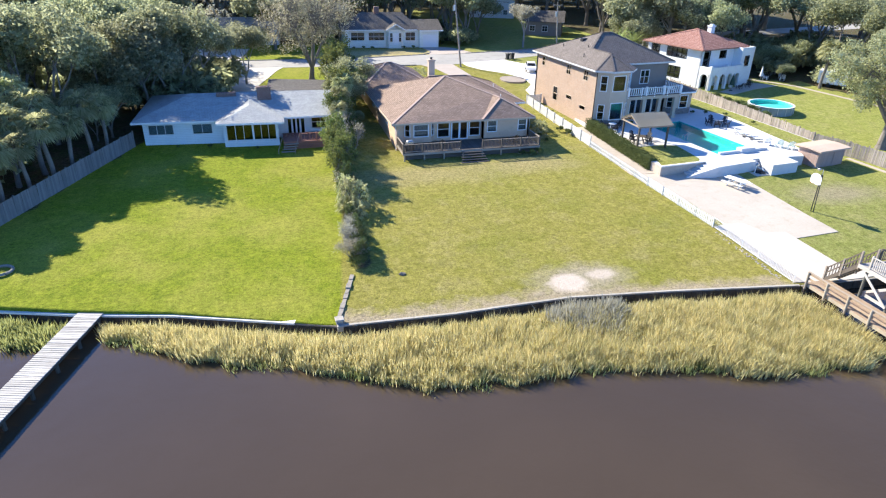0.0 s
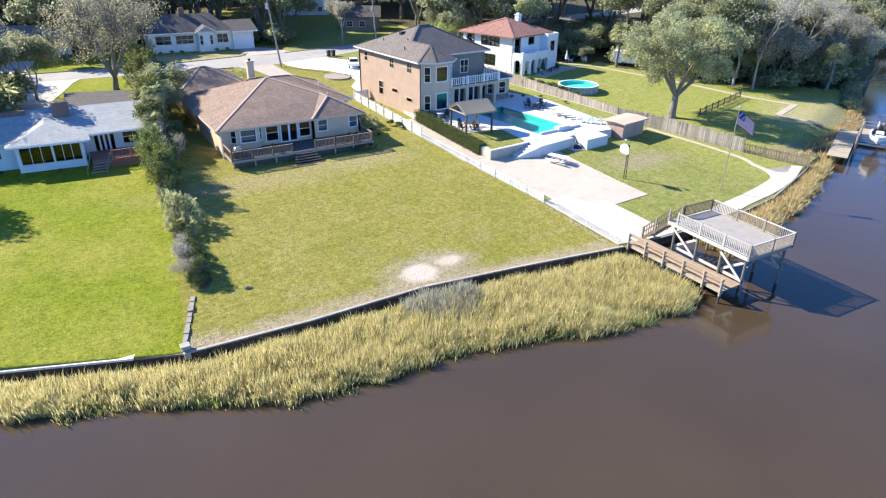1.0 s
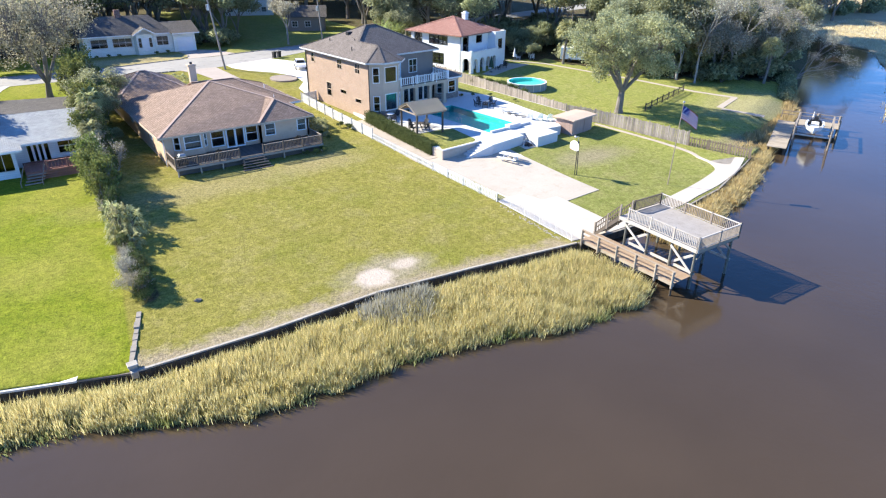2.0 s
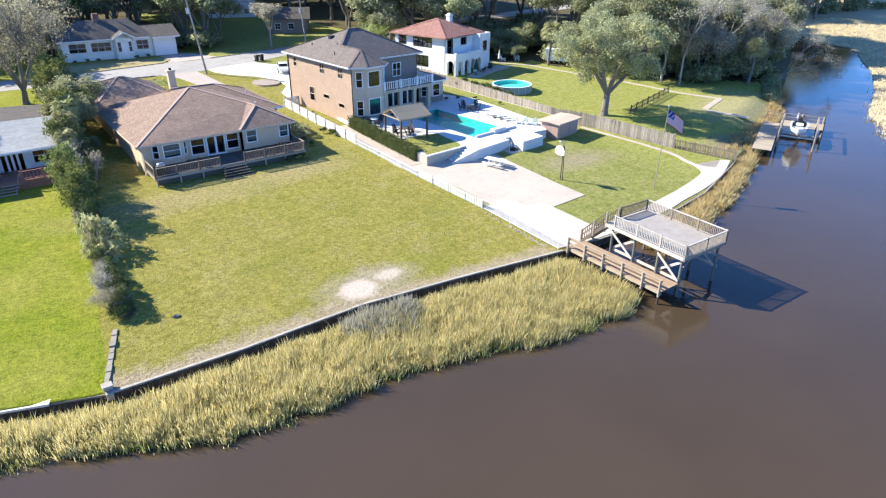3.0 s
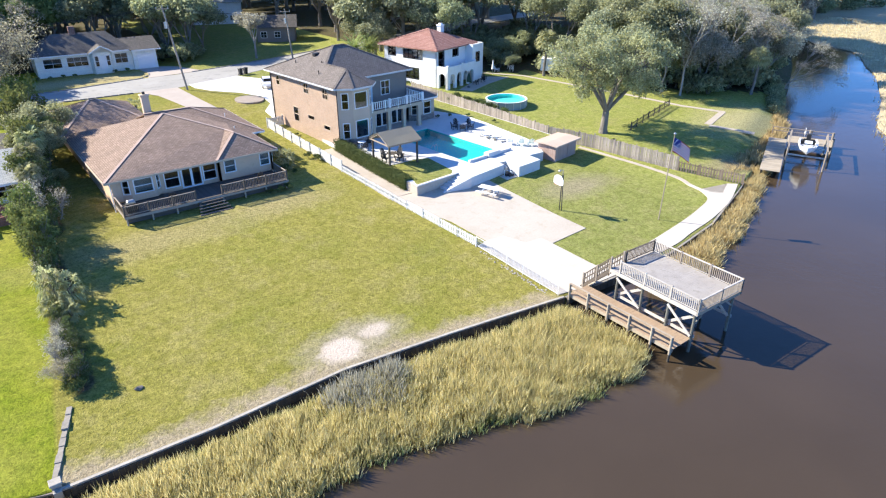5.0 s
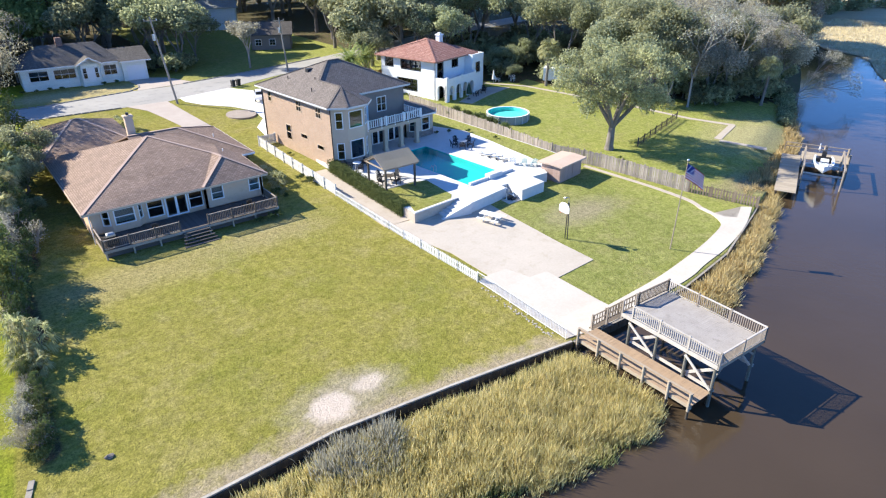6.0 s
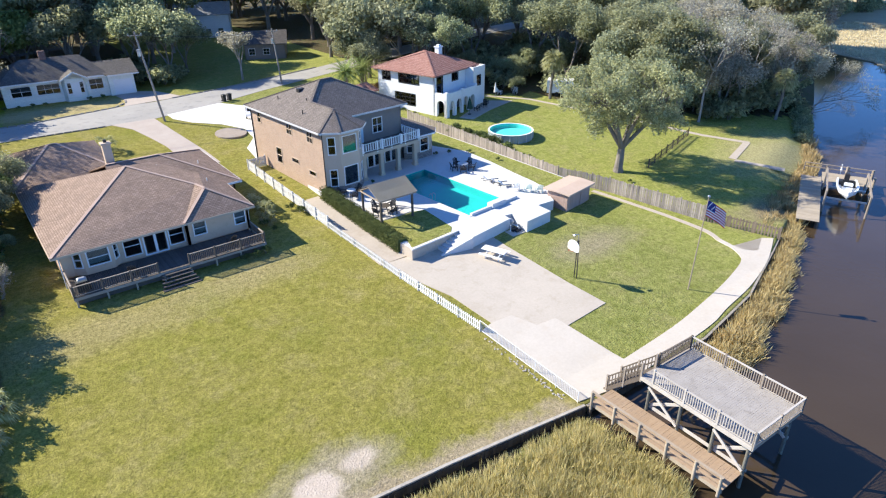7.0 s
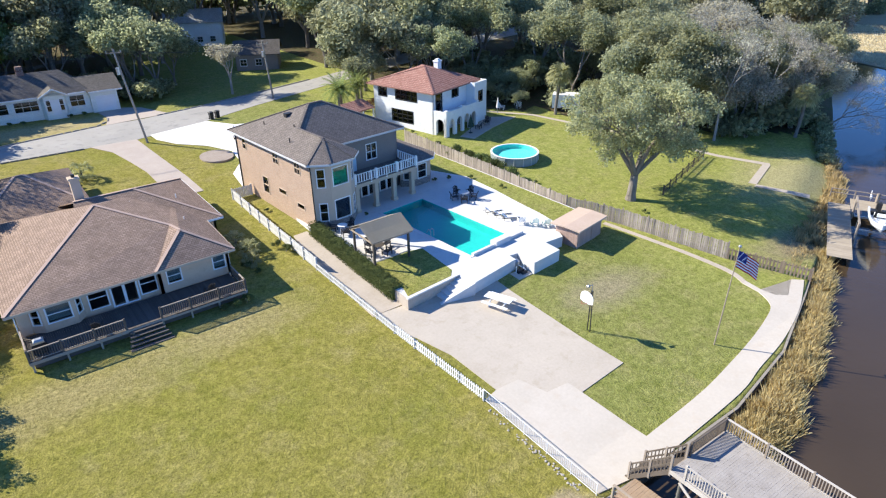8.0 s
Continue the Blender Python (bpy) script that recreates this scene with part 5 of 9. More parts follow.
a, c, d, e = (-ro, -ro, hh), (10 + ro, -ro, hh), (10 + ro, 11.4 + ro, hh), (-ro, 11.4 + ro, hh)
f, g = (4.6, 5.2, 8.6), (5.4, 6.2, 8.6)
roof(s, [[a, c, g, f], [c, d, g], [d, e, f, g], [e, a, f]], M_TILE, [], "red clay tile hip roof", 0.2)
ridge_caps(s, [(a, f), (c, g), (d, g), (e, f), (f, g)], M_TILE)
bm = bmesh.new()
chbox(bm, (6.5, 4.1, 7.2), (7.4, 4.9, 9.0), 0.04)
chbox(bm, (6.4, 4.0, 9.0), (7.5, 5.0, 9.18), 0.04)
chbox(bm, (6.65, 4.25, 9.18), (7.25, 4.75, 9.4), 0.06)
part("chimney", bm, M_WHITE, s, "white stucco chimney")
bm = bmesh.new()
slab(bm, [(-6.2, 9.8, 3.2), (-1.6, 9.8, 3.2), (-1.6, 12.4, 4.1), (-6.2, 12.4, 4.1)], 0.15)
part("side_porch_roof", bm, M_TILE, s, "red tile side porch roof")
bm = bmesh.new()
for x in (-6.0, -4.0, -1.8):
    box(bm, (x - 0.1, 9.9, -0.3), (x + 0.1, 10.1, 3.15))
    box(bm, (x - 0.1, 12.2, -0.3), (x + 0.1, 12.4, 3.95))
part("side_porch_posts", bm, M_WHITE, s)

# house across the street
k = thing("cottage", (26, 138, 3.4), "white cottage across the street with dark grey roof", "house")
F3, E3 = 4.3, 7.15
M_CREAM = coursed("cream_siding", (0.78, 0.78, 0.70), (0.84, 0.84, 0.76), (0.58, 0.58, 0.52), 4.0, 0.2, 0.012, patch=0.2)
wall(k, (16.9, 134.7), (25.2, 134.1), 3.2, E3, M_CREAM, [(1.2, 3.9, F3 + 0.7, F3 + 2.2, wn, 2, 2), (4.8, 8.0, F3 + 0.7, F3 + 2.2, wn, 3, 2)])
wall(k, (25.2, 134.1), (25.6, 133.0), 3.2, E3, M_CREAM)
wall(k, (25.6, 133.0), (28.4, 132.8), 3.2, E3, M_CREAM, [(0.25, 0.8, F3 + 0.5, F3 + 2.2, wn, 1, 2), (1.0, 1.9, F3, F3 + 2.1, "panel", 1, 2), (2.1, 2.6, F3 + 0.5, F3 + 2.2, wn, 1, 2)])
wall(k, (28.4, 132.8), (28.8, 133.9), 3.2, E3, M_CREAM)
wall(k, (28.8, 133.9), (32.1, 133.65), 3.2, E3, M_CREAM, [(0.5, 2.5, F3 + 0.6, F3 + 2.2, wn, 2, 2)])
wall(k, (32.1, 133.1), (36.1, 132.8), 3.2, E3 - 0.1, M_CREAM, [(0.8, 3.5, F3 - 0.5, F3 + 1.7, "garage", 3, 4)])
wall(k, (32.1, 133.65), (32.1, 133.1), 3.2, E3 - 0.1, M_CREAM)
wall(k, (36.1, 132.8), (36.5, 142.0), 3.2, E3 - 0.1, M_CREAM)
wall(k, (36.5, 142), (17.2, 143.5), 3.2, E3, M_CREAM)
wall(k, (17.2, 143.5), (16.9, 134.7), 3.2, E3, M_CREAM)
a, c, d, e = (16.2, 134.0, E3), (32.4, 133.0, E3), (32.8, 143.2, E3), (16.4, 144.2, E3)
f, g = (20.8, 139.0, 10.0), (29.4, 138.3, 10.0)
roof(k, [[a, c, g, f], [c, d, g], [d, e, f, g], [e, a, f]], M_SH_DARK, [(a, c)], "dark grey shingle roof")
roof(k, [[(31.9, 132.4, E3 - 0.1), (36.9, 132.1, E3 - 0.1), (37.1, 137.4, 8.65), (29.2, 137.8, 8.65)], [(37.3, 142.6, E3 - 0.1), (31.9, 142.9, E3 - 0.1), (29.2, 137.9, 8.65), (37.1, 137.5, 8.65)]], M_SH_DARK, [((31.9, 132.4, E3 - 0.1), (36.9, 132.1, E3 - 0.1))])
roof(k, [[(24.9, 132.4, E3), (27.0, 132.3, 8.35), (27.0, 136.4, 8.35), (24.9, 134.0, E3)], [(27.0, 132.3, 8.35), (29.1, 132.1, E3), (29.1, 133.8, E3), (27.0, 136.4, 8.35)]], M_SH_DARK, [((24.9, 132.4, E3), (27.0, 132.3, 8.35)), ((27.0, 132.3, 8.35), (29.1, 132.1, E3))])
bm = bmesh.new()
v = [bm.verts.new(c) for c in ((25.1, 132.95, E3), (28.9, 132.7, E3), (27.0, 132.8, 8.2))]
bm.faces.new(v)
bmesh.ops.solidify(bm, geom=bm.faces[:], thickness=0.1)
part("gable", bm, M_CREAM, k)
bm = bmesh.new()
bm.faces.new([bm.verts.new(c) for c in ((36.3, 133.2, E3 - 0.15), (36.7, 141.6, E3 - 0.15), (36.5, 137.4, 8.5))])
bmesh.ops.solidify(bm, geom=bm.faces[:], thickness=0.1)
part("gable", bm, M_CREAM, k)
bm = bmesh.new()
chbox(bm, (23.6, 138.2, 8.6), (24.6, 139.0, 11.1), 0.03)
part("chimney", bm, M_BRICKRED, k, "red brick chimney")
bm = bmesh.new()
prism(bm, [(17.1, 134.9), (35.9, 133.4), (36.2, 141.8), (17.4, 143.2)], 3.1, F3 - 0.02)
part("floor_slab", bm, M_DARK, k)


def far_house(at, rz, w, d, wall_h, rise, wall_m, roof_m, label):
    """A plain gabled house seen far off between trees."""
    t = thing("far_house", at, label, "house", rz=rz, local=True)
    nwin = int(w / 3)
    wall(t, (0, 0), (w, 0), -1, wall_h, wall_m, [(0.9 + i * 3, 2.1 + i * 3, 1.0, 2.2, wn, 2, 2) for i in range(nwin)])
    wall(t, (w, 0), (w, d), -1, wall_h, wall_m)
    wall(t, (w, d), (0, d), -1, wall_h, wall_m)
    wall(t, (0, d), (0, 0), -1, wall_h, wall_m, [(d / 2 - 0.8, d / 2 + 0.8, 1.0, 2.2, wn, 2, 2)])
    m = 0.5
    roof(t, [[(-m, -m, wall_h), (w + m, -m, wall_h), (w + m, d / 2, wall_h + rise), (-m, d / 2, wall_h + rise)], [(w + m, d + m, wall_h), (-m, d + m, wall_h), (-m, d / 2, wall_h + rise), (w + m, d / 2, wall_h + rise)]], roof_m)
    bm = bmesh.new()
    for x in (0.02, w - 0.02):
        bm.faces.new([bm.verts.new(c) for c in ((x, 0, wall_h), (x, d, wall_h), (x, d / 2, wall_h + rise - 0.1))])
    part("gable", bm, wall_m, t)


far_house((60, 187, 3.5), -22, 13, 10, 5.6, 2.6, M_SIDING, M_SH_PALE, "pale blue-white house between far trees")
far_house((62.3, 149.0, 3.5), -27, 8.5, 8, 3.2, 2.2, M_SHADE, M_SH_DARK, "grey-roofed house behind trees")
far_house((-12, 142, 3.5), -4, 16, 9, 3.0, 2.0, M_WHITE, M_SH_PALE, "pale house far across the street")

# ---- dock with raised deck ----
d = thing("boat_dock", (42, 28, 0), "weathered timber dock with raised railed deck and low walkway", "dock", rz=0)
DKZ = 3.44
TURN_D = math.radians(-2.4)


def dk_pt(u, v, z):
    """Deck plan: u from the west rail, v southwards from the north rail."""
    return (40.45 + u * math.cos(TURN_D) + v * math.sin(TURN_D), 31.1 + u * math.sin(TURN_D) - v * math.cos(TURN_D), z)


DW, DL = 5.0, 7.6
bm = bmesh.new()
chbox(bm, (0, -0.0715, -0.035), (DW, 0.0715, 0.0), 0.003)
me = shared("board", bm, M_PLANK)
rnd = random.Random(3)
for i in range(int(DL / 0.145)):
    x, y, z = dk_pt(0, 0.07 + i * 0.145, DKZ + rnd.uniform(-0.001, 0.001))
    piece("board", me, d, pose(x, y, z, 0, 0, math.degrees(TURN_D) + rnd.uniform(-0.03, 0.03)))
for u in (0.15, 1.7, 3.3, DW - 0.15):
    bm = bmesh.new()
    beam(bm, dk_pt(u, 0.05, DKZ - 0.16), dk_pt(u, DL - 0.05, DKZ - 0.16), 0.08, 0.24)
    part("joist", bm, M_WOOD, d)
for v in (0.0, DL):
    bm = bmesh.new()
    beam(bm, dk_pt(-0.03, v, DKZ - 0.14), dk_pt(DW + 0.03, v, DKZ - 0.14), 0.05, 0.28)
    part("rim_board", bm, M_RAILW, d)
for u in (-0.03, DW + 0.03):
    bm = bmesh.new()
    beam(bm, dk_pt(u, 0, DKZ - 0.14), dk_pt(u, DL, DKZ - 0.14), 0.05, 0.28)
    part("rim_board", bm, M_BLEACH, d, "bleached rim board")
for a, b, rail_m, bal_m in ((dk_pt(0, 0.9, DKZ), dk_pt(0, DL, DKZ), M_BLEACH, M_BLEACH), (dk_pt(0, DL, DKZ), dk_pt(DW, DL, DKZ), M_BLEACH, M_WOOD),
                            (dk_pt(DW, DL, DKZ), dk_pt(DW, 0, DKZ), M_BLEACH, M_WOOD), (dk_pt(DW, 0, DKZ), dk_pt(1.7, 0, DKZ), M_DULLRAIL, M_DULLRAIL)):
    baluster_rail(d, a, b, 0.95, rail_m, bal_m, 0.15, w=0.05)
# posts, braces and low beams
for u in (0.25, DW - 0.3):
    for v in (0.6, 2.9, 5.2, 7.3):
        bm = bmesh.new()
        rod(bm, dk_pt(u, v, -1.2), dk_pt(u, v, DKZ - 0.28), 0.115, 0.10, 10)
        part("piling", bm, M_PILE, d, "round greenish-grey timber piling")
for u in (0.25, DW - 0.3):
    for v0, v1 in ((0.6, 2.9), (5.2, 7.3)):
        for z0, z1 in ((1.35, 2.9), (2.9, 1.35)):
            bm = bmesh.new()
            k = 0.16 if z0 < z1 else -0.16
            beam(bm, dk_pt(u + k, v0, z0), dk_pt(u + k, v1, z1), 0.05, 0.2)
            part("brace", bm, M_BLEACH, d, "bleached cross brace")
    bm = bmesh.new()
    beam(bm, dk_pt(u + 0.17, 0.4, 1.25), dk_pt(u + 0.17, DL - 0.2, 1.25), 0.07, 0.22)
    part("stringer", bm, M_BLEACH, d, "bleached low beam")
for v in (0.6, 7.3):
    bm = bmesh.new()
    beam(bm, dk_pt(0.25, v, 3.0), dk_pt(DW - 0.3, v, 3.0), 0.08, 0.25)
    part("crossbeam", bm, M_WOOD, d)
for v, s in ((7.3, 1), (7.3, -1)):
    bm = bmesh.new()
    beam(bm, dk_pt(DW - 0.3 if s > 0 else 0.25, v + 0.02, 2.2), dk_pt(DW - 1.5 if s > 0 else 1.4, v + 0.02, 3.1), 0.07, 0.14)
    part("knee_brace", bm, M_WOOD, d)
# low walkway
WZ = 1.05
bm = bmesh.new()
chbox(bm, (0, -0.071, -0.04), (2.1, 0.071, 0.0), 0.003)
me = shared("walkway_board", bm, M_NEWOOD)
for i in range(64):
    y = 33.1 - 0.07 - i * 0.145
    piece("walkway_board", me, d, pose(38.38, y, WZ + rnd.uniform(-0.004, 0.004), 0, 0, rnd.uniform(-0.2, 0.2)))
for x in (38.42, 40.42):
    bm = bmesh.new()
    beam(bm, (x, 33.1, WZ - 0.17), (x, 23.85, WZ - 0.17), 0.08, 0.26)
    part("walkway_joist", bm, M_POST, d)
for y in (33.0, 31.2, 29.3, 27.4, 25.5, 23.95):
    bm = bmesh.new()
    rod(bm, (38.28, y, WZ - 0.45), (38.28, y, WZ + 0.95), 0.10, 0.09, 9)
    part("walkway_post", bm, M_POST, d, "round timber post")
    bm = bmesh.new()
    rod(bm, (38.28, y, -1.2), (38.28, y, WZ - 0.45), 0.085, 0.085, 9)
    part("post_foot", bm, M_DARKWOOD, d, "wet dark foot of a post")
for y in (32.8, 29.3, 25.5, 23.95):
    bm = bmesh.new()
    rod(bm, (40.5, y, -1.2), (40.5, y, WZ - 0.02), 0.10, 0.09, 9)
    part("walkway_post", bm, M_DARKWOOD, d)
for z in (WZ + 0.82, WZ + 0.42):
    bm = bmesh.new()
    beam(bm, (38.34, 33.1, z), (38.34, 23.85, z), 0.06, 0.16)
    part("walkway_rail", bm, M_NEWOOD, d, "honey-coloured rail")
bm = bmesh.new()
beam(bm, (38.36, 33.1, WZ + 0.93), (38.36, 23.85, WZ + 0.93), 0.16, 0.05)
part("walkway_rail", bm, M_RAILW, d, "bleached top rail")
# steep stair from the walk up to the deck
for i in range(13):
    k = (i + 0.5) / 13
    bm = bmesh.new()
    chbox(bm, (40.5, 33.6 - 2.5 * k - 0.13, 0.85 + 2.55 * k - 0.04), (41.9, 33.6 - 2.5 * k + 0.13, 0.85 + 2.55 * k), 0.008)
    part("tread", bm, M_DULLRAIL, d)
for x in (40.46, 41.94):
    bm = bmesh.new()
    beam(bm, (x, 33.7, 0.65), (x, 31.05, 3.3), 0.06, 0.26)
    part("stair_stringer", bm, M_DULLRAIL, d)
    for k in (0.95, 0.5):
        bm = bmesh.new()
        beam(bm, (x, 33.55, 0.9 + k), (x, 31.1, 3.42 + k), 0.06, 0.09)
        part("stair_rail", bm, M_DULLRAIL, d)
    bm = bmesh.new()
    box(bm, (-0.025, -0.025, 0.0), (0.025, 0.025, 0.95))
    me = shared("stair_baluster", bm, M_DULLRAIL)
    for i in range(11):
        k = (i + 0.5) / 11
        piece("stair_baluster", me, d, pose(x, 33.5 - 2.4 * k, 0.9 + 2.5 * k))
    for y, z in ((33.55, 0.55), (32.3, 1.8), (31.1, 3.0)):
        bm = bmesh.new()
        chbox(bm, (x - 0.06, y - 0.06, z), (x + 0.06, y + 0.06, z + 1.45), 0.01)
        part("stair_post", bm, M_WOOD, d)

# ---- left dock ----
d = thing("plank_dock", (-13, 41, 0), "long weathered plank dock running out from the sea wall", "dock")
a0, v0 = Vector((-12.85, 41.6, 0)), Vector((-0.285, -0.9585, 0)).normalized()
n0 = Vector((v0.y, -v0.x, 0))
ang = math.degrees(math.atan2(n0.y, n0.x))
bm = bmesh.new()
chbox(bm, (-0.85, -0.082, -0.045), (0.85, 0.082, 0.0), 0.008)
me = shared("board", bm, surf("bleached_planks", (0.36, 0.335, 0.305), (0.50, 0.475, 0.44), 12, 0.9, 0.85, 0.3, per=0.25, stain=(0.30, 0.27, 0.24)))
rnd = random.Random(8)
for i in range(150):
    c = a0 + v0 * (0.1 + i * 0.195)
    piece("board", me, d, pose(c.x, c.y, 0.80 + rnd.uniform(-0.012, 0.012), 0, 0, ang + rnd.uniform(-0.5, 0.5)))
for k in (-0.72, 0.72):
    bm = bmesh.new()
    p, q = a0 + n0 * k, a0 + v0 * 29.2 + n0 * k
    beam(bm, (p.x, p.y, 0.62), (q.x, q.y, 0.62), 0.1, 0.26)
    part("joist", bm, M_DARKWOOD, d)
    for i in range(12):
        c = a0 + v0 * (0.6 + i * 2.5) + n0 * k
        bm = bmesh.new()
        rod(bm, (c.x, c.y, -1.5), (c.x, c.y, 0.74), 0.13, 0.12, 9)
        part("piling", bm, M_DARKWOOD, d, "dark wet piling")

# ---- neighbour's dock with boat lift ----
d = thing("lift_dock", (82, 39.5, 0), "grey timber dock with a boat lift frame", "dock", rz=math.degrees(math.atan2(0.40, 0.916)), local=True)
LZ = 1.0
bm = bmesh.new()
chbox(bm, (-0.1, -2.2, -0.05), (0.1, 0, 0), 0.01)
me = shared("board", bm, M_POST)
for i in range(70):
    piece("board", me, d, pose(-4.0 + i * 0.21, 1.2, LZ))
bm = bmesh.new()
chbox(bm, (-0.1, -5.3, -0.05), (0.1, 0, 0), 0.01)
me = shared("long_board", bm, M_POST)
for i in range(16):
    piece("long_board", me, d, pose(9.5 + i * 0.21, -1.05, LZ + 0.005))
for x in np.arange(-3.6, 11, 3.0):
    for y in (1.0, -0.8):
        bm = bmesh.new()
        rod(bm, (x, y, -1.5), (x, y, LZ - 0.06), 0.14, n=8)
        part("piling", bm, M_DARKWOOD, d)
for x, y in ((9.7, -3.6), (12.6, -3.6), (9.7, -6.3), (12.6, -6.3)):
    bm = bmesh.new()
    rod(bm, (x, y, -1.5), (x, y, LZ + 1.1), 0.15, n=8)
    part("piling", bm, M_WOOD, d)
for y in (-1.3, -5.5):
    for x in (1.6, 9.1):
        bm = bmesh.new()
        rod(bm, (x, y, -1.5), (x, y, 2.5), 0.12, n=9)
        part("lift_post", bm, M_WOOD, d, "tall grey lift post")
    bm = bmesh.new()
    beam(bm, (1.2, y, 2.55), (9.5, y, 2.55), 0.16, 0.2)
    part("lift_beam", bm, M_WOOD, d, "grey lift beam")
for x in (3.4, 7.2):
    bm = bmesh.new()
    beam(bm, (x, -5.5, 1.1), (x, -1.3, 1.1), 0.14, 0.18)
    part("cradle_beam", bm, M_METAL, d)
    for y in (-1.3, -5.5):
        bm = bmesh.new()
        rod(bm, (x, y, 1.1), (x, y, 2.5), 0.03, n=5)
        part("lift_cable", bm, M_METAL, d)
for x, y in ((12.7, 1.0), (12.7, -1.4), (12.7, -3.8), (12.7, -6.2)):
    bm = bmesh.new()
    box(bm, (x - 0.06, y - 0.06, LZ), (x + 0.06, y + 0.06, LZ + 1.0))
    part("rail_post", bm, M_WOOD, d)
for z in (0.5, 0.97):
    bm = bmesh.new()
    beam(bm, (12.72, 1.05, LZ + z), (12.72, -6.25, LZ + z), 0.12, 0.08)
    part("rail", bm, M_WOOD, d)
bt = thing("motor_boat", (87, 36.5, 1.3), "white motor boat raised on the lift", "boat", local=True)
bt.matrix_world = d.matrix_world @ pose(5.0, -3.4, 1.19, 0, 0, 180)
bm = bmesh.new()
rings = []
for x, w, zk, zt in ((-3.0, 1.0, 0.15, 0.95), (-1.5, 1.12, 0.05, 1.0), (0.0, 1.15, 0.0, 1.05), (1.4, 0.95, 0.1, 1.15), (2.4, 0.55, 0.35, 1.28), (3.0, 0.06, 0.9, 1.38)):
    rings.append([bm.verts.new(c) for c in ((x, -w, zt), (x, -w * 0.85, zt * 0.5 + zk * 0.5), (x, 0, zk), (x, w * 0.85, zt * 0.5 + zk * 0.5), (x, w, zt), (x, w * 0.8, zt - 0.02), (x, w * 0.7, zt - 0.5), (x, -w * 0.7, zt - 0.5), (x, -w * 0.8, zt - 0.02))])
for p, q in zip(rings, rings[1:]):
    for i in range(9):
        bm.faces.new((p[i], p[(i + 1) % 9], q[(i + 1) % 9], q[i]))
bm.faces.new(rings[0])
bm.faces.new(rings[-1][::-1])
part("hull", bm, M_CARW, bt, "white moulded hull")
bm = bmesh.new()
chbox(bm, (-0.4, -0.45, 0.5), (0.5, 0.45, 1.55), 0.08)
part("console", bm, M_CARW, bt)
bm = bmesh.new()
chbox(bm, (-1.3, -0.5, 0.5), (-0.8, 0.5, 1.1), 0.06)
part("seat", bm, M_TRIM, bt)
bm = bmesh.new()
bm.faces.new([bm.verts.new(c) for c in ((0.55, -0.75, 1.1), (0.55, 0.75, 1.1), (0.2, 0.62, 1.75), (0.2, -0.62, 1.75))])
bmesh.ops.solidify(bm, geom=bm.faces[:], thickness=0.03)
part("windscreen", bm, M_BLACK, bt, "dark tinted windscreen")
for y in (-0.55, 0.55):
    bm = bmesh.new()
    chbox(bm, (-2.6, y - 0.35, 0.5), (-1.7, y + 0.35, 0.95), 0.06)
    part("bench", bm, M_BLACK, bt, "dark cushioned bench")
for y in (-0.7, 0.7):
    bm = bmesh.new()
    rod(bm, (1.0, y, 1.15), (2.6, y * 0.45, 1.6), 0.025, n=5)
    part("bow_rail", bm, M_METAL, bt, "thin metal bow rail")
bm = bmesh.new()
chbox(bm, (-3.6, -0.25, 0.55), (-3.0, 0.25, 1.5), 0.1)
rod(bm, (-3.3, 0, -0.2), (-3.3, 0, 0.6), 0.1, n=8)
part("outboard", bm, M_BLACK, bt, "black outboard motor")
hn = thing("heron_decoy", (0, 0, 0), "small white bird-shaped ornament on a dock post", "ornament", local=True)
hn.matrix_world = d.matrix_world @ pose(12.9, -3.0, LZ)
bm = bmesh.new()
rod(bm, (0, 0, 0), (0, 0, 0.5), 0.03, n=6)
rod(bm, (-0.25, 0, 0.5), (0.3, 0, 0.75), 0.14, 0.08, 8)
rod(bm, (0.28, 0, 0.7), (0.4, 0, 1.15), 0.05, 0.04, 6)
part("figure", bm, M_TRIM, hn)

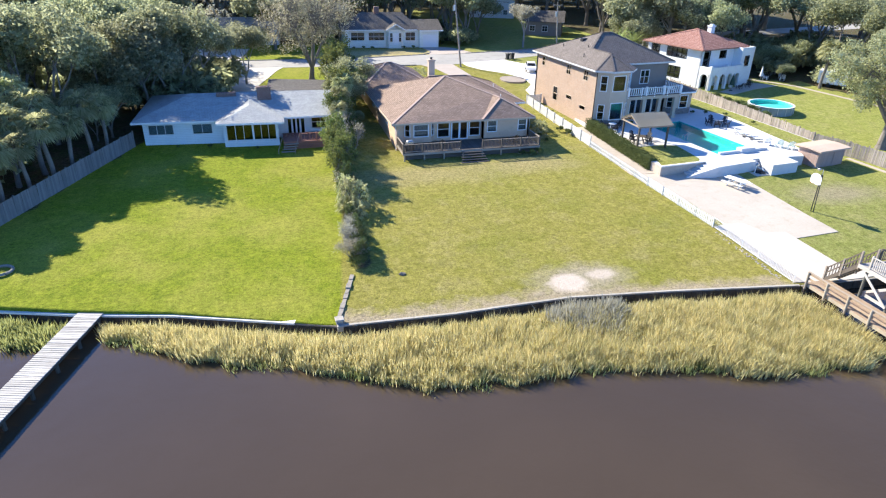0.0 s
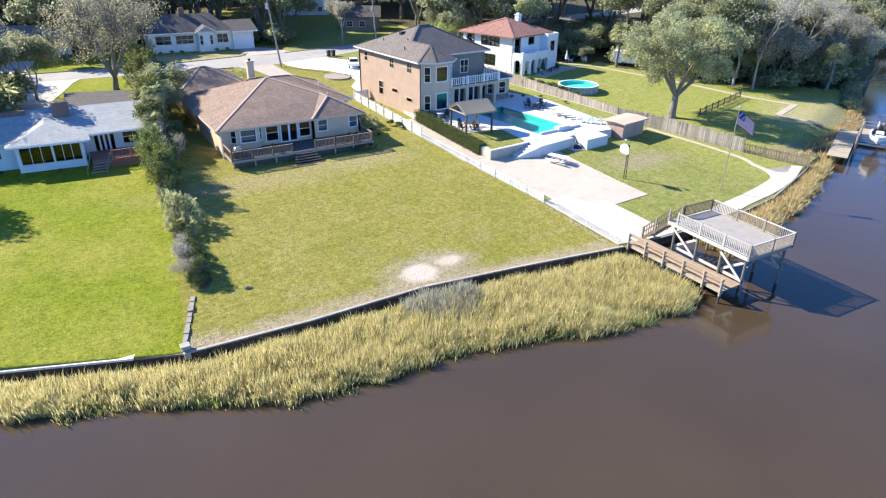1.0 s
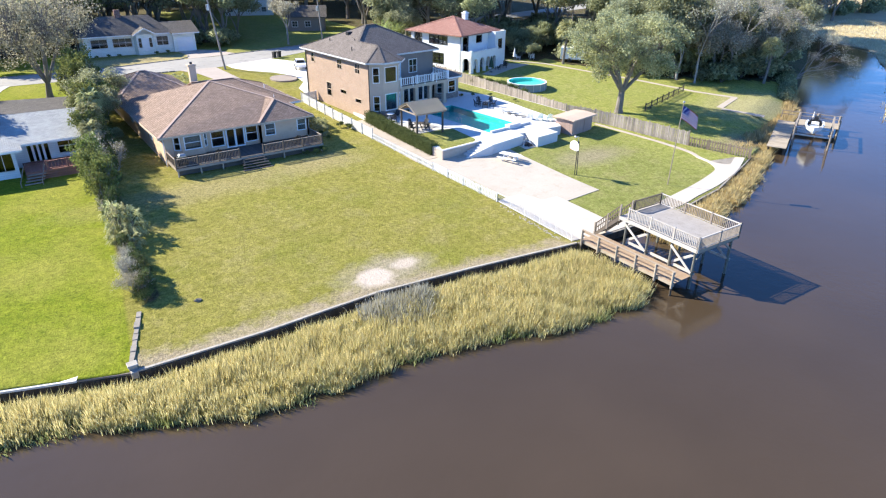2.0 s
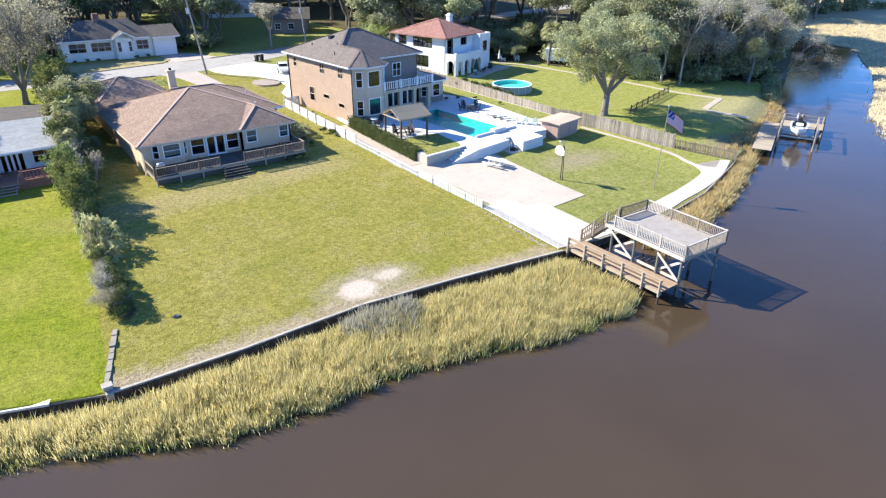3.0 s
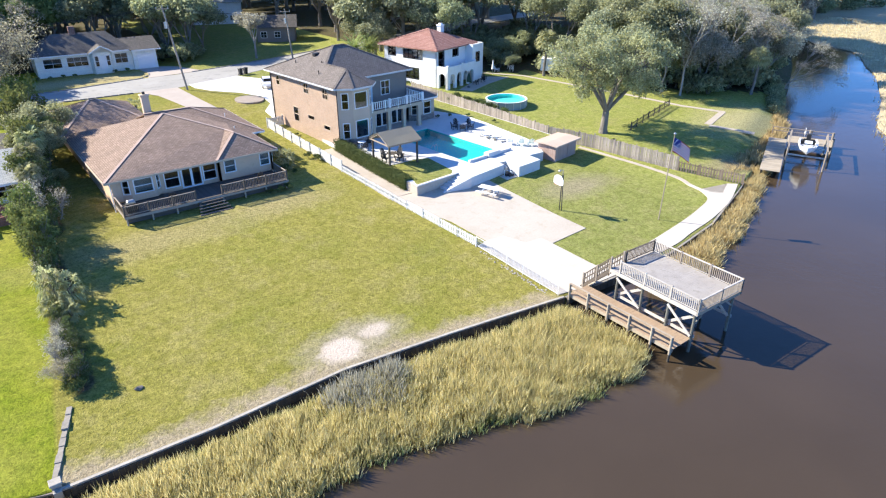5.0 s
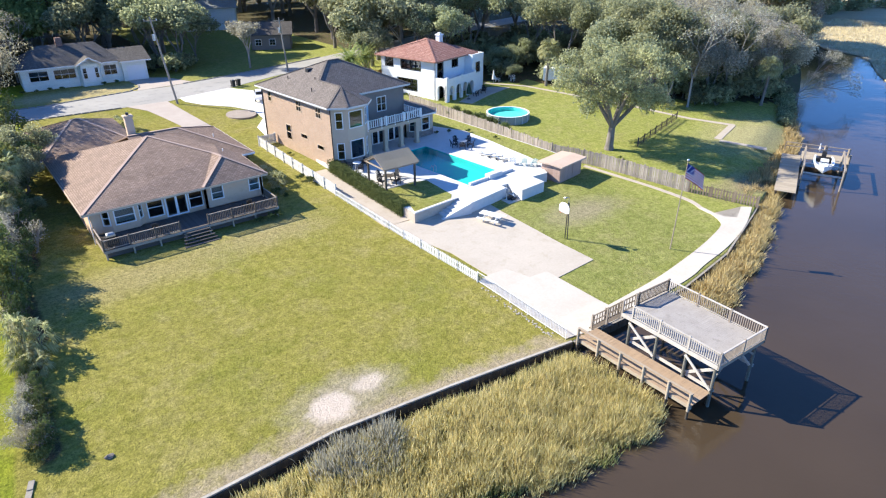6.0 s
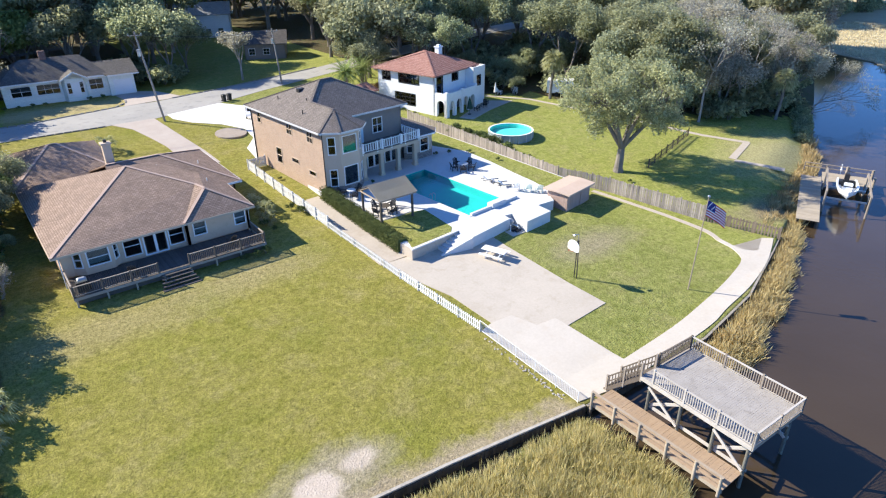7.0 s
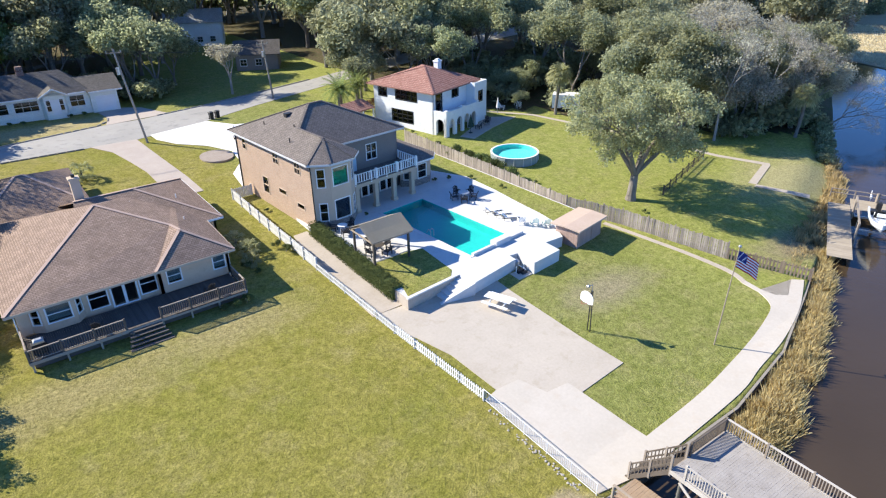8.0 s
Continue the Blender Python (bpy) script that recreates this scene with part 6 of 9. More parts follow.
# ---- fences ----
def board_fence(pts, h, step_w, w, material, post_m, label, cat="fence", gap_rails=True, top_vary=0.08, pick=0, seed=1, pw=0.06):
    """Fence along a line that follows the land: posts, rails and each board."""
    f = thing("fence", (pts[0][0], pts[0][1], ground_z(*pts[0])), label, cat)
    bm = bmesh.new()
    if pick:
        v = [bm.verts.new((x, y, z)) for y in (-0.012, 0.012) for x, z in ((-w / 2, 0.05), (w / 2, 0.05), (w / 2, h - pick), (0, h), (-w / 2, h - pick))]
        bm.faces.new(v[:5][::-1])
        bm.faces.new(v[5:])
        for i in range(5):
            bm.faces.new((v[i], v[(i + 1) % 5], v[5 + (i + 1) % 5], v[5 + i]))
    else:
        box(bm, (-w / 2, -0.012, 0.05), (w / 2, 0.012, h))
    me = shared("slat", bm, material)
    bm = bmesh.new()
    chbox(bm, (-pw, -pw, -0.3), (pw, pw, h + 0.08 * (pw > 0.04)), 0.012)
    pm = shared("post", bm, post_m)
    rnd = random.Random(seed)
    for a, b in zip(pts, pts[1:]):
        a, b = Vector((*a, 0)), Vector((*b, 0))
        ln = (b - a).length
        dv = (b - a) / ln
        nv = Vector((-dv.y, dv.x, 0))
        ang = math.degrees(math.atan2(dv.y, dv.x))
        n = int(ln / step_w)
        for i in range(n):
            c = a + dv * ((i + 0.5) * ln / n) - nv * 0.05
            piece("slat", me, f, pose(c.x, c.y, ground_z(c.x, c.y) + rnd.uniform(-top_vary, 0), rnd.uniform(-1, 1), rnd.uniform(-1.2, 1.2), ang))
        k = max(1, round(ln / 2.4))
        for i in range(k + 1):
            c = a + dv * (i * ln / k)
            piece("post", pm, f, pose(c.x, c.y, ground_z(c.x, c.y), 0, 0, ang))
        for z in (0.3 * h, 0.8 * h):
            for i in range(k):
                p, q = a + dv * (i * ln / k), a + dv * ((i + 1) * ln / k)
                bm = bmesh.new()
                beam(bm, (p.x, p.y, ground_z(p.x, p.y) + z), (q.x, q.y, ground_z(q.x, q.y) + z), 0.04, 0.09)
                part("rail", bm, post_m, f)
    return f


board_fence([(63.4, 90.0), (64.3, 75.5), (64.8, 61.0), (67.1, 55.2), (68.3, 49.7), (69.5, 44.6)], 1.8, 0.19, 0.16, M_FENCE, M_WOOD, "tall grey weathered board fence between two yards", seed=2, top_vary=0.16)
board_fence([(69.5, 44.6), (72.1, 37.8)], 1.25, 0.30, 0.15, M_FENCEB, M_FENCEB, "low brown picket fence near the water", seed=3)
board_fence([(-25.2, 50.0), (-22.6, 56.4), (-14.7, 75.6)], 1.8, 0.24, 0.235, M_FENCED, M_FENCED, "dull grey privacy fence in tree shade", seed=4, top_vary=0.03)
board_fence([(37.25, 53.7), (36.9, 66.0)], 0.85, 0.22, 0.105, M_FADED, M_FADED, "low faded white picket fence along the path", seed=8, top_vary=0.03, pick=0.06, pw=0.03)
board_fence([(37.95, 43.8), (37.25, 53.7)], 0.95, 0.22, 0.115, M_TRIM, M_FADED, "low white picket fence beside the path", seed=5, top_vary=0.02, pick=0.08, pw=0.035)
board_fence([(36.95, 66.0), (36.75, 76.0), (36.7, 85.5), (39.0, 85.6)], 1.3, 0.16, 0.13, M_FADED, M_FADED, "faded white panel fence beside the brick house", seed=6, top_vary=0.02)
board_fence([(77.0, 57.1), (92.0, 61.4)], 1.15, 0.4, 0.1, M_DARKWOOD, M_DARKWOOD, "dark open garden fence on the lawn", seed=7)

# thin white wire-and-rail fence along the slab
f = thing("rail_fence", (38.4, 34, 0.6), "thin white metal rail fence beside the slab", "fence")
bm = bmesh.new()
rod(bm, (0, 0, -0.2), (0, 0, 1.0), 0.025, n=6)
me = shared("post", bm, M_TRIM)
for i in range(6):
    y = 33.9 + i * 2.0
    piece("post", me, f, pose(38.02, y, level(y)))
for z in (0.12, 0.95):
    bm = bmesh.new()
    beam(bm, (38.02, 33.9, level(33.9) + z), (38.02, 43.9, level(43.9) + z), 0.035, 0.035)
    part("rail", bm, M_TRIM, f)
bm = bmesh.new()
rod(bm, (0, 0, 0.12), (0, 0, 0.95), 0.011, n=5)
me = shared("bar", bm, M_TRIM)
for i in range(66):
    y = 33.95 + i * 0.15
    piece("bar", me, f, pose(38.02, y, level(y)))
rnd = random.Random(12)
rb = tagged(new("rubble_edge"), "broken pale concrete rubble along the fence foot", "rubble")
rb.matrix_world = pose(38.0, 38, 0.6)
for i in range(64):
    y = rnd.uniform(34.2, 43.2)
    x = 37.72 + rnd.uniform(-0.3, 0.15)
    bm = bmesh.new()
    r = rnd.uniform(0.04, 0.10)
    bmesh.ops.create_icosphere(bm, subdivisions=1, radius=r)
    for v in bm.verts:
        v.co = Vector((x - 38.0 + v.co.x * rnd.uniform(0.7, 1.4), y - 38 + v.co.y * rnd.uniform(0.7, 1.4), level(y) - 0.6 + v.co.z * 0.6 + 0.02))
    part("chunk", bm, M_CAPL, rb)

# ---- pool lot ----
# canvas-roofed pavilion
g = thing("garden_pavilion", (42.3, 63.4, TER), "open timber pavilion with a sand-coloured canvas roof", "pavilion")
GE, GR = 5.35, 6.4
gx0, gx1, gy0, gy1, gym = 40.3, 44.6, 61.4, 65.4, 63.4
for x in (gx0 + 0.3, gx1 - 0.3):
    for y in (gy0 + 0.3, gy1 - 0.3):
        bm = bmesh.new()
        chbox(bm, (x - 0.09, y - 0.09, TER), (x + 0.09, y + 0.09, GE - 0.02), 0.01)
        part("post", bm, M_DARKWOOD, g, "dark timber post")
for y in (gy0 + 0.05, gy1 - 0.05):
    bm = bmesh.new()
    beam(bm, (gx0, y, GE), (gx1, y, GE), 0.09, 0.2)
    part("beam", bm, M_RAILW, g)
for x in np.linspace(gx0 + 0.05, gx1 - 0.05, 5):
    for ys in (gy0, gy1):
        bm = bmesh.new()
        beam(bm, (x, ys, GE - 0.04), (x, gym, GR - 0.09), 0.06, 0.13)
        part("rafter", bm, M_RAILW, g)
    if x in (gx0 + 0.05, gx1 - 0.05):
        bm = bmesh.new()
        beam(bm, (x, gy0 + 0.1, GE + 0.02), (x, gy1 - 0.1, GE + 0.02), 0.06, 0.15)
        part("tie_beam", bm, M_RAILW, g)
for ys, yo in ((gy0, -0.12), (gy1, 0.12)):
    bm = bmesh.new()
    n = 9
    rows = []
    for i in range(n):
        x = gx0 - 0.1 + (gx1 - gx0 + 0.2) * i / (n - 1)
        sag = 0.02 * math.sin(math.pi * i / (n - 1))
        rows.append([bm.verts.new((x, ys + yo, GE + 0.12 - sag)), bm.verts.new((x, (ys + gym) / 2, (GE + GR) / 2 + 0.12 - sag * 2)), bm.verts.new((x, gym, GR + 0.1))])
    for p, q in zip(rows, rows[1:]):
        for k in range(2):
            bm.faces.new((p[k], q[k], q[k + 1], p[k + 1]))
    bmesh.ops.solidify(bm, geom=bm.faces[:], thickness=0.015)
    part("canvas", bm, M_CANVAS, g, "sand canvas sheet")
bm = bmesh.new()
chbox(bm, (40.6, 62.7, TER + 0.01), (45.2, 66.5, TER + 0.06), 0.01)
tagged(part("pavement_pavilion", bm, M_DRIVE), "paved floor under the pavilion", "pavement", kind="structure")


def garden_chair(at, rz, m, label, group):
    c = thing("garden_chair", at, label, "chair", group, rz=rz, local=True)
    for i in range(4):
        bm = bmesh.new()
        chbox(bm, (-0.28, -0.25 + i * 0.14, 0.36), (0.28, -0.13 + i * 0.14, 0.39), 0.005)
        part("seat_slat", bm, m, c)
    for i in range(5):
        bm = bmesh.new()
        x = -0.24 + i * 0.12
        beam(bm, (x, 0.28, 0.36), (x * 1.15, 0.55, 1.05 - abs(i - 2) * 0.06), 0.10, 0.025)
        part("back_slat", bm, m, c)
    for x in (-0.33, 0.33):
        bm = bmesh.new()
        chbox(bm, (x - 0.07, -0.35, 0.55), (x + 0.07, 0.4, 0.58), 0.005)
        part("armrest", bm, m, c)
        for y in (-0.3, 0.32):
            bm = bmesh.new()
            box(bm, (x - 0.03, y - 0.04, 0), (x + 0.03, y + 0.04, 0.55))
            part("leg", bm, m, c)
    return c


M_PALEGREEN = surf("pale_green_paint", (0.55, 0.66, 0.58), (0.66, 0.75, 0.68), 8, 1, 0.6, 0.1)
for i, (x, y, rz) in enumerate(((58.1, 59.2, 150), (58.9, 58.3, 150), (57.3, 60.3, 150))):
    garden_chair((x, y, TER + 0.004), rz, M_PALEGREEN if i < 2 else M_TRIM, "pale green wooden garden chair on the pool terrace" if i < 2 else "white wooden garden chair on the pool terrace", "chairs on the terrace")


def table_set(at, r, m, chairs, label):
    t = thing("patio_table", at, label, "table", local=True)
    bm = bmesh.new()
    rod(bm, (0, 0, 0.70), (0, 0, 0.74), r, r, 20)
    part("tabletop", bm, m, t)
    for k in range(4):
        a = k * math.pi / 2 + 0.4
        bm = bmesh.new()
        rod(bm, (0.25 * math.cos(a), 0.25 * math.sin(a), 0.70), (r * 0.75 * math.cos(a), r * 0.75 * math.sin(a), 0), 0.03, n=6)
        part("leg", bm, m, t)
    for k in range(chairs):
        a = k * math.tau / chairs + 0.3
        garden_chair((at[0] + (r + 0.45) * math.cos(a), at[1] + (r + 0.45) * math.sin(a), at[2]), math.degrees(a) - 90, M_BLACK, "dark metal patio chair at a round table", "patio chairs")


table_set((57.0, 69.2, TER + 0.004), 0.65, M_METAL, 5, "round pale patio table with dark chairs")
table_set((42.2, 70.3, TER + 0.004), 0.5, M_TRIM, 3, "small white round table by the house")
table_set((42.6, 64.3, TER + 0.062), 0.6, M_DARKWOOD, 4, "dark round table under the pavilion")


def sun_lounger(at, rz):
    c = thing("sun_lounger", at, "dark metal sun lounger with pale cushion", "lounger", "loungers by the pool", rz=rz, local=True)
    bm = bmesh.new()
    chbox(bm, (-0.3, -0.9, 0.3), (0.3, 0.4, 0.38), 0.02)
    part("mattress", bm, M_TRIM, c)
    bm = bmesh.new()
    beam(bm, (0, 0.4, 0.34), (0, 1.0, 0.8), 0.6, 0.08)
    part("backrest", bm, M_TRIM, c)
    for x in (-0.32, 0.32):
        bm = bmesh.new()
        beam(bm, (x, -0.95, 0.28), (x, 0.95, 0.28), 0.04, 0.05)
        part("side_rail", bm, M_BLACK, c)
        for y in (-0.8, 0.7):
            bm = bmesh.new()
            rod(bm, (x, y, 0), (x, y, 0.28), 0.02, n=6)
            part("leg", bm, M_BLACK, c)


for x, y, rz in ((56.9, 64.2, 70), (57.1, 63.0, 70), (57.2, 61.8, 62)):
    sun_lounger((x, y, TER + 0.004), rz)

# clipped hedge along the path is planted with the trees below
# pool equipment in its recess
eq = thing("pool_pump_set", (51.8, 54.6, 1.5), "pool pump and filter tank beside the terrace wall", "pool pump")
bm = bmesh.new()
rod(bm, (51.9, 55.3, 1.4), (51.9, 55.3, 2.3), 0.3, 0.3, 14)
rod(bm, (51.9, 55.3, 2.3), (51.9, 55.3, 2.5), 0.3, 0.1, 14)
part("filter_tank", bm, M_METAL, eq)
bm = bmesh.new()
chbox(bm, (51.3, 54.3, 1.4), (52.0, 54.75, 1.85), 0.04)
rod(bm, (51.5, 54.1, 1.65), (52.1, 54.1, 1.65), 0.15, n=10)
part("pump", bm, M_BLACK, eq)
for q in (((51.9, 55.0, 2.0), (51.9, 54.2, 2.0)), ((51.9, 54.2, 2.0), (52.2, 54.1, 1.6)), ((51.1, 54.7, 1.55), (51.9, 54.7, 1.55)), ((51.15, 54.5, 1.45), (51.15, 54.5, 2.3)), ((52.2, 54.6, 1.45), (52.2, 54.6, 2.2))):
    bm = bmesh.new()
    rod(bm, *q, 0.05, n=7)
    part("pipe", bm, M_TRIM, eq, "white pipe")
bm = bmesh.new()
chbox(bm, (50.7, 53.6, 1.3), (52.4, 54.9, 1.56), 0.02)
tagged(part("pavement_pump", bm, M_SLAB), "small pale slab under the pool pump", "slab", kind="structure")

# shed
s = thing("garden_shed", (59.2, 54.4, 1.35), "rose-brown timber garden shed with tan flat roof", "shed", rz=9, local=True)
bm = bmesh.new()
box(bm, (0.05, 0.05, -0.3), (4.35, 2.55, 2.0))
part("body", bm, M_SHEDW, s)
bm = bmesh.new()
chbox(bm, (-0.075, -0.012, -0.25), (0.075, 0.012, 2.05), 0.004)
me = shared("board", bm, M_SHEDW)
for i in range(28):
    piece("board", me, s, pose(0.1 + i * 0.157, 0.03, 0))
for i in range(16):
    piece("board", me, s, pose(0.03, 0.12 + i * 0.157, 0, 0, 0, 90))
bm = bmesh.new()
slab(bm, [(-0.35, -0.4, 2.25), (4.75, -0.4, 2.25), (4.75, 1.3, 2.36), (-0.35, 1.3, 2.36)], 0.16)
slab(bm, [(-0.35, 1.3, 2.36), (4.75, 1.3, 2.36), (4.75, 3.0, 2.25), (-0.35, 3.0, 2.25)], 0.16)
bmesh.ops.remove_doubles(bm, verts=bm.verts, dist=0.01)
part("roof", bm, M_SHEDR, s, "tan felt roof")
bm = bmesh.new()
box(bm, (0.1, 0.1, 2.0), (4.3, 2.5, 2.15))
part("top_plate", bm, M_SHEDW, s)
bm = bmesh.new()
chbox(bm, (2.6, -0.03, 0.0), (3.5, 0.015, 1.85), 0.005)
part("door", bm, M_SHEDW, s)

# picnic table
t = thing("picnic_table", (46.5, 51.7, level(51.7) + 0.05), "white painted picnic table on the court", "picnic table", rz=-70, local=True)
for i in range(5):
    bm = bmesh.new()
    chbox(bm, (-1.2, -0.47 + i * 0.19, 0.72), (1.2, -0.295 + i * 0.19, 0.76), 0.006)
    part("top_plank", bm, M_TRIM, t)
for y in (-0.92, 0.78):
    for k in (0, 0.15):
        bm = bmesh.new()
        chbox(bm, (-1.2, y + k - 0.07, 0.42), (1.2, y + k + 0.07, 0.46), 0.006)
        part("seat_plank", bm, M_TRIM, t)
for x in (-0.65, 0.65):
    bm = bmesh.new()
    beam(bm, (x, -0.9, 0.38), (x, 0.9, 0.38), 0.05, 0.1)
    part("crossbar", bm, M_TRIM, t)
    for sgn in (-1, 1):
        bm = bmesh.new()
        beam(bm, (x + 0.05, sgn * 0.28, 0.71), (x + 0.05, sgn * 0.6, 0), 0.05, 0.1)
        part("leg", bm, M_TRIM, t)

# basketball hoop
hp = thing("basketball_hoop", (49.6, 44.8, level(44.8)), "basketball hoop on dark poles with a white fan backboard", "basketball hoop", rz=0, local=True)
for y in (-0.15, 0.15):
    bm = bmesh.new()
    rod(bm, (0.3, y, -0.2), (0.25, y * 0.4, 3.75), 0.045, n=8)
    part("pole", bm, M_BLACK, hp)
bm = bmesh.new()
ring = [(-0.62 + 0, 0.0), (-0.62, 0.42)] + [(0.62 * -math.cos(a), 0.42 + 0.5 * math.sin(a)) for a in np.linspace(0.2, math.pi - 0.2, 9)] + [(0.62, 0.42), (0.62, 0.0), (0.35, -0.12), (-0.35, -0.12)]
lo = [bm.verts.new((-0.35, y, 3.0 + z)) for y, z in ring]
hi = [bm.verts.new((-0.31, y, 3.0 + z)) for y, z in ring]
bm.faces.new(lo)
bm.faces.new(hi[::-1])
for i in range(len(ring)):
    bm.faces.new((lo[i], lo[(i + 1) % len(ring)], hi[(i + 1) % len(ring)], hi[i]))
part("backboard", bm, M_TRIM, hp, "white fan-shaped backboard")
bm = bmesh.new()
for k in range(14):
    a, c = k * math.tau / 14, (k + 1) * math.tau / 14
    rod(bm, (-0.6 + 0.23 * math.cos(a), 0.23 * math.sin(a), 3.05), (-0.6 + 0.23 * math.cos(c), 0.23 * math.sin(c), 3.05), 0.012, n=5)
part("rim", bm, M_RED, hp)
for z in (3.2, 3.6):
    bm = bmesh.new()
    beam(bm, (0.25, 0, z), (-0.31, 0, z), 0.06, 0.06)
    part("bracket", bm, M_BLACK, hp)
bm = bmesh.new()
rod(bm, (0.25, 0, 3.7), (0.22, 0, 4.3), 0.03, n=6)
rod(bm, (0.22, 0, 4.28), (-0.1, 0.1, 4.33), 0.03, n=6)
chbox(bm, (-0.3, 0.0, 4.22), (-0.05, 0.2, 4.38), 0.03)
part("flood_lamp", bm, M_METAL, hp, "small flood lamp arm")

# flagpole and flag
fp = thing("flagpole", (56.5, 37.8, level(37.8)), "slender white flagpole on the lawn with a flag", "flagpole")
ft = Vector((56.15, 37.35, level(37.8) + 8.8))
bm = bmesh.new()
rod(bm, (56.5, 37.8, 0.5), ft, 0.06, 0.035, 8)
part("pole", bm, M_RAILW, fp)
bm = bmesh.new()
bmesh.ops.create_icosphere(bm, subdivisions=2, radius=0.12, matrix=Matrix.Translation(ft + Vector((0, 0, 0.08))))
part("finial", bm, M_METAL, fp)
bm = bmesh.new()
nu, nv, fw, fh = 30, 13, 2.45, 1.35
fd = Vector((0.80, -0.60, 0))
fn = Vector((0.60, 0.80, 0))
grid = []
for j in range(nv + 1):
    row = []
    for i in range(nu + 1):
        u, v = i / nu, j / nv
        p = ft + Vector((0.02, 0, -0.25)) + fd * (u * fw * 0.68) + Vector((0, 0, -v * fh - 0.85 * u - 0.25 * u * u))
        p += fn * (0.16 * math.sin(u * 9 + v * 1.6) * u ** 0.6)
        row.append(bm.verts.new(p))
    grid.append(row)
for j in range(nv):
    for i in range(nu):
        q = bm.faces.new((grid[j][i], grid[j][i + 1], grid[j + 1][i + 1], grid[j + 1][i]))
        q.material_index = 2 if (j < 7 and i < 12) else (0 if j % 2 == 0 else 1)
        if j < 7 and i < 12 and (i + j) % 3 == 0 and 0 < i < 11 and j < 6 and (i * 7 + j) % 2 == 0:
            q.material_index = 1
part("flag", bm, [M_RED, M_FLAGW, M_BLUE], fp, "waving flag with red and white stripes")

# ---- neighbour's yard ----
ap = thing("round_pool", (71.2, 76.0, level(76)), "round above-ground pool with pale aqua water", "swimming pool", local=True)
bm = bmesh.new()
R0 = 3.1
n = 36
for r0, r1, z0, z1 in ((R0, R0 - 0.14, 1.0, 1.02), (R0 - 0.14, R0 - 0.14, 1.02, 0.45), (R0 - 0.14, 0.001, 0.45, 0.45)):
    a = [bm.verts.new((r0 * math.cos(k * math.tau / n), r0 * math.sin(k * math.tau / n), z0)) for k in range(n)]
    c = [bm.verts.new((r1 * math.cos(k * math.tau / n), r1 * math.sin(k * math.tau / n), z1)) for k in range(n)]
    for k in range(n):
        bm.faces.new((a[k], a[(k + 1) % n], c[(k + 1) % n], c[k]))
bmesh.ops.remove_doubles(bm, verts=bm.verts, dist=0.004)
part("liner", bm, M_POOLA, ap, "pale aqua liner")
bm = bmesh.new()
for r, z0, z1 in ((R0 + 0.002, -0.3, 1.018), (R0 - 0.06, 1.018, -0.3)):
    a = [bm.verts.new((r * math.cos(k * math.tau / n), r * math.sin(k * math.tau / n), z0)) for k in range(n)]
    c = [bm.verts.new((r * math.cos(k * math.tau / n), r * math.sin(k * math.tau / n), z1)) for k in range(n)]
    for k in range(n):
        bm.faces.new((a[k], a[(k + 1) % n], c[(k + 1) % n], c[k]))
    rim = c if r > R0 else a
    if r > R0:
        outer = c
for k in range(n):
    bm.faces.new((outer[k], outer[(k + 1) % n], rim[(k + 1) % n], rim[k]))
part("side_wall", bm, surf("grey_pool_wall", (0.22, 0.27, 0.28), (0.32, 0.37, 0.38), 6, 0.8, 0.6, 0.1), ap, "grey-blue metal side wall")
for k in range(16):
    a = k * math.tau / 16
    bm = bmesh.new()
    rod(bm, (R0 * 1.012 * math.cos(a), R0 * 1.012 * math.sin(a), -0.2), (R0 * 1.012 * math.cos(a), R0 * 1.012 * math.sin(a), 0.98), 0.05, n=6)
    part("upright", bm, M_FADED, ap)
bm = bmesh.new()
for k in range(n):
    a, c = k * math.tau / n, (k + 1) * math.tau / n
    v = [bm.verts.new((r * math.cos(x), r * math.sin(x), z)) for z in (1.022, 1.06) for r, x in ((R0 - 0.16, a), (R0 + 0.08, a), (R0 + 0.08, c), (R0 - 0.16, c))]
    for q in ((3, 2, 1, 0), (4, 5, 6, 7), (1, 2, 6, 5), (3, 0, 4, 7)):
        bm.faces.new([v[i] for i in q])
bmesh.ops.remove_doubles(bm, verts=bm.verts, dist=0.004)
part("top_rim", bm, M_TRIM, ap, "white top rim")
bm = bmesh.new()
bm.faces.new([bm.verts.new(((R0 - 0.15) * math.cos(k * math.tau / n), (R0 - 0.15) * math.sin(k * math.tau / n), 0.94)) for k in range(n)])
w = part("water_surface", bm, M_POOLW, ap, "clear aqua water")
w.visible_shadow = False

# closed umbrella, trailer and bits in the far corner of that yard
u = thing("closed_umbrella", (82.8, 92.2, level(92)), "closed white patio umbrella on a stand", "umbrella", local=True)
bm = bmesh.new()
rod(bm, (0, 0, 0), (0, 0, 2.6), 0.03, n=6)
part("pole", bm, M_METAL, u)
bm = bmesh.new()
rod(bm, (0, 0, 1.0), (0, 0, 1.7), 0.28, 0.2, 10)
rod(bm, (0, 0, 1.7), (0, 0, 2.6), 0.2, 0.04, 10)
part("canopy", bm, M_TRIM, u)
u2 = thing("closed_umbrella", (73.2, 87.4, level(87.4) + 0.05), "closed dark green patio umbrella by the arcade", "umbrella", local=True)
bm = bmesh.new()
rod(bm, (0, 0, 0), (0, 0, 2.7), 0.03, n=6)
rod(bm, (0, 0, 0), (0, 0, 0.08), 0.3, 0.26, 12)
part("pole", bm, M_BLACK, u2)
bm = bmesh.new()
rod(bm, (0, 0, 0.9), (0, 0, 1.7), 0.42, 0.30, 10)
